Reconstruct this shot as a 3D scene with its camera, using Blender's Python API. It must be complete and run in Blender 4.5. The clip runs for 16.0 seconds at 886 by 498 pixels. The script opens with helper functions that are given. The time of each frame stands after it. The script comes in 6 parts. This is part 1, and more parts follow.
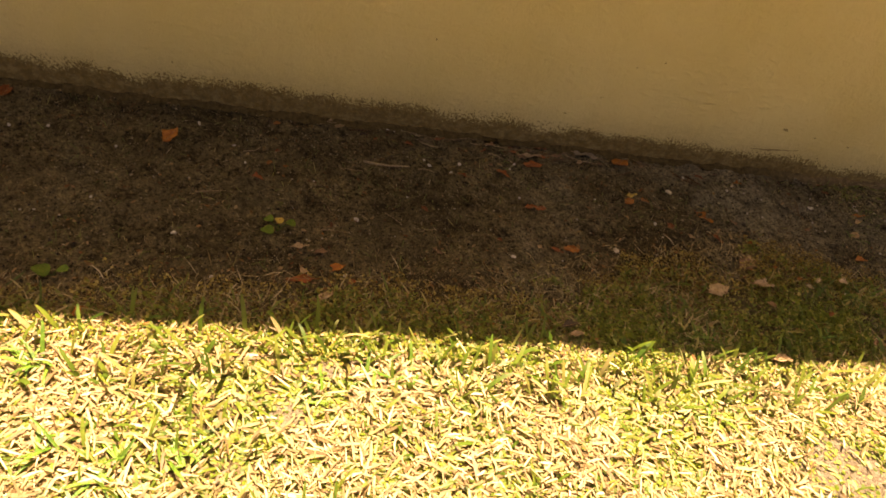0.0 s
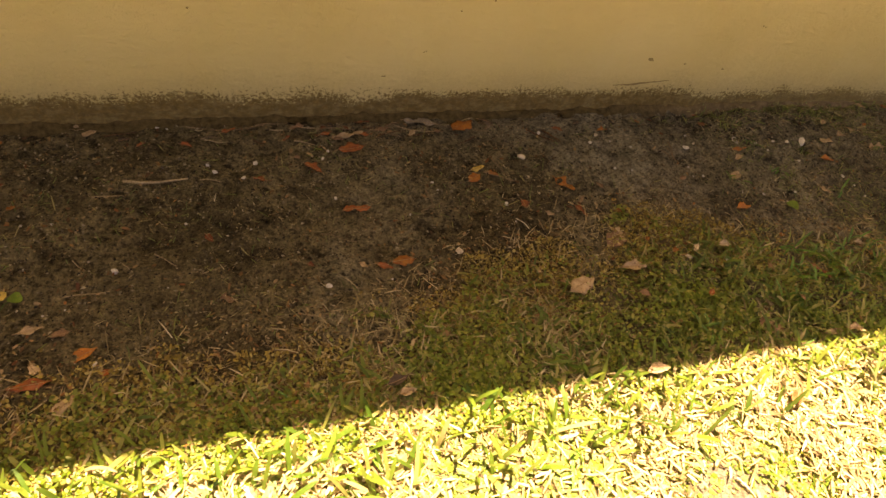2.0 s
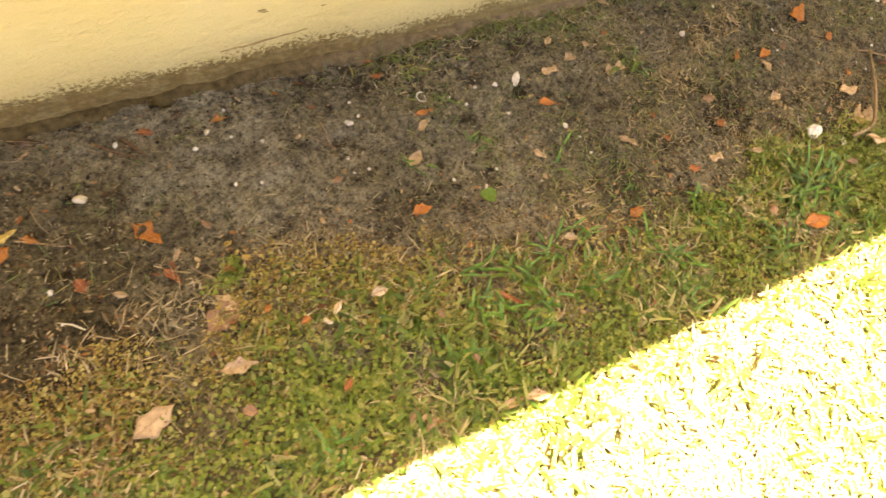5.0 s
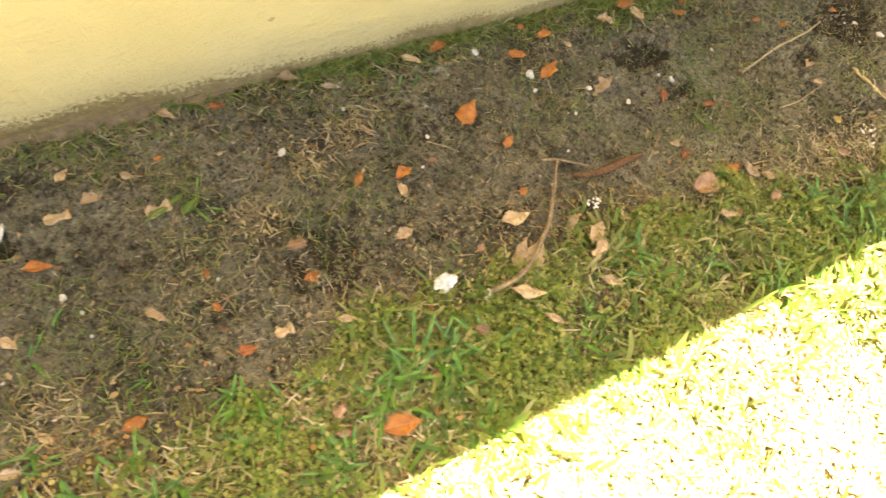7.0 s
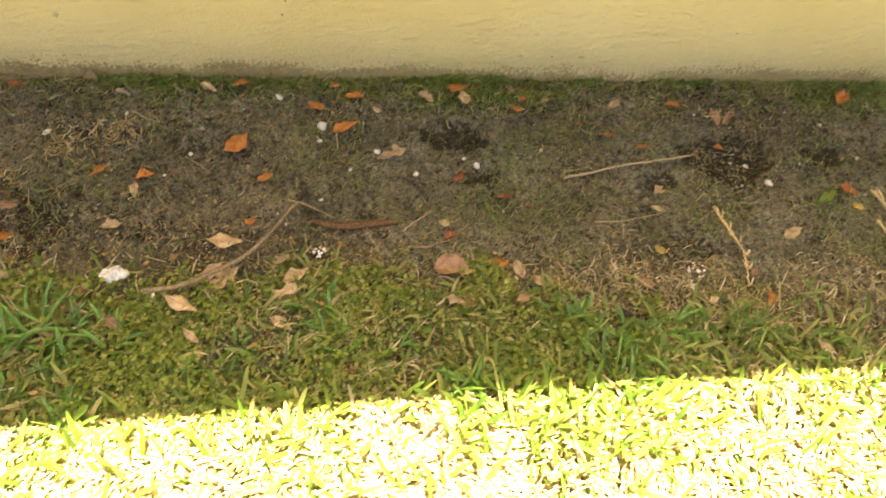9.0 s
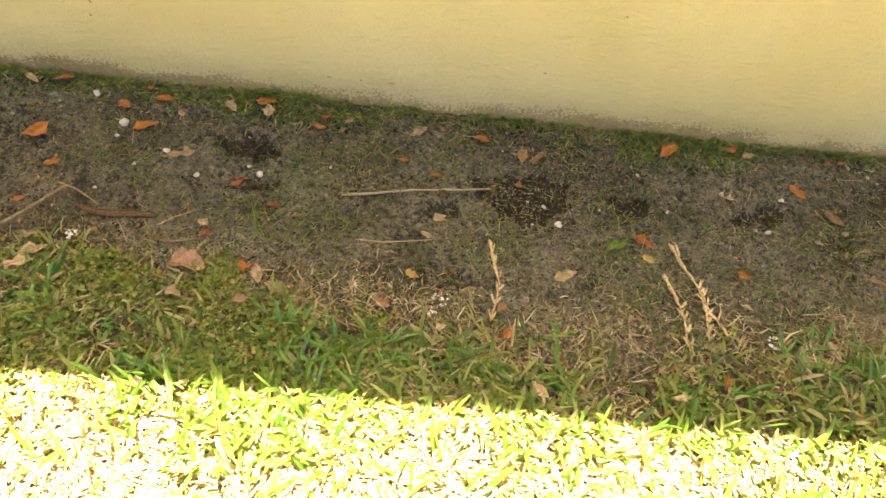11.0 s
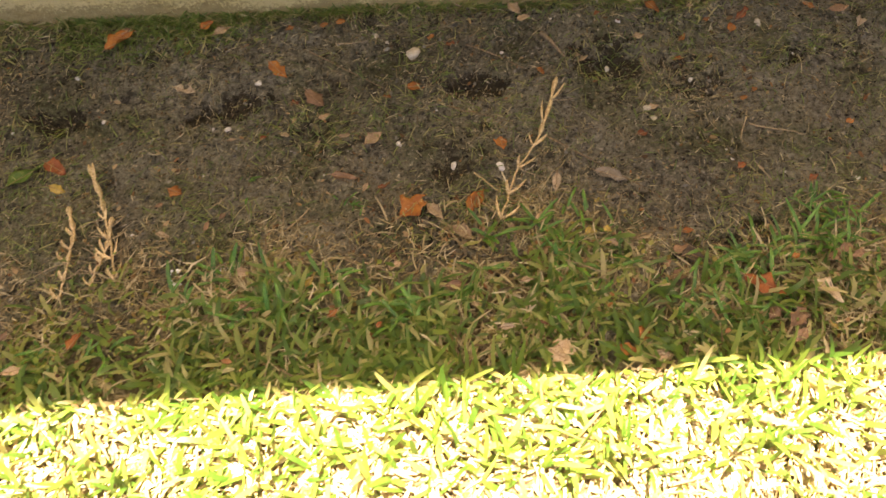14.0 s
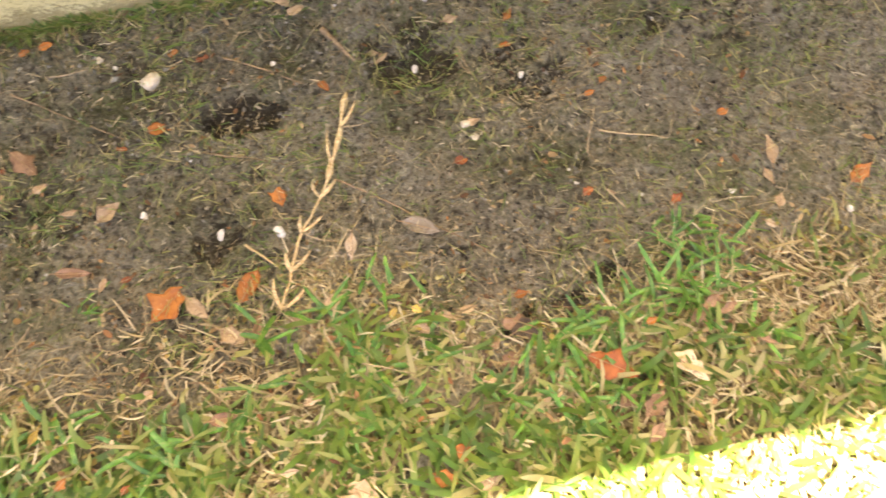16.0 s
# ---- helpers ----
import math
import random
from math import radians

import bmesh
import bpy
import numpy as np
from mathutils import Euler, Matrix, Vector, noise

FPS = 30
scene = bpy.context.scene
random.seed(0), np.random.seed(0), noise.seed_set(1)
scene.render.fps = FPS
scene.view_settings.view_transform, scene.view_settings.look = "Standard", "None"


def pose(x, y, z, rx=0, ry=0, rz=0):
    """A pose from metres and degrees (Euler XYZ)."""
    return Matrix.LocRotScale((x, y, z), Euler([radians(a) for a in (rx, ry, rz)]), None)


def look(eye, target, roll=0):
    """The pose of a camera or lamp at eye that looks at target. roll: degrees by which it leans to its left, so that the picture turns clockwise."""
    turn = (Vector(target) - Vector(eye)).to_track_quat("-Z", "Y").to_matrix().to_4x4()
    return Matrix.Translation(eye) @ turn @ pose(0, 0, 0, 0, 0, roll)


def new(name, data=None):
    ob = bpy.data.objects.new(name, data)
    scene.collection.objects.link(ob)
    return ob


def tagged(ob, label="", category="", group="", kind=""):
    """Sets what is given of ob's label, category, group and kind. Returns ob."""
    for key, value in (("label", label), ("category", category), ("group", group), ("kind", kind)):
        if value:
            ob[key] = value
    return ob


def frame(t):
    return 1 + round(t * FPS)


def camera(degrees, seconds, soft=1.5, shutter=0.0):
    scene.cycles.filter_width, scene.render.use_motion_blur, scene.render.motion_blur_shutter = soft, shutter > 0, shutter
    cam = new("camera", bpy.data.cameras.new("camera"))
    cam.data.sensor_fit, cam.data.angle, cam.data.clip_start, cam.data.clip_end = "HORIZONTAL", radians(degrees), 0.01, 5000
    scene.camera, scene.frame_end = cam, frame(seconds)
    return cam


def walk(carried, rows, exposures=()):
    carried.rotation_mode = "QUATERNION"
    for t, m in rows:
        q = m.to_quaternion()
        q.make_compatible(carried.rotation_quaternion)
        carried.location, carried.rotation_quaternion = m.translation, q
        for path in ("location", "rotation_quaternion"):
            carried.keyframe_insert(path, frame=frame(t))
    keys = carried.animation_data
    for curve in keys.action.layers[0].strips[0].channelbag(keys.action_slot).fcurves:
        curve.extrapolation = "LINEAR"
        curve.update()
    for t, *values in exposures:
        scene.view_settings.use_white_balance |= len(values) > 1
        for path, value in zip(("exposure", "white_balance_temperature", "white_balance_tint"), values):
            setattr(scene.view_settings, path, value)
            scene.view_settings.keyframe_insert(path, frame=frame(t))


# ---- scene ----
cam = camera(66.0, 16.0, 1.5, 0.2)
PATH = [
    (0, (-0.011, 0.023, 1.333), (0.357, 1.486, 0.02), 14.2),
    (0.5, (0.077, 0.154, 1.336), (0.444, 1.487, -0.11), 16.2),
    (1, (0.142, 0.352, 1.315), (0.794, 1.596, -0.108), 16.4),
    (1.5, (0.219, 0.48, 1.322), (0.856, 1.663, -0.159), 18.2),
    (2, (0.376, 0.521, 1.325), (0.96, 1.721, -0.165), 14.4),
    (2.5, (0.502, 0.544, 1.34), (1.032, 1.728, -0.182), 15.1),
    (3, (0.641, 0.711, 1.333), (1.288, 1.764, -0.24), 22.4),
    (3.2, (0.678, 0.783, 1.316), (1.359, 1.802, -0.264), 21.8),
    (5.3, (1.52, 1.1, 1.356), (2.232, 1.672, -0.424), 27.5),
    (5.5, (1.644, 1.104, 1.343), (2.351, 1.696, -0.432), 27.7),
    (6, (1.948, 1.126, 1.341), (2.533, 1.681, -0.489), 29.1),
    (6.5, (2.277, 1.213, 1.343), (2.952, 1.681, -0.48), 30.6),
    (7, (2.574, 1.139, 1.352), (3.266, 1.696, -0.44), 27.2),
    (7.5, (2.842, 0.993, 1.367), (3.4, 1.598, -0.456), 30.5),
    (8, (3.04, 0.898, 1.357), (3.485, 1.673, -0.432), 18.4),
    (8.5, (3.376, 0.737, 1.294), (3.649, 1.602, -0.489), 12.4),
    (9, (3.561, 0.655, 1.353), (3.855, 1.723, -0.312), 10.9),
    (9.2, (3.638, 0.561, 1.328), (3.949, 1.741, -0.256), 9.2),
    (11.3, (4.519, 0.532, 1.358), (4.499, 1.753, -0.226), 4.3),
    (11.5, (4.633, 0.559, 1.355), (4.587, 1.74, -0.258), 1.2),
    (12, (4.939, 0.63, 1.331), (4.978, 1.793, -0.295), 4.6),
    (12.5, (5.185, 0.583, 1.322), (5.162, 1.776, -0.283), 2.7),
    (13, (5.366, 0.579, 1.308), (5.312, 1.674, -0.365), -1.0),
    (13.5, (5.569, 0.675, 1.243), (5.625, 1.667, -0.493), 1.3),
    (14, (5.738, 0.82, 1.211), (5.771, 1.708, -0.58), -1.5),
    (14.5, (5.886, 0.942, 1.169), (5.86, 1.881, -0.596), -0.5),
    (15, (5.925, 1.155, 1.127), (5.909, 1.871, -0.74), -2.5),
    (15.5, (5.949, 1.285, 1.078), (5.907, 1.829, -0.846), -9.5),
    (16, (6.098, 1.236, 1.048), (6.194, 1.776, -0.875), -1.3),
]
EXPOSURES = [(0.0, 2.05, 12400, 27), (0.5, 2.22, 12400, 26), (1.0, 2.3, 12400, 27), (1.5, 2.47, 12300, 26), (3.0, 3.2, 11500, 21), (5.3, 4.3, 9100, 14), (6.0, 4.25, 8900, 11), (6.5, 4.38, 8250, 6), (7.5, 4.43, 8250, 6), (8.0, 4.23, 8500, 7), (9.0, 3.93, 8850, 9), (11.5, 3.92, 8050, 10), (12.5, 3.98, 8250, 11), (13.5, 3.72, 8200, 13), (14.0, 3.56, 8400, 17), (14.5, 3.75, 8400, 14), (15.5, 4.4, 8350, 11), (16.0, 4.72, 7450, 15)]
walk(cam, [(t, look(eye, target, roll)) for t, eye, target, roll in PATH], EXPOSURES)

# ================= light =================
SUN_EL, SUN_AZ = 79.2, 12.0          # the sun stands behind the house, high
world = bpy.data.worlds.new("sky_world")
scene.world = world
world.use_nodes = True
wn = world.node_tree
sky = wn.nodes.new("ShaderNodeTexSky")
sky.sky_type, sky.sun_disc = "NISHITA", False
sky.sun_elevation, sky.sun_rotation = radians(SUN_EL), radians(SUN_AZ)
sky.air_density, sky.dust_density, sky.ozone_density = 0.3, 3.2, 0.1
wn.links.new(sky.outputs[0], wn.nodes["Background"].inputs[0])
wn.nodes["Background"].inputs[1].default_value = 0.05
sun_data = bpy.data.lights.new("sun", "SUN")
sun_data.energy, sun_data.angle, sun_data.color = 5.0, radians(0.55), (1.0, 0.905, 0.83)
sun = new("sun", sun_data)
sun_way = Vector((math.sin(radians(SUN_AZ)) * math.cos(radians(SUN_EL)), math.cos(radians(SUN_AZ)) * math.cos(radians(SUN_EL)), math.sin(radians(SUN_EL))))
sun.matrix_world = look(sun_way * 30, (0, 0, 0))

# ================= materials =================


def material(name, rough=0.8):
    m = bpy.data.materials.new(name)
    m.use_nodes = True
    t = m.node_tree
    b = t.nodes["Principled BSDF"]
    b.inputs["Roughness"].default_value = rough
    b.inputs["Specular IOR Level"].default_value = 0.12
    return m, t, b


def node(t, kind, **values):
    n = t.nodes.new("ShaderNode" + kind)
    for key, value in values.items():
        n.inputs[key.replace("_", " ")].default_value = value
    return n


def ramp(t, source, stops):
    n = t.nodes.new("ShaderNodeValToRGB")
    e = n.color_ramp.elements
    while len(e) < len(stops):
        e.new(0.5)
    for i, (at, c) in enumerate(stops):
        e[i].position = at
        e[i].color = (*c, 1) if len(c) == 3 else c
    t.links.new(source, n.inputs[0])
    return n.outputs[0]


def noise_of(t, scale, detail=4, rough=0.6, coords=None):
    n = node(t, "TexNoise", Scale=scale, Detail=detail, Roughness=rough)
    if coords is None:
        c = t.nodes.new("ShaderNodeTexCoord")
        coords = c.outputs["Object"]
    t.links.new(coords, n.inputs["Vector"])
    return n.outputs["Fac"]


def mix(t, fac, a, b, kind="MIX"):
    n = t.nodes.new("ShaderNodeMix")
    n.data_type, n.blend_type = "RGBA", kind
    for value, socket in ((fac, n.inputs[0]), (a, n.inputs[6]), (b, n.inputs[7])):
        if isinstance(value, (int, float)):
            socket.default_value = value
        elif isinstance(value, tuple):
            socket.default_value = (*value, 1)
        else:
            t.links.new(value, socket)
    return n.outputs[2]


def bump(t, b, height, strength, distance):
    n = node(t, "Bump", Strength=strength, Distance=distance)
    t.links.new(height, n.inputs["Height"])
    t.links.new(n.outputs[0], b.inputs["Normal"])


def math_node(t, op, a, b=None, clamp=False):
    n = t.nodes.new("ShaderNodeMath")
    n.operation, n.use_clamp = op, clamp
    for value, socket in ((a, n.inputs[0]), (b, n.inputs[1])):
        if value is None:
            continue
        if isinstance(value, (int, float)):
            socket.default_value = value
        else:
            t.links.new(value, socket)
    return n.outputs[0]


def smooth(t, value, low, high):
    n = t.nodes.new("ShaderNodeMapRange")
    n.interpolation_type = "SMOOTHSTEP"
    t.links.new(value, n.inputs[0])
    n.inputs[1].default_value, n.inputs[2].default_value = low, high
    return n.outputs[0]


def soil_material():
    m, t, b = material("sandy_soil", 0.95)
    big = noise_of(t, 2.2, 5, 0.65)
    mid = noise_of(t, 14, 6, 0.7)
    fine = noise_of(t, 160, 4, 0.75)
    base = ramp(t, big, [(0.34, (0.157, 0.143, 0.100)), (0.5, (0.281, 0.260, 0.188)), (0.70, (0.412, 0.390, 0.294))])
    base = mix(t, 0.85, base, ramp(t, mid, [(0.34, (0.30, 0.28, 0.25)), (0.46, (0.85, 0.84, 0.82)), (0.56, (1.05, 1.05, 1.05)), (0.70, (1.3, 1.28, 1.22))]), "MULTIPLY")
    base = mix(t, 0.8, base, ramp(t, fine, [(0.3, (0.35, 0.33, 0.3)), (0.5, (1, 1, 1)), (0.7, (1.5, 1.45, 1.4))]), "MULTIPLY")
    grain = noise_of(t, 75, 3, 0.8)
    base = mix(t, 0.95, base, ramp(t, grain, [(0.36, (0.40, 0.37, 0.34)), (0.47, (0.93, 0.93, 0.93)), (0.58, (1.05, 1.05, 1.05)), (0.67, (1.6, 1.56, 1.5))]), "MULTIPLY")
    # darker and browner towards the start of the strip, dry and grey towards its end
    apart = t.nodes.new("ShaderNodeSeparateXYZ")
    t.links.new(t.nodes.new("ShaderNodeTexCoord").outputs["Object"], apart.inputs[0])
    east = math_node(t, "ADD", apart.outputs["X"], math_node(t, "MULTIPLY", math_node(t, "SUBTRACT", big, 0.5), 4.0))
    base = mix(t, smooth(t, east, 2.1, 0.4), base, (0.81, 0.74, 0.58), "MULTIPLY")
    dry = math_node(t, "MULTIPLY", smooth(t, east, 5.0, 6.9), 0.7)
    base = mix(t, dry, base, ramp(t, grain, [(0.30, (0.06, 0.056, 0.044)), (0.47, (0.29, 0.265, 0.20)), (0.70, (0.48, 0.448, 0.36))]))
    moss = math_node(t, "MULTIPLY", smooth(t, noise_of(t, 7, 5, 0.7), 0.46, 0.66), smooth(t, apart.outputs["X"], 2.2, 4.2))
    base = mix(t, math_node(t, "MULTIPLY", moss, 0.62), base, mix(t, fine, (0.055, 0.065, 0.018), (0.16, 0.165, 0.055)))
    lumps = noise_of(t, 46, 4, 0.65)
    tilled = math_node(t, "ADD", math_node(t, "MULTIPLY", smooth(t, noise_of(t, 4.5, 4, 0.6), 0.42, 0.62), 0.6), 0.22)
    base = mix(t, tilled, base, ramp(t, lumps, [(0.38, (0.17, 0.155, 0.135)), (0.48, (0.88, 0.88, 0.87)), (0.62, (1.20, 1.18, 1.15))]), "MULTIPLY")
    # dark soil and the shade inside hollows, both put into the colour
    soil_shade = t.nodes.new("ShaderNodeAttribute")
    soil_shade.attribute_name = "soil_shade"
    torn = smooth(t, math_node(t, "ADD", soil_shade.outputs["Fac"], math_node(t, "MULTIPLY", math_node(t, "SUBTRACT", noise_of(t, 60, 6, 0.85), 0.5), 3.8)), 0.45, 0.55)
    torn = math_node(t, "MULTIPLY", math_node(t, "MULTIPLY", torn, 0.85), smooth(t, soil_shade.outputs["Fac"], 0.04, 0.2))
    base = mix(t, torn, base, mix(t, fine, (0.030, 0.024, 0.014), (0.085, 0.066, 0.040)))
    thatch = t.nodes.new("ShaderNodeAttribute")
    thatch.attribute_name = "thatch"
    base = mix(t, thatch.outputs["Fac"], base, ramp(t, noise_of(t, 90, 4, 0.7), [(0.3, (0.09, 0.066, 0.032)), (0.5, (0.21, 0.165, 0.085)), (0.7, (0.40, 0.33, 0.19))]))
    sand = t.nodes.new("ShaderNodeAttribute")
    sand.attribute_name = "sand"
    base = mix(t, math_node(t, "MULTIPLY", sand.outputs["Fac"], 0.7), base, ramp(t, grain, [(0.3, (0.17, 0.14, 0.10)), (0.5, (0.40, 0.345, 0.255)), (0.7, (0.56, 0.50, 0.39))]))
    t.links.new(base, b.inputs["Base Color"])
    bump(t, b, math_node(t, "ADD", math_node(t, "ADD", fine, mid), math_node(t, "ADD", grain, lumps)), 1.0, 0.022)
    return m


def blade_material(name, stops, through_light=0.42, rough=0.55, gloss=0.3):
    """Living or dead blades: each one of its own shade, light passing through it."""
    m, t, b = material(name, rough)
    b.inputs["Specular IOR Level"].default_value = gloss
    geo = t.nodes.new("ShaderNodeNewGeometry")
    col = ramp(t, geo.outputs["Random Per Island"], stops)
    col = mix(t, 0.5, col, ramp(t, noise_of(t, 60, 3), [(0.3, (0.6, 0.6, 0.55)), (0.6, (1.1, 1.1, 1.0))]), "MULTIPLY")
    t.links.new(col, b.inputs["Base Color"])
    glow = t.nodes.new("ShaderNodeBsdfTranslucent")
    t.links.new(mix(t, 0.55, col, (0.54, 0.50, 0.31)), glow.inputs[0])
    both = t.nodes.new("ShaderNodeMixShader")
    both.inputs[0].default_value = through_light
    t.links.new(b.outputs[0], both.inputs[1])
    t.links.new(glow.outputs[0], both.inputs[2])
    t.links.new(both.outputs[0], t.nodes["Material Output"].inputs[0])
    return m


def leaf_material(name, dark, light, spot=(0.08, 0.045, 0.025), gloss=0.5):
    """A fallen leaf: two tones, side veins, brown spots; each leaf of its own shade."""
    m, t, b = material(name, gloss)
    b.inputs["Specular IOR Level"].default_value = 0.35
    info = t.nodes.new("ShaderNodeObjectInfo")
    coords = t.nodes.new("ShaderNodeTexCoord").outputs["Object"]
    col = mix(t, smooth(t, noise_of(t, 45, 5, 0.65, coords), 0.35, 0.65), dark, light)
    shade = ramp(t, info.outputs["Random"], [(0, (0.72, 0.70, 0.68)), (1, (1.18, 1.15, 1.1))])
    col = mix(t, 1.0, col, shade, "MULTIPLY")
    veins = node(t, "TexWave", Scale=95, Distortion=2.5, Detail=2)
    veins.wave_type = "BANDS"
    t.links.new(coords, veins.inputs["Vector"])
    col = mix(t, 0.22, col, ramp(t, veins.outputs["Fac"], [(0.0, (0.75, 0.72, 0.7)), (0.4, (1, 1, 1))]), "MULTIPLY")
    spots = smooth(t, noise_of(t, 130, 3, 0.5, coords), 0.60, 0.68)
    col = mix(t, math_node(t, "MULTIPLY", spots, 0.6), col, spot)
    t.links.new(col, b.inputs["Base Color"])
    bump(t, b, math_node(t, "ADD", veins.outputs["Fac"], noise_of(t, 120, 3, 0.6, coords)), 0.5, 0.0015)
    return m


def plain_material(name, low, high, scale=60, rough=0.8, relief=0.002):
    m, t, b = material(name, rough)
    n = noise_of(t, scale, 5, 0.65)
    t.links.new(ramp(t, n, [(0.3, low), (0.68, high)]), b.inputs["Base Color"])
    bump(t, b, n, 0.6, relief)
    return m


def wood_material(name, low, high):
    m, t, b = material(name, 0.85)
    coords = t.nodes.new("ShaderNodeTexCoord")
    n = node(t, "TexNoise", Scale=220, Detail=4)
    t.links.new(coords.outputs["Object"], n.inputs["Vector"])
    big = noise_of(t, 18, 3)
    col = mix(t, 0.5, ramp(t, n.outputs["Fac"], [(0.35, low), (0.65, high)]), ramp(t, big, [(0.3, (0.6, 0.58, 0.55)), (0.7, (1.2, 1.2, 1.2))]), "MULTIPLY")
    t.links.new(col, b.inputs["Base Color"])
    bump(t, b, n.outputs["Fac"], 0.7, 0.002)
    return m


def stucco_material():
    """Painted render: trowel ripples, fine grit, a splashed dirt band with a ragged speckled edge."""
    m, t, b = material("cream_yellow_stucco", 0.75)
    coords = t.nodes.new("ShaderNodeTexCoord").outputs["Object"]
    apart = t.nodes.new("ShaderNodeSeparateXYZ")
    t.links.new(coords, apart.inputs[0])
    x, z = apart.outputs["X"], apart.outputs["Z"]
    stretched = t.nodes.new("ShaderNodeMapping")
    stretched.inputs["Scale"].default_value = (0.6, 1, 1)
    t.links.new(coords, stretched.inputs["Vector"])
    ripple = noise_of(t, 48, 5, 0.65, stretched.outputs[0])
    grit = noise_of(t, 240, 3, 0.6, coords)
    cloud = noise_of(t, 2.0, 4, 0.6, coords)
    paint = ramp(t, cloud, [(0.3, (0.72, 0.608, 0.30)), (0.7, (0.795, 0.69, 0.378))])
    paint = mix(t, 0.08, paint, ramp(t, ripple, [(0.3, (0.82, 0.80, 0.75)), (0.6, (1, 1, 1))]), "MULTIPLY")
    # height of the dirt: about 7 cm towards the start of the wall, 2 cm towards its end
    tall = t.nodes.new("ShaderNodeMapRange")
    t.links.new(x, tall.inputs[0])
    tall.inputs[1].default_value, tall.inputs[2].default_value = 0.5, 3.6
    tall.inputs[3].default_value, tall.inputs[4].default_value = 0.110, 0.055
    wide = math_node(t, "MULTIPLY", math_node(t, "SUBTRACT", noise_of(t, 7, 5, 0.75, stretched.outputs[0]), 0.5), 0.15)
    ragged = math_node(t, "MULTIPLY", math_node(t, "SUBTRACT", noise_of(t, 110, 4, 0.8, coords), 0.5), 0.20)
    edge = math_node(t, "ADD", math_node(t, "ADD", z, wide), ragged)
    depth = math_node(t, "SUBTRACT", tall.outputs[0], edge)
    dirt = math_node(t, "MULTIPLY", smooth(t, depth, -0.004, 0.010), math_node(t, "ADD", math_node(t, "MULTIPLY", smooth(t, noise_of(t, 42, 5, 0.75, stretched.outputs[0]), 0.36, 0.56), 0.25), 0.75))
    soil = ramp(t, noise_of(t, 60, 4, 0.75, coords), [(0.3, (0.040, 0.020, 0.005)), (0.5, (0.125, 0.066, 0.014)), (0.72, (0.29, 0.168, 0.046))])
    much = t.nodes.new("ShaderNodeMapRange")
    t.links.new(x, much.inputs[0])
    much.inputs[1].default_value, much.inputs[2].default_value = 1.8, 3.8
    much.inputs[3].default_value, much.inputs[4].default_value = 0.95, 0.6
    paint = mix(t, math_node(t, "MULTIPLY", dirt, much.outputs[0]), paint, soil)
    faint = smooth(t, depth, -0.10, 0.02)
    paint = mix(t, math_node(t, "MULTIPLY", faint, 0.30), paint, (0.36, 0.28, 0.13))
    marks = smooth(t, noise_of(t, 22, 3, 0.55, stretched.outputs[0]), 0.735, 0.75)
    paint = mix(t, math_node(t, "MULTIPLY", marks, 0.5), paint, (0.25, 0.19, 0.10))
    t.links.new(paint, b.inputs["Base Color"])
    brushed = t.nodes.new("ShaderNodeMapping")
    brushed.inputs["Scale"].default_value = (0.5, 1, 1)
    t.links.new(coords, brushed.inputs["Vector"])
    strokes = noise_of(t, 45, 4, 0.6, brushed.outputs[0])
    blister = smooth(t, noise_of(t, 26, 4, 0.6, brushed.outputs[0]), 0.52, 0.66)
    relief = math_node(t, "ADD", math_node(t, "MULTIPLY", ripple, 0.9), math_node(t, "MULTIPLY", strokes, 0.8))
    relief = math_node(t, "ADD", relief, math_node(t, "ADD", math_node(t, "MULTIPLY", blister, 0.14), math_node(t, "MULTIPLY", grit, 0.45)))
    bump(t, b, relief, 0.85, 0.010)
    return m


SOIL = soil_material()
STUCCO = stucco_material()
GREEN = blade_material("green_lawn_blades", [(0.0, (0.040, 0.125, 0.015)), (0.30, (0.088, 0.205, 0.025)), (0.64, (0.20, 0.295, 0.050)), (0.88, (0.38, 0.38, 0.13)), (1.0, (0.58, 0.49, 0.27))], 0.5, 0.42, 0.5)
TUFT = leaf_material("broad_green_grass_blade", (0.044, 0.140, 0.017), (0.112, 0.245, 0.033), (0.22, 0.25, 0.07), 0.42)
TUFT.node_tree.nodes["Principled BSDF"].inputs["Specular IOR Level"].default_value = 0.5
CLOVER = blade_material("small_round_weed_leaves", [(0.0, (0.058, 0.130, 0.010)), (0.30, (0.130, 0.235, 0.020)), (0.68, (0.255, 0.325, 0.042)), (0.92, (0.40, 0.395, 0.10)), (1.0, (0.51, 0.42, 0.17))], 0.5, 0.45, 0.6)
STRAW = blade_material("dead_straw_blades", [(0.0, (0.15, 0.095, 0.042)), (0.4, (0.31, 0.235, 0.12)), (0.8, (0.49, 0.40, 0.235)), (1.0, (0.66, 0.575, 0.41))], 0.25, 0.55, 0.5)
CRUMB = blade_material("soil_crumbs", [(0.0, (0.018, 0.014, 0.009)), (0.4, (0.075, 0.062, 0.038)), (0.8, (0.26, 0.22, 0.145)), (1.0, (0.46, 0.40, 0.285))], 0.0, 0.95)
CLOD = blade_material("dry_grey_clods", [(0.0, (0.045, 0.040, 0.028)), (0.5, (0.145, 0.132, 0.10)), (1.0, (0.29, 0.27, 0.215))], 0.0, 0.95)
# near-black crumbs: dark soil in the hollows, painted shadows elsewhere
SHADE_SOIL = blade_material("dark_soil_shade_crumbs", [(0.0, (0.016, 0.013, 0.010)), (0.7, (0.05, 0.042, 0.032)), (1.0, (0.16, 0.13, 0.10))], 0.0, 0.95)
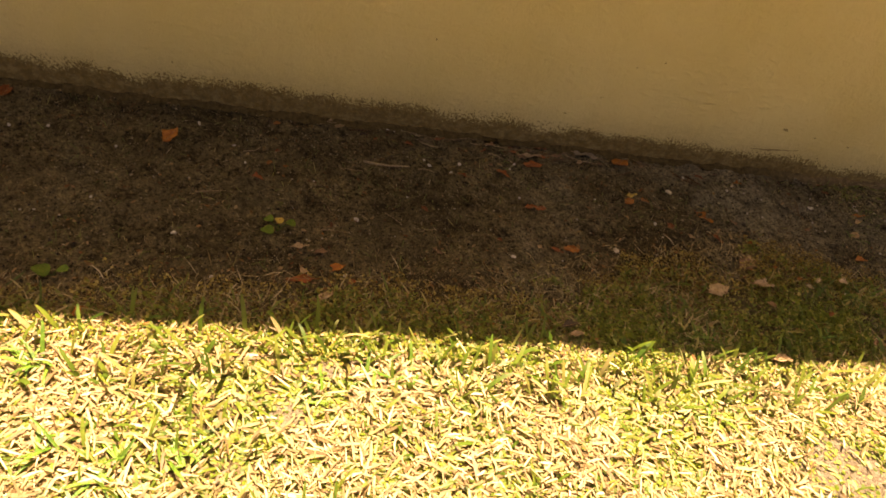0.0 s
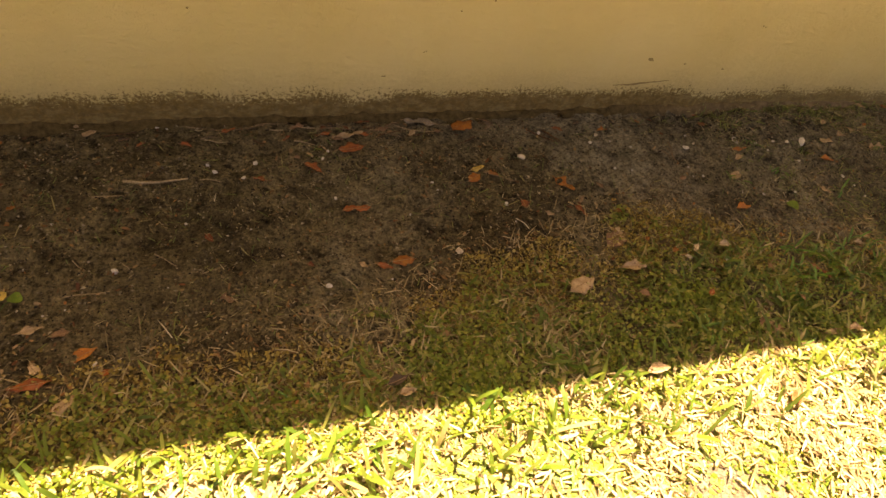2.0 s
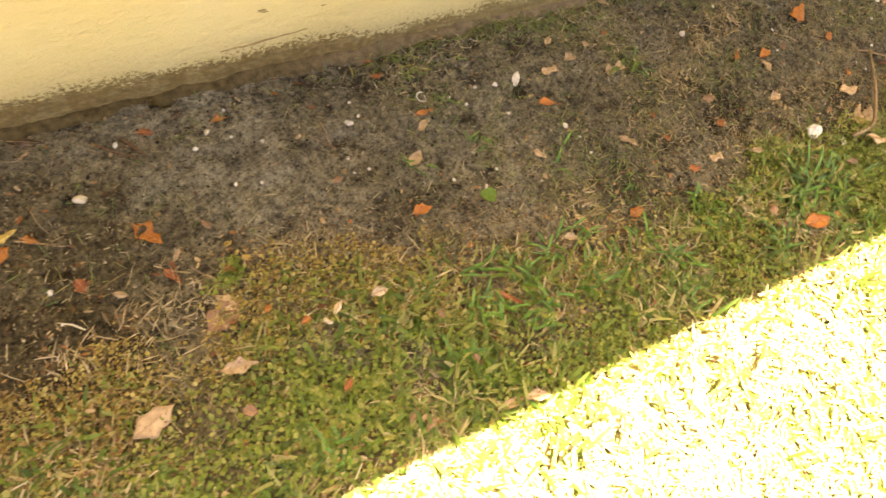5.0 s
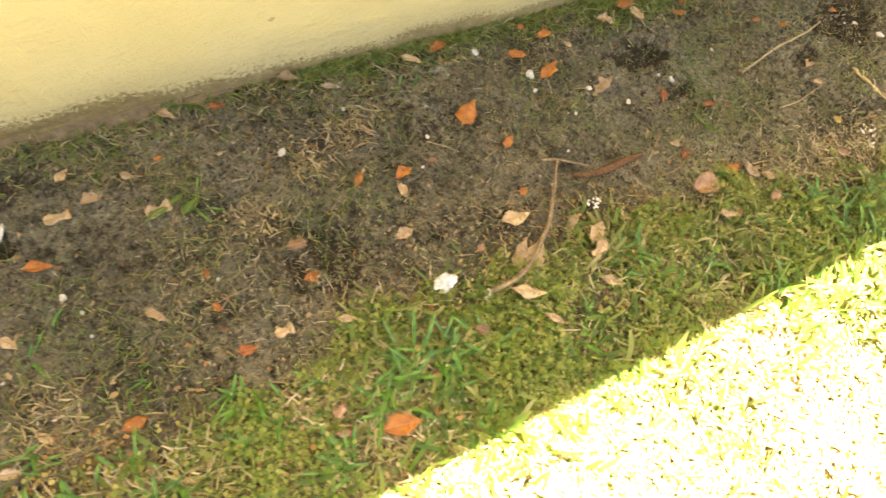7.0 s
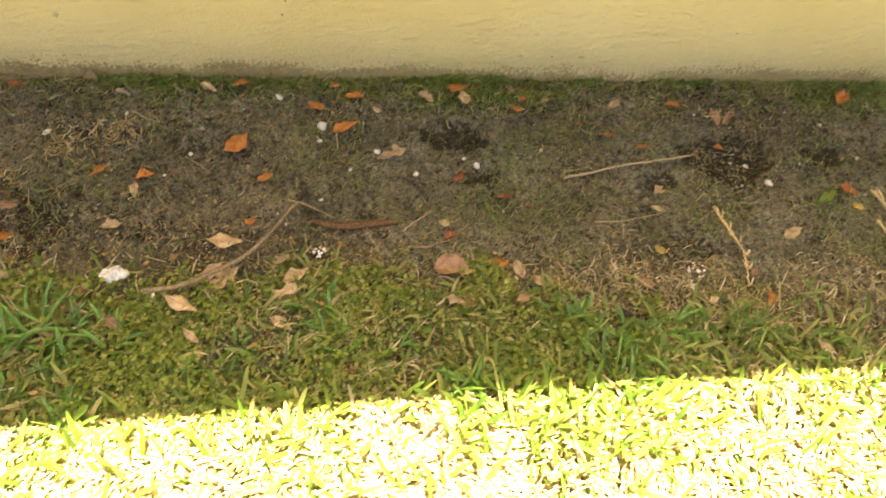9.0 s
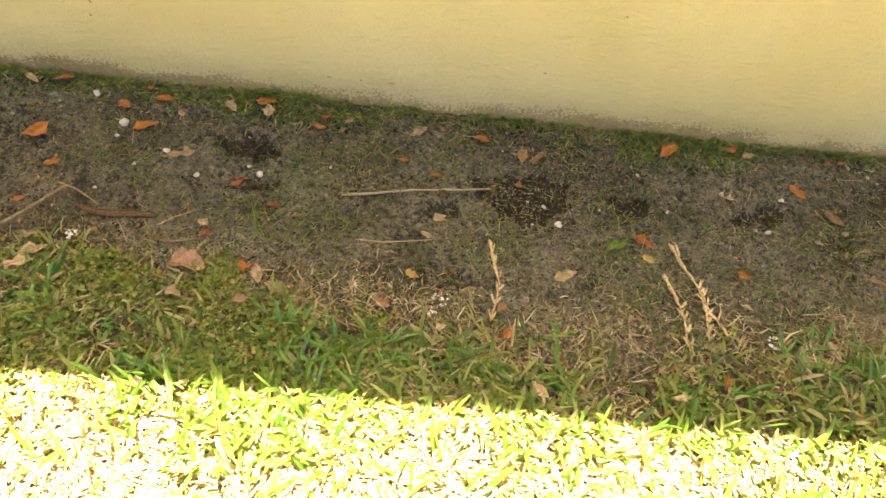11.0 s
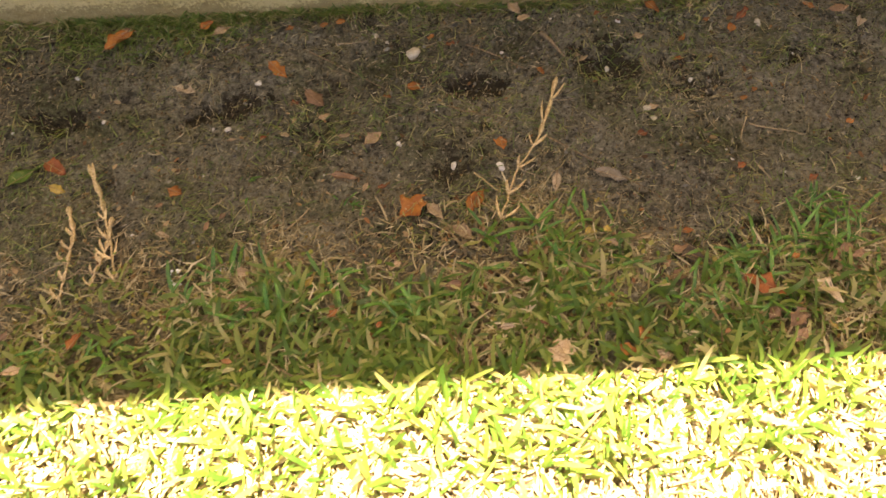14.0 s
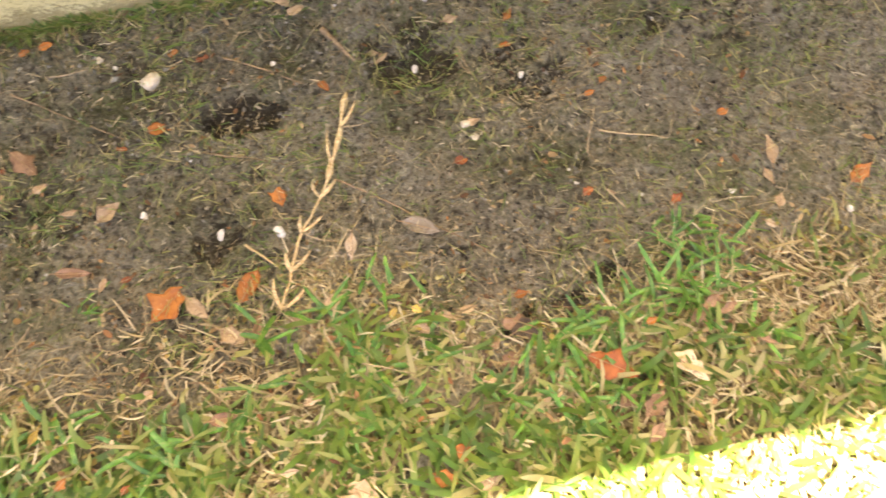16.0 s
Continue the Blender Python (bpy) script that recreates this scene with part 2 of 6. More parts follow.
LEAF = {
    "tan": leaf_material("pale_tan_dry_leaf", (0.35, 0.25, 0.145), (0.52, 0.395, 0.25)),
    "pale": leaf_material("bleached_pale_leaf", (0.44, 0.345, 0.23), (0.60, 0.49, 0.345)),
    "orange": leaf_material("bright_orange_brown_leaf", (0.30, 0.102, 0.024), (0.46, 0.188, 0.045), (0.14, 0.04, 0.012)),
    "rust": leaf_material("red_rust_leaf", (0.22, 0.065, 0.022), (0.36, 0.12, 0.04), (0.08, 0.03, 0.015)),
    "brown": leaf_material("pinkish_brown_leaf", (0.22, 0.125, 0.07), (0.35, 0.22, 0.135)),
    "dark": leaf_material("dark_rotten_leaf", (0.05, 0.035, 0.022), (0.11, 0.075, 0.045)),
    "grey": leaf_material("grey_weathered_leaf", (0.26, 0.22, 0.16), (0.38, 0.33, 0.25)),
    "yellow": leaf_material("yellow_fading_leaf", (0.42, 0.30, 0.06), (0.56, 0.42, 0.12)),
    "green": leaf_material("fresh_green_leaf", (0.07, 0.14, 0.02), (0.13, 0.22, 0.035), (0.16, 0.16, 0.04), 0.45),
}
RIB = plain_material("leaf_midrib", (0.22, 0.14, 0.075), (0.42, 0.30, 0.18), 80, 0.7, 0.0005)
STONE = plain_material("white_limestone", (0.42, 0.39, 0.33), (0.76, 0.73, 0.67), 120, 0.8, 0.0015)
CREAM_STONE = plain_material("cream_limestone", (0.42, 0.35, 0.24), (0.70, 0.62, 0.48), 120, 0.85, 0.002)
CHALK = plain_material("broken_chalk", (0.34, 0.33, 0.30), (0.84, 0.84, 0.82), 90, 0.85, 0.003)
SLAB_STONE = plain_material("weathered_pale_stone", (0.10, 0.09, 0.075), (0.46, 0.42, 0.35), 70, 0.9, 0.006)
WHITE = plain_material("chalk_white", (0.78, 0.78, 0.76), (0.9, 0.9, 0.89), 150, 0.7, 0.001)
TWIG = wood_material("grey_brown_twig", (0.17, 0.12, 0.07), (0.33, 0.25, 0.155))
PALE_TWIG = wood_material("pale_straw_twig", (0.28, 0.215, 0.125), (0.47, 0.375, 0.24))
BARK = wood_material("red_brown_bark", (0.085, 0.048, 0.026), (0.185, 0.108, 0.058))
RUNNER = wood_material("golden_dead_runner", (0.40, 0.285, 0.135), (0.70, 0.545, 0.31))


def footing_material():
    """Rough concrete, brown with damp soil towards the start of the wall, dry and grey further on."""
    m, t, b = material("dirty_concrete_footing", 0.95)
    coords = t.nodes.new("ShaderNodeTexCoord").outputs["Object"]
    apart = t.nodes.new("ShaderNodeSeparateXYZ")
    t.links.new(coords, apart.inputs[0])
    n = noise_of(t, 55, 5, 0.7, coords)
    damp = ramp(t, n, [(0.3, (0.036, 0.026, 0.010)), (0.68, (0.135, 0.100, 0.045))])
    dry = ramp(t, n, [(0.3, (0.10, 0.074, 0.040)), (0.68, (0.26, 0.198, 0.115))])
    t.links.new(mix(t, smooth(t, math_node(t, "ADD", apart.outputs["X"], noise_of(t, 3, 3, 0.6, coords)), 1.9, 2.9), damp, dry), b.inputs["Base Color"])
    bump(t, b, n, 0.6, 0.004)
    return m


FOOTING = footing_material()
SHADE_SLAB = plain_material("grey_shade_slab", (0.30, 0.29, 0.27), (0.42, 0.41, 0.39), 8, 0.8, 0.002)

# ================= the ground and its shape =================
WALL_Y, WALL_SLOPE = 2.118, -0.0100     # the wall's face: y = WALL_Y + WALL_SLOPE * x


def lattice(i, j, seed):
    v = np.sin(i * 127.1 + j * 311.7 + seed * 74.7) * 43758.5453
    return v - np.floor(v)


def rough_map(x, y, scale, seed=0):
    """Smooth random heights from 0 to 1, with lumps about 1 / scale metres wide."""
    x, y = np.asarray(x, float) * scale, np.asarray(y, float) * scale
    i, j = np.floor(x), np.floor(y)
    u, v = x - i, y - j
    u, v = u * u * (3 - 2 * u), v * v * (3 - 2 * v)
    low = lattice(i, j, seed) * (1 - u) + lattice(i + 1, j, seed) * u
    high = lattice(i, j + 1, seed) * (1 - u) + lattice(i + 1, j + 1, seed) * u
    return low * (1 - v) + high * v


def step(value, low, high):
    s = np.clip((np.asarray(value, float) - low) / (high - low), 0, 1)
    return s * s * (3 - 2 * s)


EDGE_X = (-1.6, -0.5, 0.0, 0.5, 0.87, 1.06, 1.55, 1.86, 2.15, 2.46, 2.83, 3.4, 3.8, 4.25, 4.5, 4.76, 5.0, 5.33, 5.6, 5.95, 6.18, 6.31, 6.445, 6.53, 6.62, 6.86, 7.8)
EDGE_Y = (1.26, 1.24, 1.30, 1.33, 1.46, 1.55, 1.66, 1.52, 1.45, 1.39, 1.49, 1.51, 1.50, 1.40, 1.35, 1.34, 1.36, 1.39, 1.45, 1.47, 1.37, 1.34, 1.40, 1.45, 1.43, 1.41, 1.41)



def lawn(x, y, soft=0.10):
    """1 in the lawn, 0 on the bare strip beside the wall, ragged between."""
    edge = np.interp(x, EDGE_X, EDGE_Y) + 0.12 * (rough_map(x, y, 9, 3) - 0.5) + 0.10 * (rough_map(x, y, 24, 4) - 0.5)
    thin = step(rough_map(x, y, 7, 5) + 0.35 * rough_map(x, y, 25, 6), 0.78, 1.05) * step(y, 1.10, 1.22)
    return step(edge - y, -soft * 0.3, soft) * (1 - 0.85 * worn(x, y)) * (1 - 0.72 * thin)


BARE = []           # x, y, half width of worn sandy spots in the lawn
for spot in ((1.33, 0.79, 0.17), (1.58, 0.52, 0.30), (0.056, 1.043, 0.04), (0.117, 1.049, 0.04), (-0.045, 0.912, 0.06), (4.83, 1.27, 0.09), (6.05, 1.20, 0.06), (6.42, 1.27, 0.06)):
    BARE.append(spot)


def worn(x, y):
    """1 in the worn spots of the lawn, 0 elsewhere."""
    total = np.zeros_like(np.asarray(x, float) + np.asarray(y, float))
    for bx, by, r in BARE:
        d = np.hypot(x - bx, (y - by) * 1.3) / r + 0.7 * (rough_map(x, y, 20, 95) - 0.5)
        total = np.maximum(total, 1 - step(d, 0.6, 1.15))
    return total


HOLLOWS = []        # x, y, half length, half width, turn, depth of the hollows: dark soil, shade painted in
HOLLOWS.append((4.657, 1.823, 0.113, 0.081, 33, 1))
HOLLOWS.append((4.924, 1.798, 0.068, 0.029, -9, 0.9))
HOLLOWS.append((5.281, 1.799, 0.117, 0.040, 20, 1))
HOLLOWS.append((5.866, 1.832, 0.073, 0.033, 5, 1.3))
HOLLOWS.append((6.166, 1.908, 0.084, 0.049, -17, 0.9))
HOLLOWS.append((4.406, 1.731, 0.057, 0.037, 5, 0.7))
HOLLOWS.append((4.449, 1.507, 0.080, 0.038, 4, 0.6))
HOLLOWS.append((5.798, 1.621, 0.056, 0.036, 4, 0.7))
HOLLOWS.append((2.865, 1.650, 0.102, 0.097, -17, 0.7))
HOLLOWS.append((3.085, 1.828, 0.055, 0.046, -68, 0.4))
HOLLOWS.append((3.265, 1.854, 0.139, 0.045, -5, 0.45))
HOLLOWS.append((1.998, 1.748, 0.017, 0.017, -18, 0.9))
HOLLOWS.append((2.287, 1.876, 0.020, 0.017, -16, 1.0))
HOLLOWS.append((1.965, 2.061, 0.079, 0.013, -3, 0.6))
HOLLOWS.append((1.450, 2.080, 0.036, 0.011, -3, 0.7))
HOLLOWS.append((3.862, 1.875, 0.110, 0.041, -7, 0.8))
HOLLOWS.append((4.626, 1.779, 0.135, 0.086, -19, 0.8))
HOLLOWS.append((3.878, 1.758, 0.092, 0.029, -8, 0.6))
HOLLOWS.append((3.190, 1.869, 0.067, 0.023, -7, 0.4))
HOLLOWS.append((6.157, 1.865, 0.077, 0.036, -17, 0.8))
HOLLOWS.append((6.323, 1.854, 0.052, 0.034, -3, 0.6))
HOLLOWS.append((6.585, 1.868, 0.074, 0.027, 8, 1))
HOLLOWS.append((6.335, 1.795, 0.056, 0.035, -3, 0.6))
HOLLOWS.append((6.403, 1.445, 0.058, 0.021, 17, 0.9))
HOLLOWS.append((6.295, 1.402, 0.085, 0.030, 17, 0.9))
HOLLOWS.append((6.389, 1.323, 0.035, 0.027, -3, 0.8))
HOLLOWS.append((5.863, 1.833, 0.073, 0.024, 2, 1.5))
HOLLOWS.append((6.149, 1.783, 0.061, 0.046, -3, 0.4))
HOLLOWS.append((6.398, 1.809, 0.041, 0.023, -3, 0.5))
HOLLOWS.append((1.878, 2.038, 0.174, 0.043, 0, 0.5))
HOLLOWS.append((0.188, 1.708, 0.067, 0.023, -3, 0.5))
HOLLOWS.append((0.360, 1.640, 0.070, 0.027, -4, 0.4))
HOLLOWS.append((0.465, 1.643, 0.069, 0.030, -4, 0.5))
HOLLOWS.append((0.584, 1.358, 0.054, 0.025, -7, 0.6))
HOLLOWS.append((1.776, 1.878, 0.030, 0.026, -1, 0.6))
HOLLOWS.append((1.497, 1.932, 0.025, 0.018, -1, 0.5))
HOLLOWS.append((0.523, 1.255, 0.025, 0.017, -8, 0.9))


def hollow(x, y):
    total = np.zeros_like(np.asarray(x, float) + np.asarray(y, float))
    for hx, hy, a, b, turn, deep in HOLLOWS:
        c, s = math.cos(radians(turn)), math.sin(radians(turn))
        u, v = ((x - hx) * c + (y - hy) * s) / a, (-(x - hx) * s + (y - hy) * c) / b
        r = u * u + v * v + 1.7 * (rough_map(x, y, 22, 7) - 0.5) + 1.3 * (rough_map(x, y, 60, 8) - 0.5)
        total = np.maximum(total, (1 - step(r, 0.25, 1.2)) * deep)
    return total


def ground_z(x, y):
    x, y = np.asarray(x, float), np.asarray(y, float)
    z = np.interp(y, (1.15, 1.35, 1.50, 1.62, 1.75, 1.85, 1.92, 2.05), (-0.006, -0.013, -0.021, -0.018, -0.011, -0.002, 0.006, 0.014))
    z = z + 0.010 * (rough_map(x, y, 2.3, 11) - 0.5) + 0.009 * (rough_map(x, y, 8, 12) - 0.5)
    z = z + 0.014 * (rough_map(x, y, 27, 13) - 0.5) + 0.010 * (rough_map(x, y, 62, 14) - 0.5)
    z = z - 0.022 * hollow(x, y)
    return z * step(60 - np.abs(x) - np.abs(y), 0, 40)


def height(x, y):
    return float(ground_z(x, y))


def mesh_object(name, verts, faces, mat, smooth_faces=True):
    """A mesh object from arrays of corners and of equal-sided faces."""
    me = bpy.data.meshes.new(name)
    verts, faces = np.asarray(verts, np.float32), np.asarray(faces, np.int32)
    me.vertices.add(len(verts))
    me.vertices.foreach_set("co", verts.ravel())
    sides = faces.shape[1]
    me.loops.add(faces.size)
    me.loops.foreach_set("vertex_index", faces.ravel())
    me.polygons.add(len(faces))
    me.polygons.foreach_set("loop_start", np.arange(len(faces), dtype=np.int32) * sides)
    me.polygons.foreach_set("use_smooth", np.full(len(faces), smooth_faces))
    me.update(calc_edges=True)
    me.materials.append(mat)
    return new(name, me)


def spread(low, high, gap):
    """Even steps from low to high, and ever longer ones out to 900 m either way."""
    out = np.array([0.05 * 1.55 ** k for k in range(1, 21)])
    return np.concatenate([low - out[::-1], np.arange(low, high, gap), high + out])


gx, gy = spread(-1.5, 7.7, 0.0105), spread(0.45, 2.2, 0.0105)
GX, GY = np.meshgrid(gx, gy)
nx, ny = len(gx), len(gy)
corner = (np.arange(ny - 1)[:, None] * nx + np.arange(nx - 1)[None, :]).ravel()
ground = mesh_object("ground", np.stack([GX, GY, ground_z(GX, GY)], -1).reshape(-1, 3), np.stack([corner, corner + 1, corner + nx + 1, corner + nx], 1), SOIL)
for layer, values in (("soil_shade", hollow(GX, GY)), ("thatch", lawn(GX, GY, 0.16) * 0.9), ("sand", worn(GX, GY) * step(1.16 - GY, 0, 0.08))):
    ground.data.attributes.new(layer, "FLOAT", "POINT").data.foreach_set("value", values.ravel().astype(np.float32))
tagged(ground, "bare sandy grey-brown soil with a mown lawn beside it", "ground", kind="structure")


def part(name, bm, mat, parent=None, label=""):
    me = bpy.data.meshes.new(name)
    bm.to_mesh(me)
    bm.free()
    for p in me.polygons:
        p.use_smooth = True
    me.materials.append(mat)
    ob = new(name, me)
    if parent is not None:
        ob.parent = parent
    if label:
        ob["label"] = label
    return ob


def box(bm, low, high, turn=None):
    made = bmesh.ops.create_cube(bm, size=1.0)["verts"]
    for v in made:
        v.co = Vector([(l + h) / 2 + c * (h - l) for c, l, h in zip(v.co, low, high)])
    return made


# the house wall, its footing, and an unseen roof added to bound the shade
WALL_TURN = math.degrees(math.atan(WALL_SLOPE))
HOUSE = pose(0, WALL_Y, 0, 0, 0, WALL_TURN)
bm = bmesh.new()
box(bm, (-14, 0, -0.3), (20, 0.22, 2.619))
wall = part("wall_south", bm, STUCCO)
wall.data.polygons.foreach_set("use_smooth", [False] * len(wall.data.polygons))
wall.matrix_world = HOUSE
tagged(wall, "cream-yellow painted stucco house wall, soil-splashed at its foot", "wall", kind="structure")
# added overhang, out of view: darkens the strip and sets the shade's edge
bm = bmesh.new()
box(bm, (-14.3, -0.466, 2.62), (20.3, 8.4, 2.74))
roof = part("roof", bm, SHADE_SLAB)
roof.matrix_world = pose(0, WALL_Y, 0)
tagged(roof, "unseen grey slab added to cast the shade and block sky", "roof", kind="structure")
for side, (x0, x1, y0, y1) in {"wall_west": (-14, -13.78, 0.22, 7.8), "wall_east": (19.78, 20, 0.22, 7.8), "wall_north": (-14, 20, 7.8, 8.0)}.items():
    bm = bmesh.new()
    box(bm, (x0, y0, -0.3), (x1, y1, 2.62))
    ob = part(side, bm, STUCCO)
    ob.matrix_world = HOUSE
    tagged(ob, "cream-yellow painted stucco house wall", "wall", kind="structure")
MARK = plain_material("dark_scuff", (0.17, 0.12, 0.05), (0.46, 0.35, 0.17), 90, 0.9, 0.001)


def scuff(x, z, wide, tall, turn=0.0):
    """A small dark mark or lifted flake on the wall's face."""
    bm = bmesh.new()
    seed = x * 7.3 + z * 31
    n = 12
    ring = []
    for k in range(n):
        a = 2 * math.pi * k / n
        r = 0.6 + 0.8 * abs(noise.noise(Vector((math.cos(a) * 1.7 + seed, math.sin(a) * 1.7, seed))))
        ring.append(bm.verts.new((math.cos(a) * r * wide / 2, -0.0008, math.sin(a) * r * tall / 2)))
    top = bm.verts.new((0, -0.0022, 0))
    for k in range(n):
        bm.faces.new((top, ring[k], ring[(k + 1) % n]))
    ob = part("scuff_mark", bm, MARK, wall)
    ob.matrix_basis = pose(x, 0, z, 0, turn, 0)
    return ob


def crack(route):
    """A ragged lifted edge of paint along a route of x, z on the wall's face."""
    bm = bmesh.new()
    rows = []
    P = np.array(route)
    d = np.concatenate([[0], np.cumsum(np.hypot(*np.diff(P, axis=0).T))])
    for q in np.linspace(0, d[-1], 40):
        x, z = float(np.interp(q, d, P[:, 0])), float(np.interp(q, d, P[:, 1]))
        z += 0.006 * (float(rough_map(x, 3.3, 45, 81)) - 0.5)
        w = 0.0012 + 0.0050 * float(rough_map(x, 9.1, 70, 82)) * math.sin(math.pi * min(max(q / d[-1], 0.03), 0.97))
        rows.append((bm.verts.new((x, -0.0006, z - w)), bm.verts.new((x, -0.0030, z)), bm.verts.new((x, -0.0006, z + w * 0.6))))
    for a, b in zip(rows, rows[1:]):
        bm.faces.new((a[0], b[0], b[1], a[1]))
        bm.faces.new((a[1], b[1], b[2], a[2]))
    return part("paint_crack", bm, MARK, wall)


scuff(2.046, 0.337, 0.0051, 0.0091)
scuff(0.944, 0.245, 0.0051, 0.0051)
scuff(0.829, 0.163, 0.0162, 0.0051)
scuff(1.691, 0.210, 0.0203, 0.0051)
scuff(2.057, 0.333, 0.0061, 0.0061)
scuff(1.024, 0.372, 0.0071, 0.0051)
scuff(0.937, 0.243, 0.0061, 0.0061)
scuff(3.448, 0.265, 0.0061, 0.0122)
scuff(4.155, 0.103, 0.0101, 0.0061)
scuff(4.661, 0.194, 0.0122, 0.0051)
scuff(4.239, 0.103, 0.0264, 0.0051)
scuff(4.065, 0.103, 0.0223, 0.0041)
scuff(4.830, 0.391, 0.0081, 0.0061)
scuff(3.436, 0.223, 0.0071, 0.0101)
scuff(0.322, 0.369, 0.0071, 0.0091)
scuff(-0.514, 0.161, 0.0081, 0.0071)
scuff(1.116, 0.404, 0.0071, 0.0091)
scuff(1.686, 0.216, 0.0223, 0.0101)
scuff(1.823, 0.196, 0.0142, 0.0051)
scuff(1.980, 0.175, 0.0162, 0.0061)
scuff(4.841, 0.050, 0.0162, 0.0122)
scuff(4.330, 0.041, 0.0122, 0.0051)
crack([(1.589, 0.117), (1.680, 0.123), (1.790, 0.132)])

# footing: a low rough ledge, crumbling towards its end
fx = np.arange(-3.0, 3.4, 0.02)
prof = [(-0.030, -0.05), (-0.026, 0.014), (-0.012, 0.026), (0.012, 0.030)]
fv, ff = [], []
for i, x in enumerate(fx):
    fade = 1 - float(step(x, 2.2, 3.3))
    for k, (py, pz) in enumerate(prof):
        wob = 0.020 * (float(rough_map(x, k * 3.1, 14, 21)) - 0.5) + 0.012 * (float(rough_map(x, k * 5.7, 60, 22)) - 0.5)
        fv.append((x, py * fade + (wob if k < 3 else 0), pz * (0.25 + 0.75 * fade) + wob))
    if i:
        for k in range(len(prof) - 1):
            a = (i - 1) * len(prof) + k
            ff.append((a, a + len(prof), a + len(prof) + 1, a + 1))
footing = mesh_object("foundation_ledge", fv, ff, FOOTING)
footing.matrix_world = HOUSE
tagged(footing, "low crumbling concrete ledge at the wall's foot, grey with soil", "foundation", kind="structure")

# ================= grass and litter =================
rng = np.random.default_rng(7)


def blades(name, x, y, length, width, rise, droop, mat, label, category, lift=0.0, rows=5, curve=0.35):
    """Ribbon blades: each starts at (x, y) on the ground, rises at an angle and bends over."""
    n = len(x)
    az = rng.uniform(0, 2 * np.pi, n)
    t = np.linspace(0, 1, rows)
    e = rise[:, None] - droop[:, None] * t[None, :]
    seg = length[:, None] / (rows - 1)
    h = np.concatenate([np.zeros((n, 1)), np.cumsum(np.cos(e[:, :-1]) * seg, 1)], 1)
    v = np.concatenate([np.zeros((n, 1)), np.cumsum(np.sin(e[:, :-1]) * seg, 1)], 1)
    swing = az[:, None] + rng.normal(0, curve, n)[:, None] * t[None, :]
    cx, cy = x[:, None] + h * np.cos(swing), y[:, None] + h * np.sin(swing)
    floor = ground_z(cx, cy)
    cz = np.maximum(ground_z(x, y)[:, None] + lift + v, floor + 0.0015)
    shape = np.interp(t, [0, 0.25, 0.6, 0.88, 1], [0.75, 1.0, 0.98, 0.85, 0.35])
    half = width[:, None] * shape[None, :] / 2
    tilt = rng.normal(0, 0.45, n)[:, None]
    ox, oy, oz = -np.sin(swing) * half * np.cos(tilt), np.cos(swing) * half * np.cos(tilt), half * np.sin(tilt)
    V = np.empty((n, rows, 2, 3))
    V[:, :, 0] = np.stack([cx - ox, cy - oy, cz - oz], -1)
    V[:, :, 1] = np.stack([cx + ox, cy + oy, cz + oz], -1)
    base = (np.arange(n) * rows * 2)[:, None] + np.arange(rows - 1)[None, :] * 2
    base = base.ravel()
    ob = mesh_object(name, V.reshape(-1, 3), np.stack([base, base + 1, base + 3, base + 2], 1), mat)
    return tagged(ob, label, category, kind="stuff")


SLAB = (1.60, 0.46, 0.45, 0.235)     # x, y, half length, half width of the flat stone in the lawn


def slab_reach(x, y):
    """Under 1 within the flat stone's outline."""
    return (np.abs((x - SLAB[0]) / SLAB[2]) ** 2.5 + np.abs((y - SLAB[1]) / SLAB[3]) ** 2.5) ** 0.4


def scatter(count, x0, x1, y0, y1, chance):
    """Random places in a stretch of the plan, kept where chance(x, y) says so."""
    x, y = rng.uniform(x0, x1, count), rng.uniform(y0, y1, count)
    keep = (rng.random(count) < chance(x, y)) & (slab_reach(x, y) > 1.0)
    return x[keep], y[keep]


def u(n, a, b):
    return rng.uniform(a, b, n)


CLUMPS = []         # x, y, half width of clumps of broad grass among the weeds
for spot in ((1.10, 1.22, 0.10), (1.45, 1.27, 0.11), (1.75, 1.24, 0.14), (2.10, 1.40, 0.13), (2.36, 1.31, 0.19), (2.92, 1.31, 0.17), (3.46, 1.37, 0.12), (3.84, 1.19, 0.12), (4.07, 1.30, 0.15)):
    CLUMPS.append(spot)


def coarse(x, y):
    """Where the broad-bladed lawn grass has the upper hand over the small round weeds."""
    along = np.interp(x, (-1.5, -0.6, 0.6, 0.9, 1.9, 2.3, 3.0, 4.0, 4.4, 7.8), (0.55, 0.5, 0.25, 0.10, 0.15, 0.35, 0.42, 0.5, 0.9, 1.0))
    along = along * (1 - 0.45 * step(3.6 - x, 0, 0.6) * step(1.2 - y, 0, 0.1))
    for cx, cy, r in CLUMPS:
        along = np.maximum(along, 0.95 * (1 - step(np.hypot(x - cx, (y - cy) * 1.2) / r + 0.6 * (rough_map(x, y, 18, 32) - 0.5), 0.55, 1.1)))
    return np.clip(along + 1.3 * (rough_map(x, y, 5.5, 31) - 0.5), 0.03, 1)


def lushness(x, y):
    return np.where(x < 4.2, 0.32, 0.18) + np.where(x < 4.2, 0.68, 0.82) * step(rough_map(x, y, 6, 33) + 0.4 * rough_map(x, y, 17, 34), 0.4, 0.85)


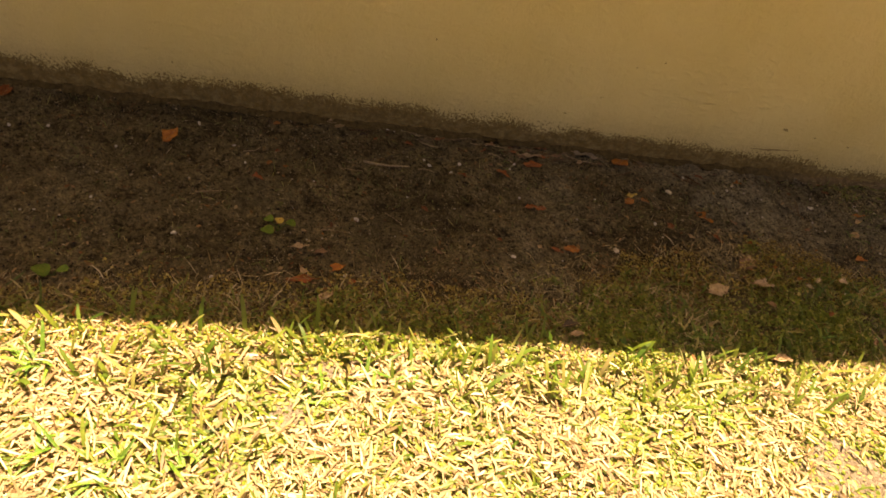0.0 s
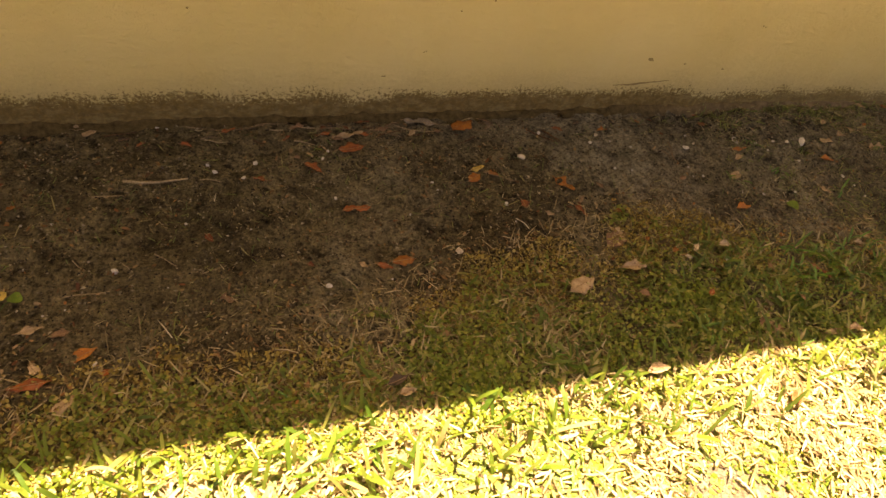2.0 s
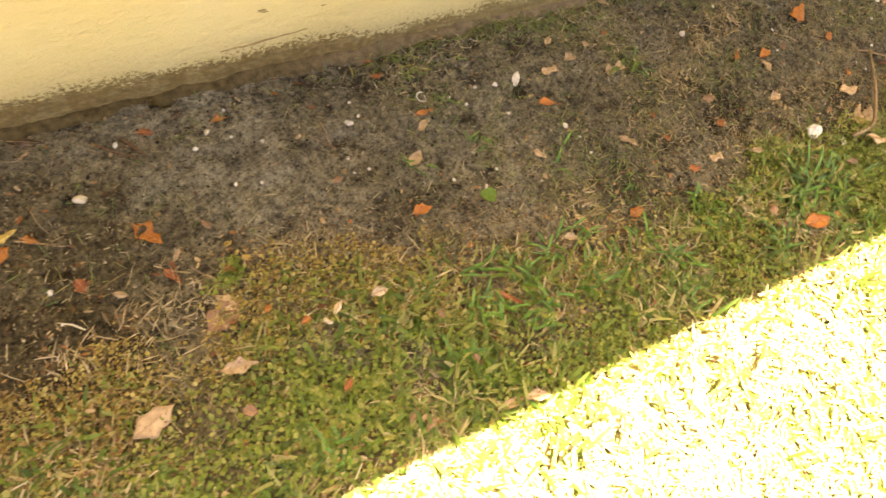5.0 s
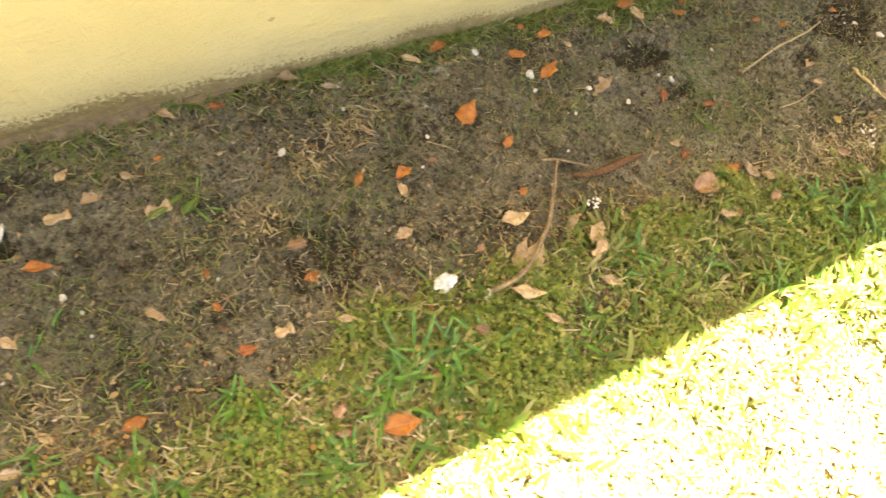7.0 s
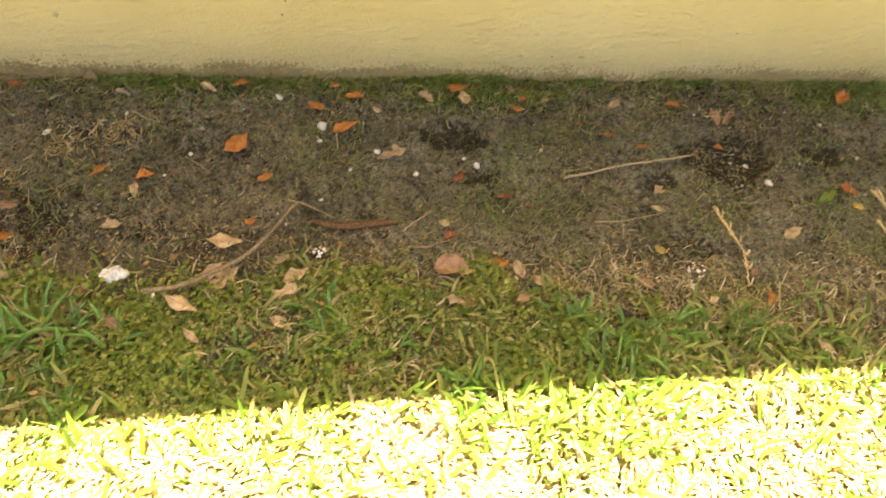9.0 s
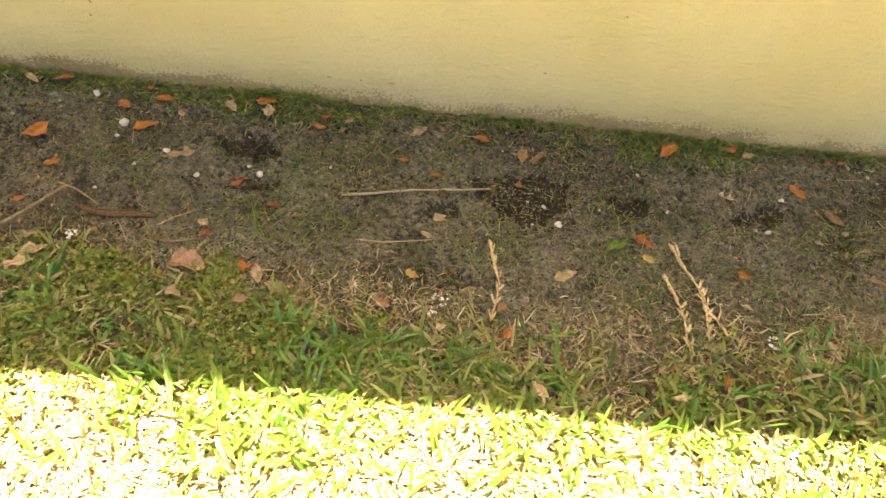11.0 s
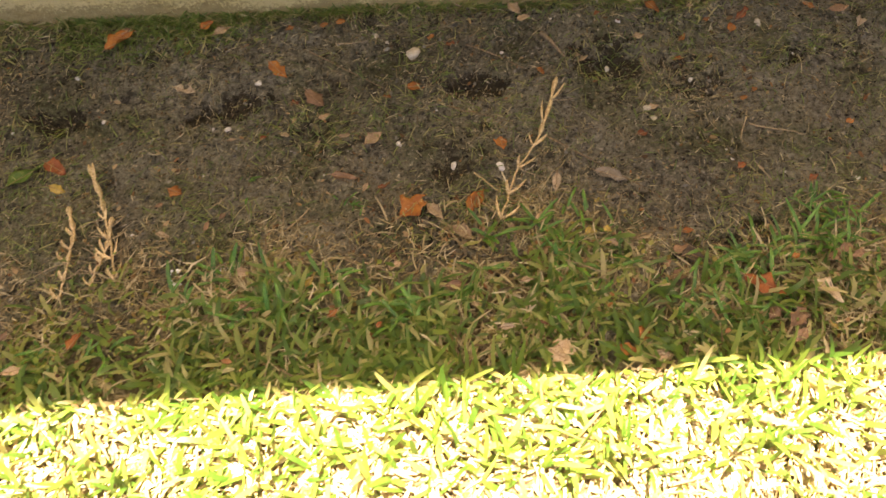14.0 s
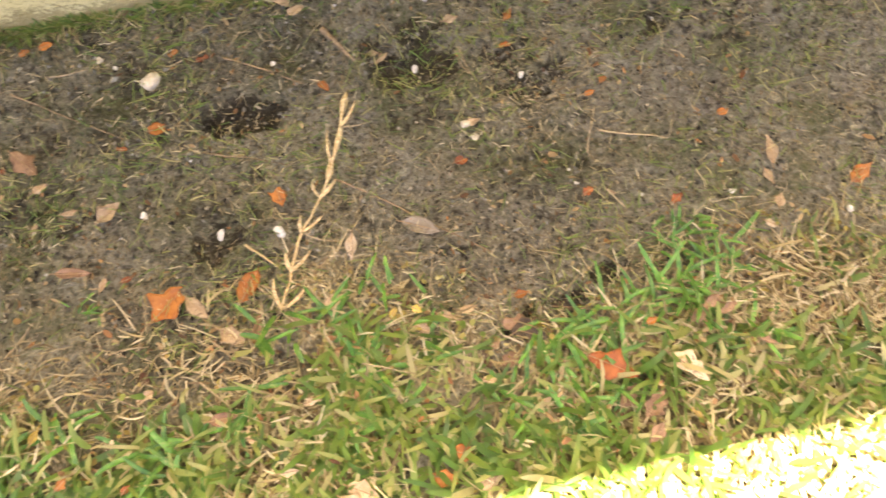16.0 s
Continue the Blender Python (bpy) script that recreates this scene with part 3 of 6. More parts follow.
def golden(x, y):
    """Where the creeping weed has withered: patches at the shaded edge of the lawn."""
    gap = np.interp(x, EDGE_X, EDGE_Y) - y
    there = np.interp(x, (-1.5, -0.4, 0.9, 1.3, 1.8, 2.1, 2.5, 3.2, 4.2, 4.6, 7.8), (0.6, 0.6, 0.6, 0.95, 0.8, 0.4, 0.12, 0.06, 0.08, 0.08, 0.05))
    return there * step(0.28 - gap, 0, 0.18) * step(rough_map(x, y, 7, 91), 0.10, 0.40)


def weedy(x, y):
    """How thick the creeping weed grows: in patches in the shade, evenly in the sun."""
    patch = step(rough_map(x, y, 4.5, 52) + 0.5 * rough_map(x, y, 13, 53), 0.45, 0.90)
    return np.where(y < 1.08, 0.68, 0.28 + 0.72 * patch) * (0.45 + 0.55 * step(rough_map(x, y, 9, 51), 0.2, 0.6))


# green thinned beyond the shade's edge, to imitate sun-bleached brightness
x, y = scatter(155000, -1.5, 7.7, 0.45, 1.75, lambda x, y: lawn(x, y + 0.05 * step(x, 4.0, 4.8), 0.16) * coarse(x, y) * lushness(x, y) * np.where(y < 1.10, 0.20, 1.0))
n = len(x)
blades("lawn_grass", x, y, (0.022 + 0.052 * rng.beta(1.5, 2.2, n)) * np.where(x > 3.9, 1.15, 1.0), 0.0040 + 0.0065 * rng.beta(1.6, 1.8, n) + np.where(x > 3.9, 0.0012, 0.0), u(n, 0.1, 1.15), u(n, 0.2, 1.4), GREEN, "broad-bladed green lawn grass, mown short and uneven", "grass")
x, y = scatter(9000, -1.5, 7.7, 0.45, 1.36, lambda x, y: lawn(x, y, 0.05) * (1 - worn(x, y)) * (0.12 + 0.88 * step(x, 3.6, 4.4)) * step(rough_map(x, y, 5, 35), 0.25, 0.6))
n = len(x)
blades("lawn_grass", x, y, 0.05 + 0.05 * rng.beta(1.3, 2.4, n), u(n, 0.0045, 0.0085), u(n, 0.55, 1.3), u(n, 0.2, 1.0), GREEN, "longer blades standing up out of the mown lawn", "grass", rows=6, curve=0.2)
x, y = scatter(6500, -1.5, 7.7, 0.97, 1.17, lambda x, y: (0.3 + 0.7 * step(x, 3.2, 4.2)) * (0.15 + 0.85 * step(rough_map(x, y, 7, 36), 0.4, 0.7)))
n = len(x)
blades("lawn_grass", x, y, u(n, 0.05, 0.105), u(n, 0.006, 0.0115), u(n, 0.8, 1.4), u(n, 0.2, 0.8), GREEN, "tall loose blades where sun meets shade on the lawn", "grass", rows=6, curve=0.2)
x, y = scatter(26000, -4, 10, -1.6, 0.45, lambda x, y: 0.9)
n = len(x)
blades("lawn_grass", x, y, u(n, 0.05, 0.11), u(n, 0.008, 0.014), u(n, 0.25, 1.2), u(n, 0.3, 1.4), GREEN, "broad-bladed green lawn grass in full sun", "grass", rows=4)
# real straw, but far more and wider in the sun: glare put into colour
x, y = scatter(225000, -1.5, 7.7, 0.45, 1.80, lambda x, y: lawn(x, y, 0.05) * (0.25 + 0.75 * step(rough_map(x, y, 6, 41), 0.3, 0.7)) * np.where(y < 1.15, 0.74 + 0.76 * step(x, 3.2, 4.2), 0.08 + 0.14 * (1 - weedy(x, y)) + 0.50 * step(coarse(x, y), 0.2, 0.8) + 0.3 * step(1.6 - x, 0, 0.8) + 0.22 * step(x, 4.4, 5.2)))
n = len(x)
blades("dead_grass", x, y, 0.012 + 0.055 * rng.beta(1.3, 2.3, n), u(n, 0.0016, 0.0048) * np.where(y < 1.15, 1.6, 1.0), u(n, 0.0, 0.75) * np.where(y < 1.15, 0.3, 1.0), u(n, 0.0, 0.7), STRAW, "dead straw blades in the lawn, thickened in the sun to imitate glare", "dead grass", np.where(y < 1.15, u(n, 0.001, 0.022), 0.006)[:, None], rows=3, curve=0.15)


def fringe(x, y):
    """The dying edge of the lawn."""
    gap = y - np.interp(x, EDGE_X, EDGE_Y)
    return (0.65 - 0.42 * step(x, 1.5, 2.0) + 0.55 * step(x, 4.0, 4.8)) * np.exp(-((gap + 0.03) / 0.10) ** 2) * (0.25 + 0.75 * step(rough_map(x, y, 5, 43), 0.25, 0.7))


x, y = scatter(85000, -1.5, 7.7, 1.1, 1.85, fringe)
n = len(x)
blades("dead_grass", x, y, 0.008 + 0.070 * rng.beta(1.1, 2.8, n), 0.0009 + 0.0035 * rng.beta(1.2, 2.2, n), u(n, 0.0, 0.65), u(n, 0.0, 0.8), STRAW, "dry tan blades along the dying edge of the lawn", "dead grass", 0.002, rows=3, curve=0.12)
x, y = scatter(3600, 3.9, 7.7, 1.15, 1.62, lambda x, y: step(x, 4.0, 4.6) * np.exp(-((y - np.interp(x, EDGE_X, EDGE_Y) + 0.02) / 0.075) ** 2) * (0.2 + 0.8 * step(rough_map(x, y, 8, 44), 0.3, 0.7)))
n = len(x)
blades("dead_grass", x, y, u(n, 0.018, 0.05), 0.0014 + 0.0040 * rng.beta(1.4, 2.2, n), u(n, 0.05, 0.9), u(n, 0.2, 1.2), STRAW, "long curled dead blades matted at the edge of the lawn", "dead grass", 0.003, rows=5, curve=0.5)
x, y = scatter(95000, -1.5, 7.7, 1.3, 2.11, lambda x, y: (0.35 + 0.65 * step(x, 1.4, 2.4)) * (0.07 + 0.10 * step(x, 3.6, 4.6) + 0.14 * step(x, 4.8, 5.4) + 0.7 * step(rough_map(x, y, 5, 45) + 0.35 * rough_map(x, y, 17, 46), 0.6, 1.05)))
n = len(x)
blades("straw_litter", x, y, 0.004 + 0.03 * rng.beta(1.0, 3.0, n), u(n, 0.0007, 0.0022), u(n, -0.05, 0.15), u(n, 0.0, 0.3), STRAW, "short bits of straw strewn over the bare soil", "straw", 0.002, rows=3, curve=0.06)
x, y = scatter(9000, 4.2, 6.1, 1.32, 1.58, lambda x, y: np.exp(-((y - np.interp(x, EDGE_X, EDGE_Y) - 0.05) / 0.06) ** 2) * step(rough_map(x, y, 7, 57), 0.35, 0.7))
n = len(x)
blades("straw_litter", x, y, 0.008 + 0.03 * rng.beta(1.2, 2.4, n), u(n, 0.0010, 0.0034), u(n, 0.0, 0.35), u(n, 0.0, 0.4), STRAW, "pale shredded straw strewn beside the dead runners", "straw", 0.003, rows=3, curve=0.3)
for cx, cy, r in ((2.75, 1.77, 0.07), (3.02, 1.90, 0.06), (2.90, 1.86, 0.05), (2.28, 1.52, 0.07), (2.70, 1.37, 0.07), (4.10, 1.42, 0.06)):
    x, y = rng.normal(cx, r * 0.6, 130), rng.normal(cy, r * 0.45, 130)
    blades("straw_litter", x, y, u(130, 0.008, 0.035), u(130, 0.0015, 0.0042), u(130, 0.0, 0.3), u(130, 0.0, 0.4), STRAW, "small heap of shredded tan straw on the soil", "straw", 0.004 + 0.02 * lawn(x, y)[:, None], rows=3, curve=0.3)
x, y = scatter(52000, -1.5, 7.7, 1.35, 2.08, lambda x, y: (0.15 + 0.85 * step(x, 1.6, 2.5)) * (0.16 + 0.84 * step(rough_map(x, y, 8, 47), 0.42, 0.8)))
n = len(x)
blades("sparse_grass", x, y, 0.008 + 0.045 * rng.beta(1.0, 2.6, n), u(n, 0.0010, 0.0026), u(n, 0.0, 0.9), u(n, 0.0, 0.6), GREEN, "thin green blades coming up singly through the soil", "grass", curve=0.12)
x, y = scatter(90000, -1.5, 4.6, 1.06, 1.72, lambda x, y: lawn(x, y, 0.12) * (0.25 + 0.75 * step(rough_map(x, y, 6, 55), 0.3, 0.7)) * (1 - 0.7 * golden(x, y)))
n = len(x)
blades("fine_grass", x, y, 0.008 + 0.024 * rng.beta(1.3, 2.2, n), u(n, 0.0012, 0.0034), u(n, 0.0, 1.0), u(n, 0.0, 0.9), GREEN, "fine short green grass among the creeping weed", "grass", rows=3, curve=0.2)
x, y = scatter(46000, 1.7, 7.7, 1.92, 2.12, lambda x, y: step(y + 0.07 * (rough_map(x, 0, 5, 48) - 0.5), 1.94, 2.08) * (0.25 * step(x, 1.8, 2.1) + 0.75 * step(x, 2.4, 3.1)) * (0.40 + 0.60 * step(5.6 - x, -0.6, 0.3)) * (0.15 + 0.85 * step(rough_map(x, y, 7, 49), 0.25, 0.6)))
n = len(x)
blades("wall_grass", x, np.minimum(y, WALL_Y + WALL_SLOPE * x - 0.012), 0.010 + 0.042 * rng.beta(1.2, 2.4, n), u(n, 0.0014, 0.0042), u(n, 0.0, 0.95), u(n, 0.1, 0.9), GREEN, "fine green grass matted along the foot of the wall", "grass")


x, y = scatter(4000, 2.0, 7.7, 1.93, 2.09, lambda x, y: 0.25 + 0.75 * step(y, 1.97, 2.06))
n = len(x)
blades("straw_litter", x, np.minimum(y, WALL_Y + WALL_SLOPE * x - 0.015), u(n, 0.01, 0.04), u(n, 0.0010, 0.0026), u(n, 0.0, 0.3), u(n, 0.0, 0.4), STRAW, "dry straw caught in the grass along the wall", "straw", 0.004, rows=3)


def discs(name, x, y, size, up, tilt, mat, label, category, squash=(0.6, 1.0)):
    """Small round leaves: six-sided, cupped, each tipped its own way."""
    n = len(x)
    a = np.arange(6) * np.pi / 3
    spin = rng.uniform(0, 2 * np.pi, n)
    qx = np.cos(a)[None, :] * size[:, None]
    qy = np.sin(a)[None, :] * size[:, None] * u(n, *squash)[:, None]
    px = qx * np.cos(spin)[:, None] - qy * np.sin(spin)[:, None]
    py = qx * np.sin(spin)[:, None] + qy * np.cos(spin)[:, None]
    way = rng.uniform(0, 2 * np.pi, n)
    slope = np.tan(tilt)
    pz = (px * np.cos(way)[:, None] + py * np.sin(way)[:, None]) * slope[:, None] + size[:, None] * rng.uniform(-0.15, 0.15, (n, 6))
    z0 = ground_z(x, y) + up
    V = np.stack([x[:, None] + px, y[:, None] + py, z0[:, None] + pz], -1)
    b = (np.arange(n) * 6)[:, None]
    F = np.concatenate([b + np.array([[0, 1, 2, 3]]), b + np.array([[0, 3, 4, 5]])], 0)
    ob = mesh_object(name, V.reshape(-1, 3), F, mat, False)
    return tagged(ob, label, category, kind="stuff")


x, y = scatter(290000, -1.5, 7.7, 0.45, 1.72, lambda x, y: lawn(x, y, 0.05) * (1 - 0.95 * golden(x, y)) * (1 - 0.92 * coarse(x, y)) * weedy(x, y))
n = len(x)
discs("creeping_weed", x, y, 0.0024 + 0.0046 * rng.beta(1.4, 2.2, n) + np.where(y < 1.1, 0.0014, 0.0), rng.beta(1.5, 2.2, n) * np.where(y < 1.1, 0.0045, 0.030) + np.where(y < 1.1, 0.0015, 0.003), u(n, 0.0, 0.9) * np.where(y < 1.1, 0.4, 1.0), CLOVER, "creeping weed with tiny round yellow-green leaves", "weed", (0.7, 1.0))


x, y = scatter(75000, -1.1, 4.3, 0.5, 1.10, lambda x, y: lawn(x, y, 0.05) * (1 - 0.8 * coarse(x, y)) * (0.5 + 0.5 * step(rough_map(x, y, 8, 54), 0.2, 0.6)))
n = len(x)
discs("creeping_weed", x, y, 0.0026 + 0.0042 * rng.beta(1.4, 2.2, n), rng.beta(1.2, 2.2, n) * 0.006 + 0.001, u(n, 0.0, 0.4), CLOVER, "low mat of creeping weed with tiny yellow-green leaves", "weed", (0.6, 1.0))


GOLD = blade_material("withered_golden_weed_leaves", [(0.0, (0.13, 0.085, 0.02)), (0.4, (0.28, 0.195, 0.042)), (0.75, (0.41, 0.32, 0.085)), (1.0, (0.50, 0.44, 0.19))], 0.35)
x, y = scatter(230000, -1.5, 7.7, 1.0, 1.80, lambda x, y: lawn(x, y - 0.06, 0.05) * golden(x, y))
n = len(x)
discs("withered_weed", x, y, 0.0018 + 0.0042 * rng.beta(1.4, 2.2, n), rng.beta(1.5, 2.2, n) * 0.022 + 0.003, u(n, 0.0, 0.9), GOLD, "withered creeping weed with tiny golden-brown leaves", "weed", (0.4, 0.95))


x, y = scatter(300000, -1.5, 4.6, 1.08, 1.72, lambda x, y: lawn(x, y, 0.05) * (1 - 0.95 * golden(x, y)) * (1 - 0.8 * coarse(x, y)) * weedy(x, y) * 0.8)
n = len(x)
discs("creeping_weed", x, y, 0.0020 + 0.0044 * rng.beta(1.4, 2.2, n), rng.beta(1.5, 2.0, n) * 0.026 + 0.004, u(n, 0.0, 0.8), CLOVER, "dense mat of creeping weed with tiny yellow-green leaves", "weed")


def crumbs(name, x, y, size, mat, label, category):
    """Small lumps: squashed eight-sided bits."""
    n = len(x)
    D = np.array([(1, 0, 0), (0, 1, 0), (-1, 0, 0), (0, -1, 0), (0, 0, 0.8), (0, 0, -0.6)], float)
    V = D[None] * size[:, None, None] * rng.uniform(0.55, 1.25, (n, 6, 1))
    a = rng.uniform(0, np.pi, n)
    c, s = np.cos(a)[:, None], np.sin(a)[:, None]
    V = np.stack([V[:, :, 0] * c - V[:, :, 1] * s * 0.6, V[:, :, 0] * s + V[:, :, 1] * c * 0.6, V[:, :, 2]], -1)
    V += np.stack([x, y, ground_z(x, y) + size * 0.25], -1)[:, None, :]
    F = np.array([(0, 1, 4), (1, 2, 4), (2, 3, 4), (3, 0, 4), (1, 0, 5), (2, 1, 5), (3, 2, 5), (0, 3, 5)])
    F = (np.arange(n) * 6)[:, None, None] + F[None]
    ob = mesh_object(name, V.reshape(-1, 3), F.reshape(-1, 3), mat, False)
    return tagged(ob, label, category, kind="stuff")


# crushed brown bits of old leaves
LITTER = blade_material("crushed_leaf_bits", [(0.0, (0.08, 0.04, 0.02)), (0.35, (0.19, 0.10, 0.042)), (0.6, (0.29, 0.19, 0.09)), (0.85, (0.40, 0.30, 0.17)), (1.0, (0.34, 0.13, 0.04))], 0.1, 0.8)


def litter_chance(x, y):
    gap = y - np.interp(x, EDGE_X, EDGE_Y)
    left = 0.45 + 0.55 * step(4.3 - x, 0, 1.2)
    return left * (0.9 * np.exp(-((gap + 0.04) / 0.13) ** 2) + 0.08 + 0.20 * step(x, 1.6, 3.0) + 0.12 * step(1.7 - x, 0, 0.4) + lawn(x, y) * (0.40 * step(2.0 - x, 0, 0.6) + 0.12 * step(4.6 - x, 0, 0.6))) * (0.2 + 0.8 * step(rough_map(x, y, 6, 71), 0.3, 0.7))


x, y = scatter(80000, -1.5, 7.7, 1.1, 2.1, litter_chance)
n = len(x)
discs("leaf_litter", x, y, 0.0018 + 0.0090 * rng.beta(1.0, 3.6, n), 0.004 + 0.028 * lawn(x, y) * rng.random(n), u(n, 0.0, 0.6), LITTER, "crushed brown bits of old leaves on soil and lawn edge", "leaf litter", (0.2, 0.65))
SCRAP = blade_material("torn_leaf_scraps", [(0.0, (0.10, 0.040, 0.02)), (0.4, (0.23, 0.085, 0.03)), (0.65, (0.29, 0.17, 0.085)), (1.0, (0.44, 0.34, 0.21))], 0.1, 0.7)
x, y = scatter(1500, -1.3, 7.6, 1.2, 2.08, lambda x, y: (0.25 + 0.55 * step(1.9 - x, 0, 0.5)) * (0.2 + 0.8 * step(rough_map(x, y, 4, 73), 0.35, 0.7)))
n = len(x)
discs("leaf_scraps", x, y, 0.004 + 0.009 * rng.beta(1.3, 2.5, n), 0.006 + 0.028 * lawn(x, y), u(n, 0.0, 0.4), SCRAP, "torn red-brown scraps of old leaves on the soil", "leaf litter", (0.2, 0.5))
x, y = scatter(80000, -1.5, 7.7, 1.2, 2.11, lambda x, y: (1 - 0.9 * lawn(x, y)) * (0.25 + 0.75 * rough_map(x, y, 10, 61)))
n = len(x)
crumbs("soil_crumbs", x, y, 0.0014 + 0.0065 * rng.beta(1.1, 3.6, n), CRUMB, "loose crumbs of grey-brown soil and grit", "soil")
x, y = scatter(17000, 3.8, 7.7, 1.4, 2.1, lambda x, y: step(x, 3.8, 5.8) * (1 - 0.9 * lawn(x, y)) * step(rough_map(x, y, 6, 65), 0.3, 0.75))
n = len(x)
crumbs("soil_clods", x, y, 0.002 + 0.008 * rng.beta(1.2, 4.2, n), CLOD, "dry grey clods of sandy soil", "soil")
# dark soil in the hollows; the thin spread outside them imitates small shadows
x, y = scatter(60000, -1.5, 7.7, 1.4, 2.1, lambda x, y: 0.05 * step(rough_map(x, y, 6, 67), 0.35, 0.7) * (1 - lawn(x, y)) + 0.45 * step(hollow(x, y), 0.25, 0.7))
n = len(x)
crumbs("dark_soil", x, y, 0.002 + 0.006 * rng.beta(1.3, 3, n), SHADE_SOIL, "dark crumbs of turned-up soil, also standing in for small shadows", "soil")

# ================= fallen leaves, stones, twigs =================
pick = random.Random(5)


def leaf_shape(length, ratio, style):
    """Half-widths along a leaf, from stalk to tip: 0 plain, 1 wavy, 2 lobed oak, 3 round, 4 torn."""
    n = 15
    out = []
    phase = pick.uniform(0, 6)
    for i in range(n):
        s = i / (n - 1)
        w = math.sin(math.pi * s ** 0.85) ** 1.15 if style != 3 else math.sin(math.pi * s ** 0.75) ** 0.6
        if style == 1:
            w *= 1 + 0.14 * math.sin(s * 17 + phase)
        if style == 2:
            w *= 0.86 + 0.20 * math.sin(s * 16 + phase)
        if style == 4:
            w = (0.75 + 0.25 * math.sin(s * 9 + phase)) * (1 if 0 < i < n - 1 else 0.7)
        out.append(max(w, 0.02) * length * ratio / 2)
    return out


LEAF_WORDS = {
    "tan": "dry tan oak leaf, curled at its edges", "pale": "bleached pale oak leaf, dry and curled", "orange": "bright orange-brown fallen oak leaf",
    "rust": "red-brown fallen oak leaf, dry", "brown": "pinkish-brown dry fallen leaf", "dark": "dark rotting fallen leaf",
    "grey": "grey weathered fallen leaf", "yellow": "yellow fading fallen leaf", "green": "fresh green leaf lying flat",
}


def leaf(x, y, turn, length, ratio=0.45, colour="tan", style=0, lift=None, curl=None):
    """A fallen leaf with its middle at (x, y), its tip pointing along turn."""
    half = leaf_shape(length, ratio, style)
    n, across = len(half), 7
    cup, bend = pick.uniform(-0.2, 0.9) if curl is None else curl, pick.uniform(-0.5, 0.9)
    wave, ph = pick.uniform(0.02, 0.06), pick.uniform(0, 6)
    in_lawn = float(lawn(x, y))
    if lift is None:
        lift = 0.004 + 0.027 * in_lawn + (0.014 if y > 1.96 and x > 2.4 else 0.0)
    bm = bmesh.new()
    layers = []
    for side in (0, 1):
        rows = []
        for i, w in enumerate(half):
            s = i / (n - 1) - 0.5
            left, right = w * pick.uniform(0.9, 1.1), w * pick.uniform(0.9, 1.1)
            row = []
            for k in range(across):
                q = k / (across - 1) * 2 - 1
                yy = q * (left if q < 0 else right) if side == 0 else rows_top[i][k][1]
                zz = cup * yy * yy / (length * ratio * 0.5) + bend * s * s * length * 0.35 + wave * length * math.sin(s * 11 + q * 2 + ph) * abs(q)
                if side == 0:
                    row.append((s * length, yy, zz))
                else:
                    row.append((s * length, yy, rows_top[i][k][2] - 0.0005))
            rows.append(row)
        if side == 0:
            rows_top = rows
        layers.append([[bm.verts.new(c) for c in row] for row in rows])
    top, low = layers
    for i in range(n - 1):
        for k in range(across - 1):
            bm.faces.new((top[i][k], top[i + 1][k], top[i + 1][k + 1], top[i][k + 1]))
            bm.faces.new((low[i][k], low[i][k + 1], low[i + 1][k + 1], low[i + 1][k]))
        bm.faces.new((top[i][0], low[i][0], low[i + 1][0], top[i + 1][0]))
        bm.faces.new((top[i][-1], top[i + 1][-1], low[i + 1][-1], low[i][-1]))
    for i in (0, n - 1):
        for k in range(across - 1):
            a = (top[i][k], top[i][k + 1], low[i][k + 1], low[i][k])
            bm.faces.new(a if i == 0 else a[::-1])
    lowest = min(c[2] for row in rows_top for c in row)
    blade = part("fallen_leaf", bm, LEAF[colour])
    rib = bmesh.new()
    rings = []
    points = [(-length * 0.62, 0, 0.0), *[(rows_top[i][3][0], 0, rows_top[i][3][2]) for i in range(0, n - 1, 2)]]
    for i, (a, b, c) in enumerate(points):
        r = 0.0011 * (1 - 0.7 * i / len(points))
        rings.append([rib.verts.new((a, b + r * math.cos(g), c + 0.0004 + r * math.sin(g))) for g in (0, math.pi / 2, math.pi, -math.pi / 2)])
    for p, q in zip(rings, rings[1:]):
        for k in range(4):
            rib.faces.new((p[k], p[(k + 1) % 4], q[(k + 1) % 4], q[k]))
    part("midrib", rib, RIB, blade, "thin midrib and stalk")
    lean = pick.uniform(-14, 14) if in_lawn > 0.5 else pick.uniform(-7, 7)
    blade.matrix_world = pose(x, y, height(x, y) + lift - lowest * 0.8, lean, pick.uniform(-8, 8), turn)
    words = LEAF_WORDS[colour] + (" in the grass" if in_lawn > 0.5 else " on bare soil")
    if length > 0.085:
        words = "large " + words
    elif length < 0.04:
        words = "small " + words
    return tagged(blade, words, "leaf", "fallen leaves")


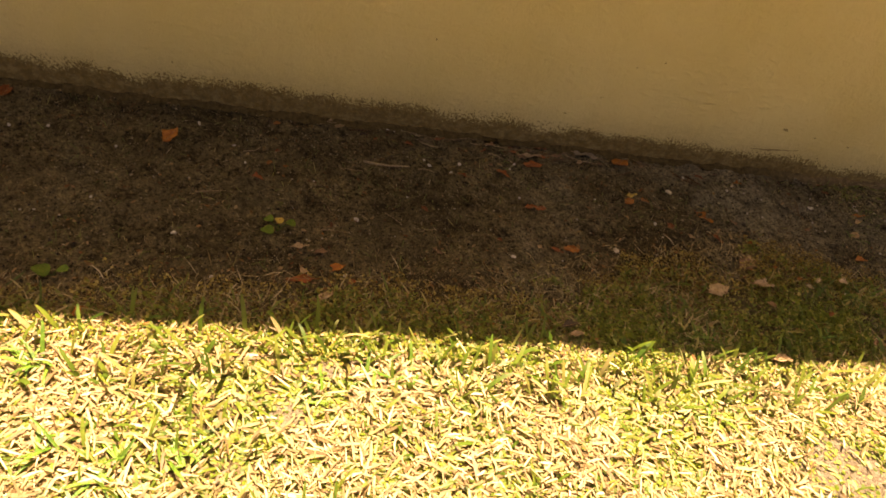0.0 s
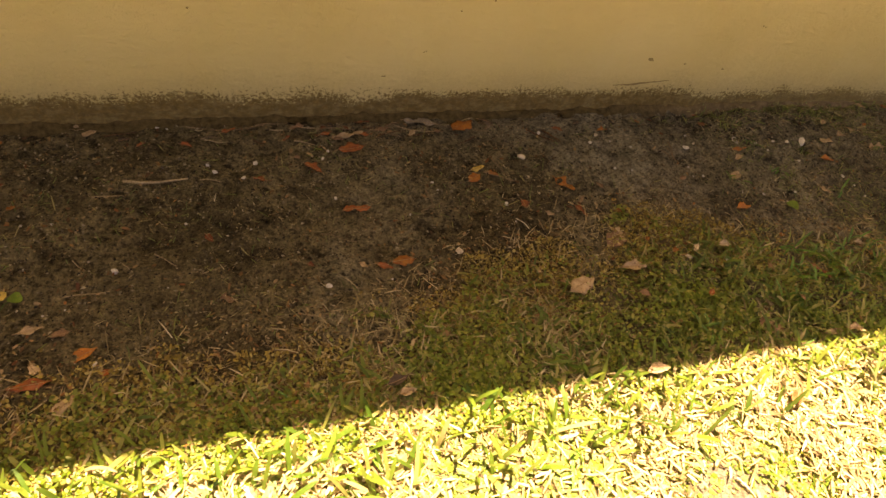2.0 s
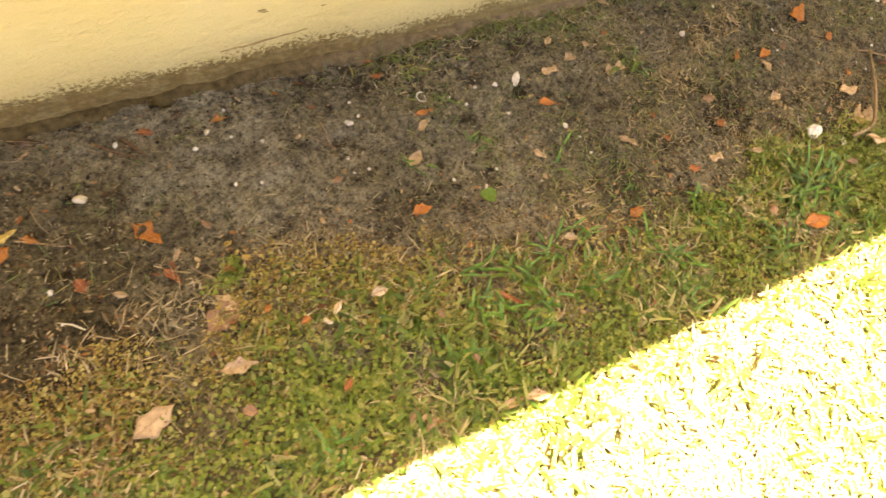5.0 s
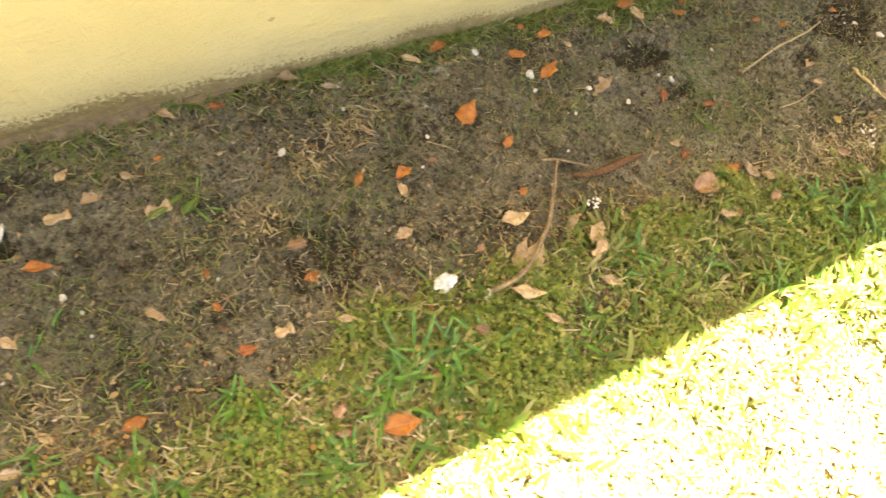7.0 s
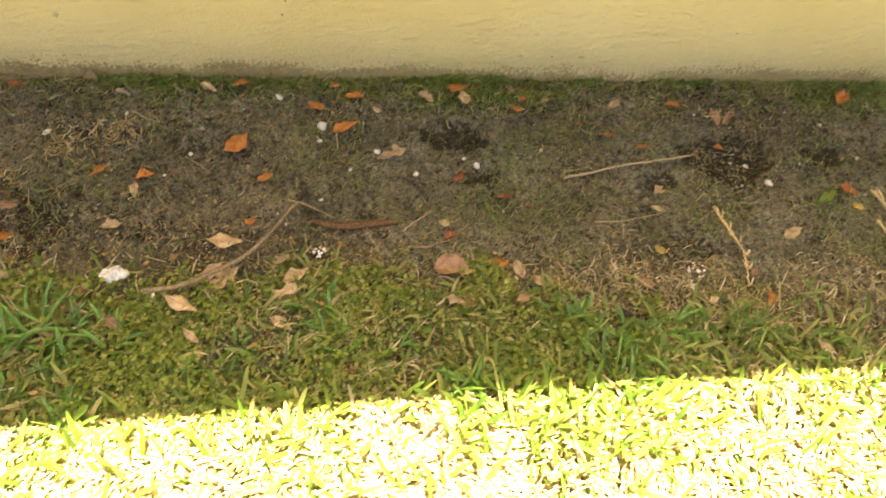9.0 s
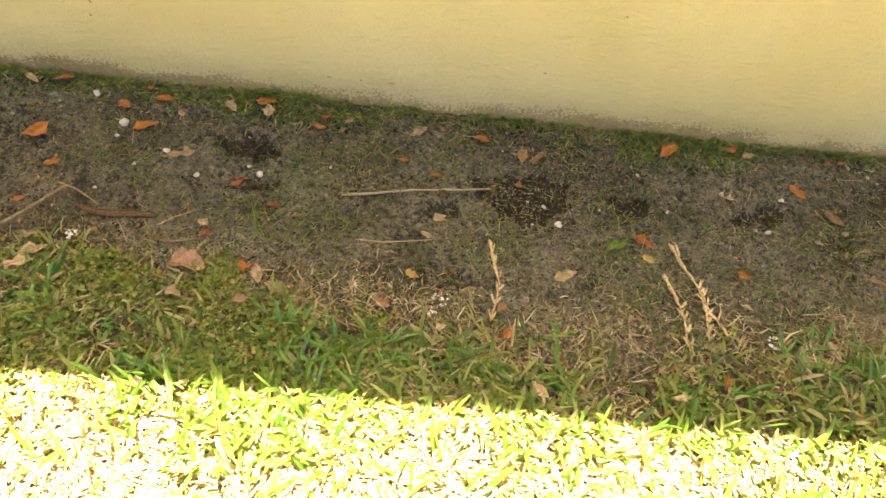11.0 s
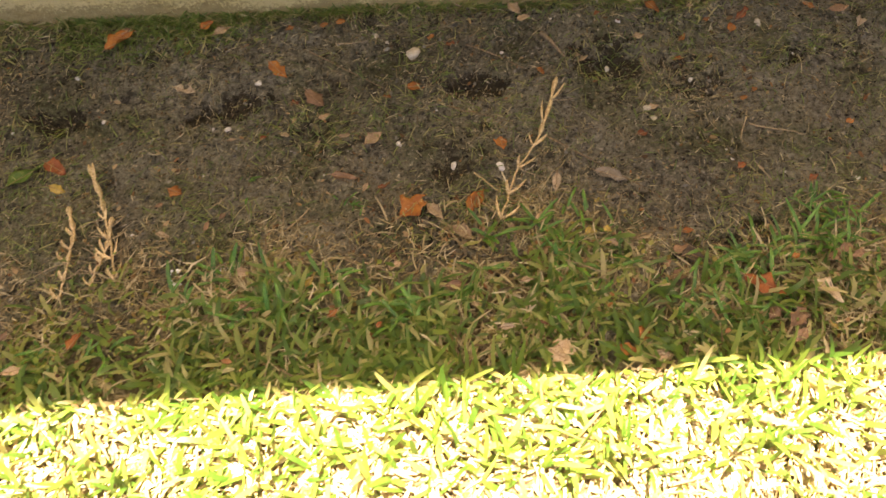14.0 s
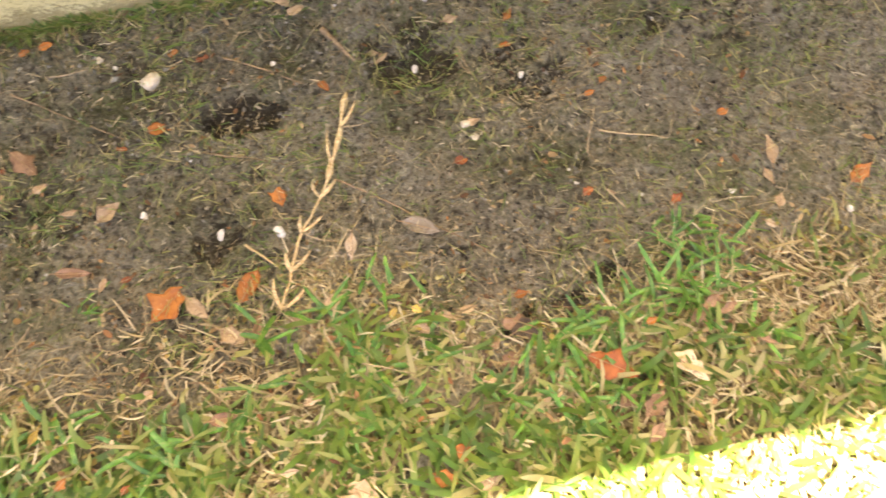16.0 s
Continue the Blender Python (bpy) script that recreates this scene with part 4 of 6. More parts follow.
def stone(x, y, size, long=1.25, turn=0.0, mat=None, sunk=0.25):
    """A pebble: an uneven rounded lump."""
    bm = bmesh.new()
    bmesh.ops.create_icosphere(bm, subdivisions=2, radius=size / 2)
    seed = pick.uniform(0, 99)
    for v in bm.verts:
        k = 1 + 0.8 * noise.noise(v.co * (1.5 / size) + Vector((seed, 0, 0))) + 0.2 * noise.noise(v.co * (4.5 / size) + Vector((0, seed, 0)))
        v.co = Vector((v.co.x * long * k, v.co.y * k, v.co.z * 0.68 * k))
    ob = part("pebble", bm, mat or STONE)
    ob.matrix_world = pose(x, y, height(x, y) + size * (0.34 - sunk) + 0.020 * float(lawn(x, y)), pick.uniform(-15, 15), pick.uniform(-15, 15), turn)
    words = "small white limestone pebble half sunk in soil" if (mat or STONE) is STONE else "cream limestone chunk lying on soil"
    return tagged(ob, words, "pebble", "pebbles on the soil")


def chalk_lump(x, y, size):
    """A broken white lump lying in the edge of the grass: flattened, pitted and creased."""
    bm = bmesh.new()
    bmesh.ops.create_icosphere(bm, subdivisions=4, radius=size / 2)
    for v in bm.verts:
        p = v.co / size
        k = 1 + 0.5 * noise.noise(p * 2.2 + Vector((3, 0, 0))) + 0.22 * noise.noise(p * 6) - 0.16 * max(0.0, 1 - 9 * abs(noise.noise(p * 3.1 + Vector((0, 7, 0)))))
        v.co = Vector((v.co.x * 1.25 * k, v.co.y * 0.9 * k, v.co.z * 0.6 * k))
    ob = part("chalk_lump", bm, CHALK)
    ob.matrix_world = pose(x, y, height(x, y) + size * 0.12 + 0.026 * float(lawn(x, y)), 6, -8, 20)
    return tagged(ob, "broken chalk-white lump at the edge of the grass", "lump")


def tube(bm, points, radii, sides=7, rough=0.12):
    rings = []
    for i, p in enumerate(points):
        a, b = points[max(i - 1, 0)], points[min(i + 1, len(points) - 1)]
        way = (Vector(b) - Vector(a)).normalized()
        side = way.cross(Vector((0, 0, 1))).normalized()
        up = side.cross(way)
        rings.append([bm.verts.new(Vector(p) + (side * math.cos(g) + up * math.sin(g)) * radii[i] * pick.uniform(1 - rough, 1 + rough)) for g in [2 * math.pi * k / sides for k in range(sides)]])
    for p, q in zip(rings, rings[1:]):
        for k in range(sides):
            bm.faces.new((p[k], p[(k + 1) % sides], q[(k + 1) % sides], q[k]))
    bm.faces.new(rings[0][::-1])
    bm.faces.new(rings[-1])


def along(route, count, lift, wobble=0.0):
    """Even steps along a route on the ground, laid on its relief."""
    P = np.array(route, float)
    d = np.concatenate([[0], np.cumsum(np.hypot(*np.diff(P, axis=0).T))])
    s = np.linspace(0, d[-1], count)
    x, y = np.interp(s, d, P[:, 0]), np.interp(s, d, P[:, 1])
    x[1:-1] = 0.25 * x[:-2] + 0.5 * x[1:-1] + 0.25 * x[2:]
    y[1:-1] = 0.25 * y[:-2] + 0.5 * y[1:-1] + 0.25 * y[2:]
    z = ground_z(x, y) + lift + 0.034 * lawn(x, y)
    z = np.convolve(np.pad(z, 2, "edge"), np.ones(5) / 5, "valid")
    return [(float(a) + pick.uniform(-wobble, wobble), float(b) + pick.uniform(-wobble, wobble), float(c)) for a, b, c in zip(x, y, z)]


def twig(route, thick, mat=None, label="thin grey-brown twig lying on the soil", taper=0.5, lift=0.0):
    points = along(route, 14, thick * 0.6 + lift, thick * 0.12)
    bm = bmesh.new()
    tube(bm, points, [thick / 2 * (1 - (1 - taper) * i / 13) for i in range(14)])
    return tagged(part("twig", bm, mat or TWIG), label, "twig", "twigs on the soil")


def add_branch(parent, route, thick, mat=None, lift=0.0):
    points = along(route, 9, thick * 0.6 + lift, thick * 0.1)
    bm = bmesh.new()
    tube(bm, points, [thick / 2 * (1 - 0.45 * i / 8) for i in range(9)])
    return part("side_branch", bm, mat or TWIG, parent)


def strap(points, wide, tip=0.25):
    """A dry strap with a folded keel along its points, narrowing to its tip."""
    bm = bmesh.new()
    prev = None
    for k, p in enumerate(points):
        a, b = points[max(k - 1, 0)], points[min(k + 1, len(points) - 1)]
        way = (b - a).normalized()
        side = Vector((-way.y, way.x, 0)).normalized()
        q = k / (len(points) - 1)
        o = side * wide / 2 * (0.7 + 1.2 * q - (1.9 - tip) * q * q if q < 0.999 else tip)
        row = [bm.verts.new(p - o + Vector((0, 0, wide * 0.28))), bm.verts.new(p), bm.verts.new(p + o + Vector((0, 0, wide * 0.28)))]
        if prev:
            bm.faces.new((prev[0], row[0], row[1], prev[1]))
            bm.faces.new((prev[1], row[1], row[2], prev[2]))
        prev = row
    return bm


def runner(route, thick=0.0095):
    """A dead grass runner: a jointed stem, at each joint a pair of split sheaths opening towards the tip, and thin roots."""
    count = 25
    points = along(route, count, 0.007, 0.0015)
    bm = bmesh.new()
    tube(bm, points, [thick / 2 * (0.4 if i < 1 else (0.95, 1.25, 1.15, 0.6)[i % 4] if i < 10 else 0.5) for i in range(count)], 6, 0.2)
    stem = part("dead_grass_runner", bm, RUNNER)
    tagged(stem, "golden dry grass runner with split sheaths, lying on soil", "grass runner", "dead grass runners")
    for i in range(4, count, 4):
        p = Vector(points[i])
        back = Vector(points[i - 4]) - p
        a0, gap = math.atan2(back.y, back.x), back.length
        for side in ((-1, 1) if i > 9 else pick.choice(((-1,), (1,), ()))):
            spread_out = pick.uniform(0.3, 0.6) if i < 10 else pick.uniform(0.45, 1.1)
            length, wide = gap * pick.uniform(0.4, 0.95), pick.uniform(0.004, 0.008)
            line = []
            for k in range(6):
                q = k / 5
                a = a0 + side * spread_out * (1.2 - 0.9 * q)
                line.append((line[-1] if line else p) + Vector((math.cos(a), math.sin(a), 0)) * (length / 5 if k else 0))
            line = [c + Vector((0, 0, 0.002 + 0.009 * math.sin(1.9 * k / 5))) for k, c in enumerate(line)]
            part("sheath", strap(line, wide), RUNNER, stem)
        for _ in range(pick.choice((0, 1, 1, 2))):
            a, length = a0 + pick.choice((-1, 1)) * pick.uniform(0.7, 1.7), pick.uniform(0.03, 0.07)
            line = [p + Vector((math.cos(a + 0.3 * q) * q * length, math.sin(a + 0.3 * q) * q * length, 0.004 - 0.004 * q)) for q in (0, 0.25, 0.5, 0.75, 1)]
            b2 = bmesh.new()
            tube(b2, line, [0.0013, 0.0012, 0.0011, 0.0009, 0.0006], 5)
            part("root", b2, PALE_TWIG, stem)
    return stem


def bark(route, wide, mat=None, label="curled strip of red-brown bark lying on soil"):
    points = along(route, 16, 0.008, 0.001)
    bm = bmesh.new()
    rows = []
    for i, p in enumerate(points):
        way = (Vector(points[min(i + 1, 15)]) - Vector(points[max(i - 1, 0)])).normalized()
        side = way.cross(Vector((0, 0, 1))).normalized()
        w = wide / 2 * (0.55 + 0.45 * math.sin(math.pi * i / 15)) * pick.uniform(0.8, 1.2)
        rows.append([[bm.verts.new(Vector(p) + side * w * q + Vector((0, 0, (1 - q * q) * wide * 0.25 - d))) for q in (-1, -0.5, 0, 0.5, 1)] for d in (0, 0.003)])
    for (t0, l0), (t1, l1) in zip(rows, rows[1:]):
        for k in range(4):
            bm.faces.new((t0[k], t0[k + 1], t1[k + 1], t1[k]))
            bm.faces.new((l0[k], l1[k], l1[k + 1], l0[k + 1]))
        bm.faces.new((t0[0], t1[0], l1[0], l0[0]))
        bm.faces.new((t0[-1], l0[-1], l1[-1], t1[-1]))
    for t0, l0 in (rows[0], rows[-1]):
        for k in range(4):
            bm.faces.new((t0[k], l0[k], l0[k + 1], t0[k + 1]))
    return tagged(part("bark_strip", bm, mat or BARK), label, "bark")


def flat_stone():
    """A broad pale stone set in the lawn, its rim worn round."""
    bm = bmesh.new()
    n = 56
    rings = []
    for reach, z in ((1.0, -0.03), (1.0, 0.018), (0.985, 0.030), (0.955, 0.037), (0.86, 0.040), (0.6, 0.043), (0.3, 0.044)):
        row = []
        for k in range(n):
            a = 2 * math.pi * k / n
            c, sn = math.cos(a), math.sin(a)
            d = (abs(c) ** 2.5 + abs(sn) ** 2.5) ** -0.4 * reach * (1 + 0.05 * noise.noise(Vector((c * 2, sn * 2, 4))))
            row.append(bm.verts.new((d * c * SLAB[2], d * sn * SLAB[3], z + 0.008 * noise.noise(Vector((d * c * 4, d * sn * 3, 1.5))))))
        rings.append(row)
    for p, q in zip(rings, rings[1:]):
        for k in range(n):
            bm.faces.new((p[k], p[(k + 1) % n], q[(k + 1) % n], q[k]))
    bm.faces.new(rings[-1])
    bm.faces.new(rings[0][::-1])
    ob = part("flat_stone", bm, SLAB_STONE)
    ob.matrix_world = pose(SLAB[0], SLAB[1], height(SLAB[0], SLAB[1]))
    return tagged(ob, "broad pale flat stone with a rounded rim, set in the lawn", "stone")


flat_stone()


def seedling(x, y, leaves, label):
    """A low weed: round leaves on short stalks from one crown. leaves: dx, dy, across, colour."""
    root = new("weed_seedling")
    root.matrix_world = pose(x, y, height(x, y))
    tagged(root, label, "weed", "weed seedlings")
    for dx, dy, wide, colour in leaves:
        bm = bmesh.new()
        z = 0.018 + pick.uniform(-0.004, 0.008)
        tip = pick.uniform(-0.25, 0.25)
        middle = bm.verts.new((dx, dy, z - 0.003))
        ring = []
        for k in range(12):
            a = k * math.pi / 6
            r = wide / 2 * (1 + 0.12 * math.sin(3 * a + dx * 90))
            ring.append(bm.verts.new((dx + r * math.cos(a), dy + r * math.sin(a), z + r * math.cos(a) * tip + 0.002 * math.sin(2 * a))))
        for k in range(12):
            bm.faces.new((middle, ring[k], ring[(k + 1) % 12]))
        part("leaf_blade", bm, LEAF[colour], root)
        bm = bmesh.new()
        tube(bm, [(0, 0, -0.002), (dx * 0.4, dy * 0.4, z * 0.7), (dx, dy, z - 0.003)], [0.0012, 0.001, 0.0008], 5)
        part("leaf_stalk", bm, LEAF["green"], root)
    return root


def ring(x, y, across):
    """A pale split ring, standing off the soil a little."""
    bm = bmesh.new()
    n, r = 22, across / 2
    rows = []
    for i in range(n):
        a = 0.35 + i / (n - 1) * 5.6
        c = Vector((r * math.cos(a), r * math.sin(a), 0.002 * math.sin(a * 2)))
        out = Vector((math.cos(a), math.sin(a), 0))
        rows.append([bm.verts.new(c + out * across * 0.07 * math.cos(g) + Vector((0, 0, across * 0.05 * math.sin(g)))) for g in (0, 1.57, 3.14, 4.71)])
    for p, q in zip(rows, rows[1:]):
        for k in range(4):
            bm.faces.new((p[k], p[(k + 1) % 4], q[(k + 1) % 4], q[k]))
    ob = part("split_ring", bm, STONE)
    ob.matrix_world = pose(x, y, height(x, y) + 0.008, 22, 8, 40)
    return tagged(ob, "small pale split ring lying on the soil", "ring")


def tuft(x, y, count, length):
    """A tuft of broad grass: blades arching out from one crown."""
    root = new("grass_tuft")
    root.matrix_world = pose(x, y, height(x, y))
    tagged(root, "tuft of broad green grass blades arching outwards", "grass tuft", "grass tufts")
    for i in range(count):
        a = pick.uniform(0, 6.283)
        size, wide = length * pick.uniform(0.4, 1.0), min(0.0085, length * 0.11) * pick.uniform(0.7, 1.1)
        rise, droop = pick.uniform(0.25, 1.0), pick.uniform(0.3, 1.3)
        bm = bmesh.new()
        p, prev = Vector((pick.uniform(-0.03, 0.03), pick.uniform(-0.03, 0.03), 0.004)), None
        for k in range(6):
            q = k / 5
            half = wide / 2 * (0.75, 1, 1, 0.97, 0.86, 0.45)[k]
            o = Vector((-math.sin(a), math.cos(a), 0)) * half
            row = [bm.verts.new(p - o + Vector((0, 0, half * 0.45))), bm.verts.new(p), bm.verts.new(p + o + Vector((0, 0, half * 0.45)))]
            if prev:
                bm.faces.new((prev[0], prev[1], row[1], row[0]))
                bm.faces.new((prev[1], prev[2], row[2], row[1]))
            prev = row
            e = rise - droop * q
            p = p + Vector((math.cos(a) * math.cos(e), math.sin(a) * math.cos(e), math.sin(e))) * size / 5
            p.z = max(p.z, 0.004)
            a += pick.uniform(-0.12, 0.12)
        part("blade", bm, TUFT, root)
    return root


def crumble(x, y, across, count, label, wide=0.009, mat=None):
    """A little heap of white flakes."""
    root = new("white_flakes")
    root.matrix_world = pose(x, y, height(x, y) + 0.012 * float(lawn(x, y)))
    tagged(root, label, "flakes", "white flakes")
    for _ in range(count):
        a, r = pick.uniform(0, 6.283), across / 2 * math.sqrt(pick.random())
        bm = bmesh.new()
        bmesh.ops.create_icosphere(bm, subdivisions=1, radius=wide / 2 * pick.uniform(0.5, 1.2))
        for v in bm.verts:
            v.co = Vector((v.co.x * pick.uniform(0.8, 1.3), v.co.y * pick.uniform(0.8, 1.2), v.co.z * 0.5))
        ob = part("flake", bm, mat or WHITE, root)
        dx, dy = r * math.cos(a), r * math.sin(a)
        ob.matrix_basis = pose(dx, dy, height(x + dx, y + dy) - height(x, y) + wide * 0.2, pick.uniform(-30, 30), pick.uniform(-30, 30), pick.uniform(0, 180))
    return root




leaf(4.071, 1.984, 31, 0.030, 0.53, "orange", 0)
leaf(4.054, 1.958, -19, 0.042, 0.53, "orange", 1)
leaf(4.119, 1.958, 49, 0.024, 0.57, "tan", 0)
leaf(4.333, 1.968, 42, 0.057, 0.42, "tan", 0)
leaf(4.399, 1.970, 54, 0.015, 0.43, "brown", 0)
leaf(4.511, 1.963, -18, 0.052, 0.53, "orange", 2)
leaf(4.299, 1.872, -2, 0.034, 0.63, "orange", 2)
leaf(4.389, 1.839, -4, 0.048, 0.42, "orange", 0)
leaf(4.627, 1.927, 89, 0.069, 0.47, "brown", 1)
leaf(4.620, 1.836, -28, 0.028, 0.63, "orange", 0)
leaf(4.734, 1.547, 23, 0.068, 0.47, "tan", 1)
leaf(4.496, 1.482, 14, 0.053, 0.47, "tan", 4)
leaf(4.574, 1.430, 46, 0.034, 0.66, "brown", 0)
leaf(4.584, 1.352, 80, 0.045, 0.47, "orange", 0)
leaf(4.430, 1.349, 40, 0.035, 0.53, "tan", 0)
leaf(4.880, 1.658, 38, 0.107, 0.29, "green", 0)
leaf(4.947, 1.671, -33, 0.054, 0.59, "rust", 3)
leaf(4.957, 1.620, -24, 0.041, 0.53, "yellow", 1)
leaf(5.052, 1.989, 42, 0.082, 0.47, "orange", 1)
leaf(5.207, 1.859, -11, 0.053, 0.53, "pale", 2)
leaf(5.414, 1.894, -47, 0.063, 0.57, "orange", 2)
leaf(5.499, 1.809, -50, 0.066, 0.62, "brown", 2)
leaf(5.519, 1.764, 25, 0.030, 0.53, "tan", 0)
leaf(5.724, 1.831, 5, 0.038, 0.68, "orange", 4)
leaf(5.626, 1.701, 37, 0.049, 0.58, "tan", 0)
leaf(5.902, 1.681, -80, 0.049, 0.62, "orange", 1)
leaf(5.206, 1.601, -28, 0.040, 0.73, "orange", 2)
leaf(5.561, 1.610, -8, 0.060, 0.32, "brown", 0)
leaf(5.706, 1.533, 39, 0.077, 0.73, "orange", 2)
leaf(5.750, 1.516, -52, 0.055, 0.43, "tan", 0)
leaf(5.836, 1.538, 56, 0.066, 0.52, "orange", 0)
leaf(5.803, 1.458, -38, 0.050, 0.58, "tan", 1)
leaf(6.007, 1.566, -101, 0.046, 0.43, "pale", 0)
leaf(6.124, 1.579, -27, 0.070, 0.42, "grey", 0)
leaf(5.245, 2.027, 40, 0.037, 0.63, "orange", 0)
leaf(5.285, 2.000, 32, 0.047, 0.47, "tan", 0)
leaf(5.962, 2.016, -59, 0.046, 0.57, "tan", 1)
leaf(5.983, 1.996, 27, 0.032, 0.59, "tan", 3)
leaf(6.285, 2.007, -54, 0.047, 0.47, "orange", 0)
leaf(6.007, 1.852, -55, 0.025, 0.53, "orange", 3)
leaf(6.113, 1.905, 37, 0.042, 0.63, "tan", 3)
leaf(5.310, 1.537, 47, 0.018, 0.66, "brown", 0)
leaf(5.075, 1.263, 65, 0.042, 0.47, "orange", 1)
leaf(5.957, 1.179, -37, 0.054, 0.53, "tan", 2)
leaf(4.652, 1.205, -44, 0.054, 0.63, "tan", 2)
leaf(4.969, 1.218, 10, 0.048, 0.32, "tan", 1)
leaf(5.781, 1.335, 1, 0.047, 0.42, "brown", 0)
leaf(4.934, 1.288, 59, 0.025, 0.47, "brown", 0)
leaf(5.196, 1.525, 54, 0.016, 0.57, "tan", 0)
leaf(6.001, 1.297, -45, 0.024, 0.47, "brown", 0)
leaf(4.756, 1.179, 20, 0.017, 0.63, "pale", 0)
stone(5.721, 1.913, 0.0315, 1.2, 16, CREAM_STONE)
stone(4.724, 1.707, 0.0196, 1.2, 117)
stone(4.957, 1.906, 0.0092, 1.2, 163)
stone(4.691, 1.781, 0.0112, 1.2, 84)
stone(4.658, 1.715, 0.0085, 1.2, 50)
stone(4.572, 1.943, 0.0067, 1.2, 146)
stone(4.645, 1.789, 0.0075, 1.2, 38)
stone(5.304, 1.753, 0.0123, 1.2, 141)
stone(5.796, 1.637, 0.0130, 1.7, 60)
stone(5.896, 1.616, 0.0152, 1.2, 170)
stone(5.680, 1.686, 0.0108, 1.2, 150)
stone(5.127, 1.505, 0.0079, 1.2, 149)
stone(6.168, 1.873, 0.0115, 1.2, 84)
stone(5.368, 1.870, 0.0129, 1.2, 24)
stone(5.029, 1.789, 0.0075, 1.2, 53)
stone(5.926, 1.919, 0.0078, 1.2, 29)
stone(6.207, 1.989, 0.0107, 1.2, 127)
stone(4.218, 1.457, 0.0090, 1.2, 161)
stone(4.839, 1.767, 0.0075, 1.2, 47)
stone(6.229, 1.739, 0.0135, 1.2, 145, CREAM_STONE)
stone(6.242, 1.714, 0.0133, 1.2, 158, CREAM_STONE)
crumble(4.421, 1.440, 0.044, 17, "scatter of small white flakes on the soil")
crumble(4.405, 1.403, 0.026, 10, "scatter of small white flakes on the soil")
crumble(5.233, 1.398, 0.036, 14, "scatter of small white flakes on the soil")
crumble(5.332, 1.410, 0.033, 13, "scatter of small white flakes on the soil")
runner([(4.542, 1.640), (4.554, 1.560), (4.568, 1.502), (4.554, 1.427), (4.546, 1.390)])
runner([(4.988, 1.578), (5.009, 1.518), (5.018, 1.444), (5.013, 1.364)])
runner([(5.017, 1.675), (5.056, 1.586), (5.088, 1.492), (5.116, 1.397)])
runner([(5.083, 1.546), (5.081, 1.470), (5.069, 1.387)])
runner([(6.043, 1.835), (6.015, 1.757), (5.981, 1.673), (5.925, 1.598), (5.883, 1.486)])
twig([(6.020, 1.957), (6.068, 1.887)], 0.0121, TWIG, "flat grey sliver of bark lying on the soil")
tuft(4.291, 1.294, 12, 0.080)
tuft(4.477, 1.259, 12, 0.090)
tuft(4.698, 1.247, 10, 0.080)
tuft(4.717, 1.347, 8, 0.060)
tuft(4.988, 1.242, 10, 0.080)
tuft(5.107, 1.243, 10, 0.080)
tuft(5.396, 1.312, 11, 0.080)
tuft(5.662, 1.290, 12, 0.090)
tuft(5.981, 1.404, 10, 0.080)
tuft(5.262, 1.344, 9, 0.070)
tuft(5.523, 1.363, 8, 0.070)
tuft(5.583, 1.554, 6, 0.040)


leaf(6.244, 1.935, 5, 0.031, 0.53, "tan", 0)
leaf(6.468, 1.950, 56, 0.047, 0.47, "orange", 0)
leaf(6.406, 1.965, 17, 0.019, 0.63, "orange", 2)
leaf(6.650, 1.981, -31, 0.035, 0.53, "orange", 2)
leaf(6.712, 1.966, 7, 0.049, 0.53, "brown", 1)
leaf(6.243, 1.740, 13, 0.029, 0.53, "tan", 0)
leaf(6.212, 1.680, 13, 0.028, 0.63, "rust", 0)
leaf(6.407, 1.585, 26, 0.023, 0.73, "rust", 2)
leaf(6.444, 1.574, -33, 0.015, 0.63, "tan", 0)
leaf(6.547, 1.544, 33, 0.031, 0.53, "rust", 2)
leaf(6.431, 1.442, 23, 0.039, 0.53, "tan", 0)
leaf(6.258, 1.437, 5, 0.025, 0.58, "orange", 0)
leaf(6.364, 1.297, -36, 0.080, 0.63, "rust", 2)
leaf(6.378, 1.250, 45, 0.046, 0.47, "brown", 1)
leaf(6.413, 1.232, 43, 0.052, 0.63, "brown", 2)
leaf(6.471, 1.274, -49, 0.069, 0.47, "pale", 1)
leaf(6.511, 1.346, 28, 0.035, 0.53, "brown", 1)
leaf(6.438, 1.351, 16, 0.019, 0.63, "orange", 0)
leaf(5.547, 1.289, 39, 0.023, 0.73, "orange", 2)
leaf(5.633, 1.264, 44, 0.017, 0.63, "rust", 0)
leaf(6.221, 1.339, 17, 0.041, 0.53, "brown", 1)
leaf(6.054, 1.445, 54, 0.023, 0.47, "yellow", 0)
leaf(6.091, 1.442, -39, 0.020, 0.63, "yellow", 1)
leaf(6.134, 1.423, -28, 0.032, 0.53, "tan", 2)
leaf(6.331, 1.874, 7, 0.029, 0.42, "orange", 2)
leaf(6.453, 1.758, 8, 0.021, 0.53, "orange", 0)
leaf(6.665, 1.677, 16, 0.024, 0.63, "orange", 0)
leaf(5.204, 1.956, 47, 0.017, 0.57, "orange", 0)
leaf(5.280, 1.512, 80, 0.029, 0.38, "brown", 0)
leaf(5.176, 1.571, 24, 0.020, 0.53, "brown", 0)
leaf(5.565, 1.713, 2, 0.031, 0.42, "tan", 0)
leaf(5.385, 1.721, 43, 0.021, 0.53, "rust", 0)
leaf(5.505, 1.698, 48, 0.023, 0.33, "tan", 0)
leaf(5.317, 1.723, 3, 0.019, 0.42, "tan", 0)
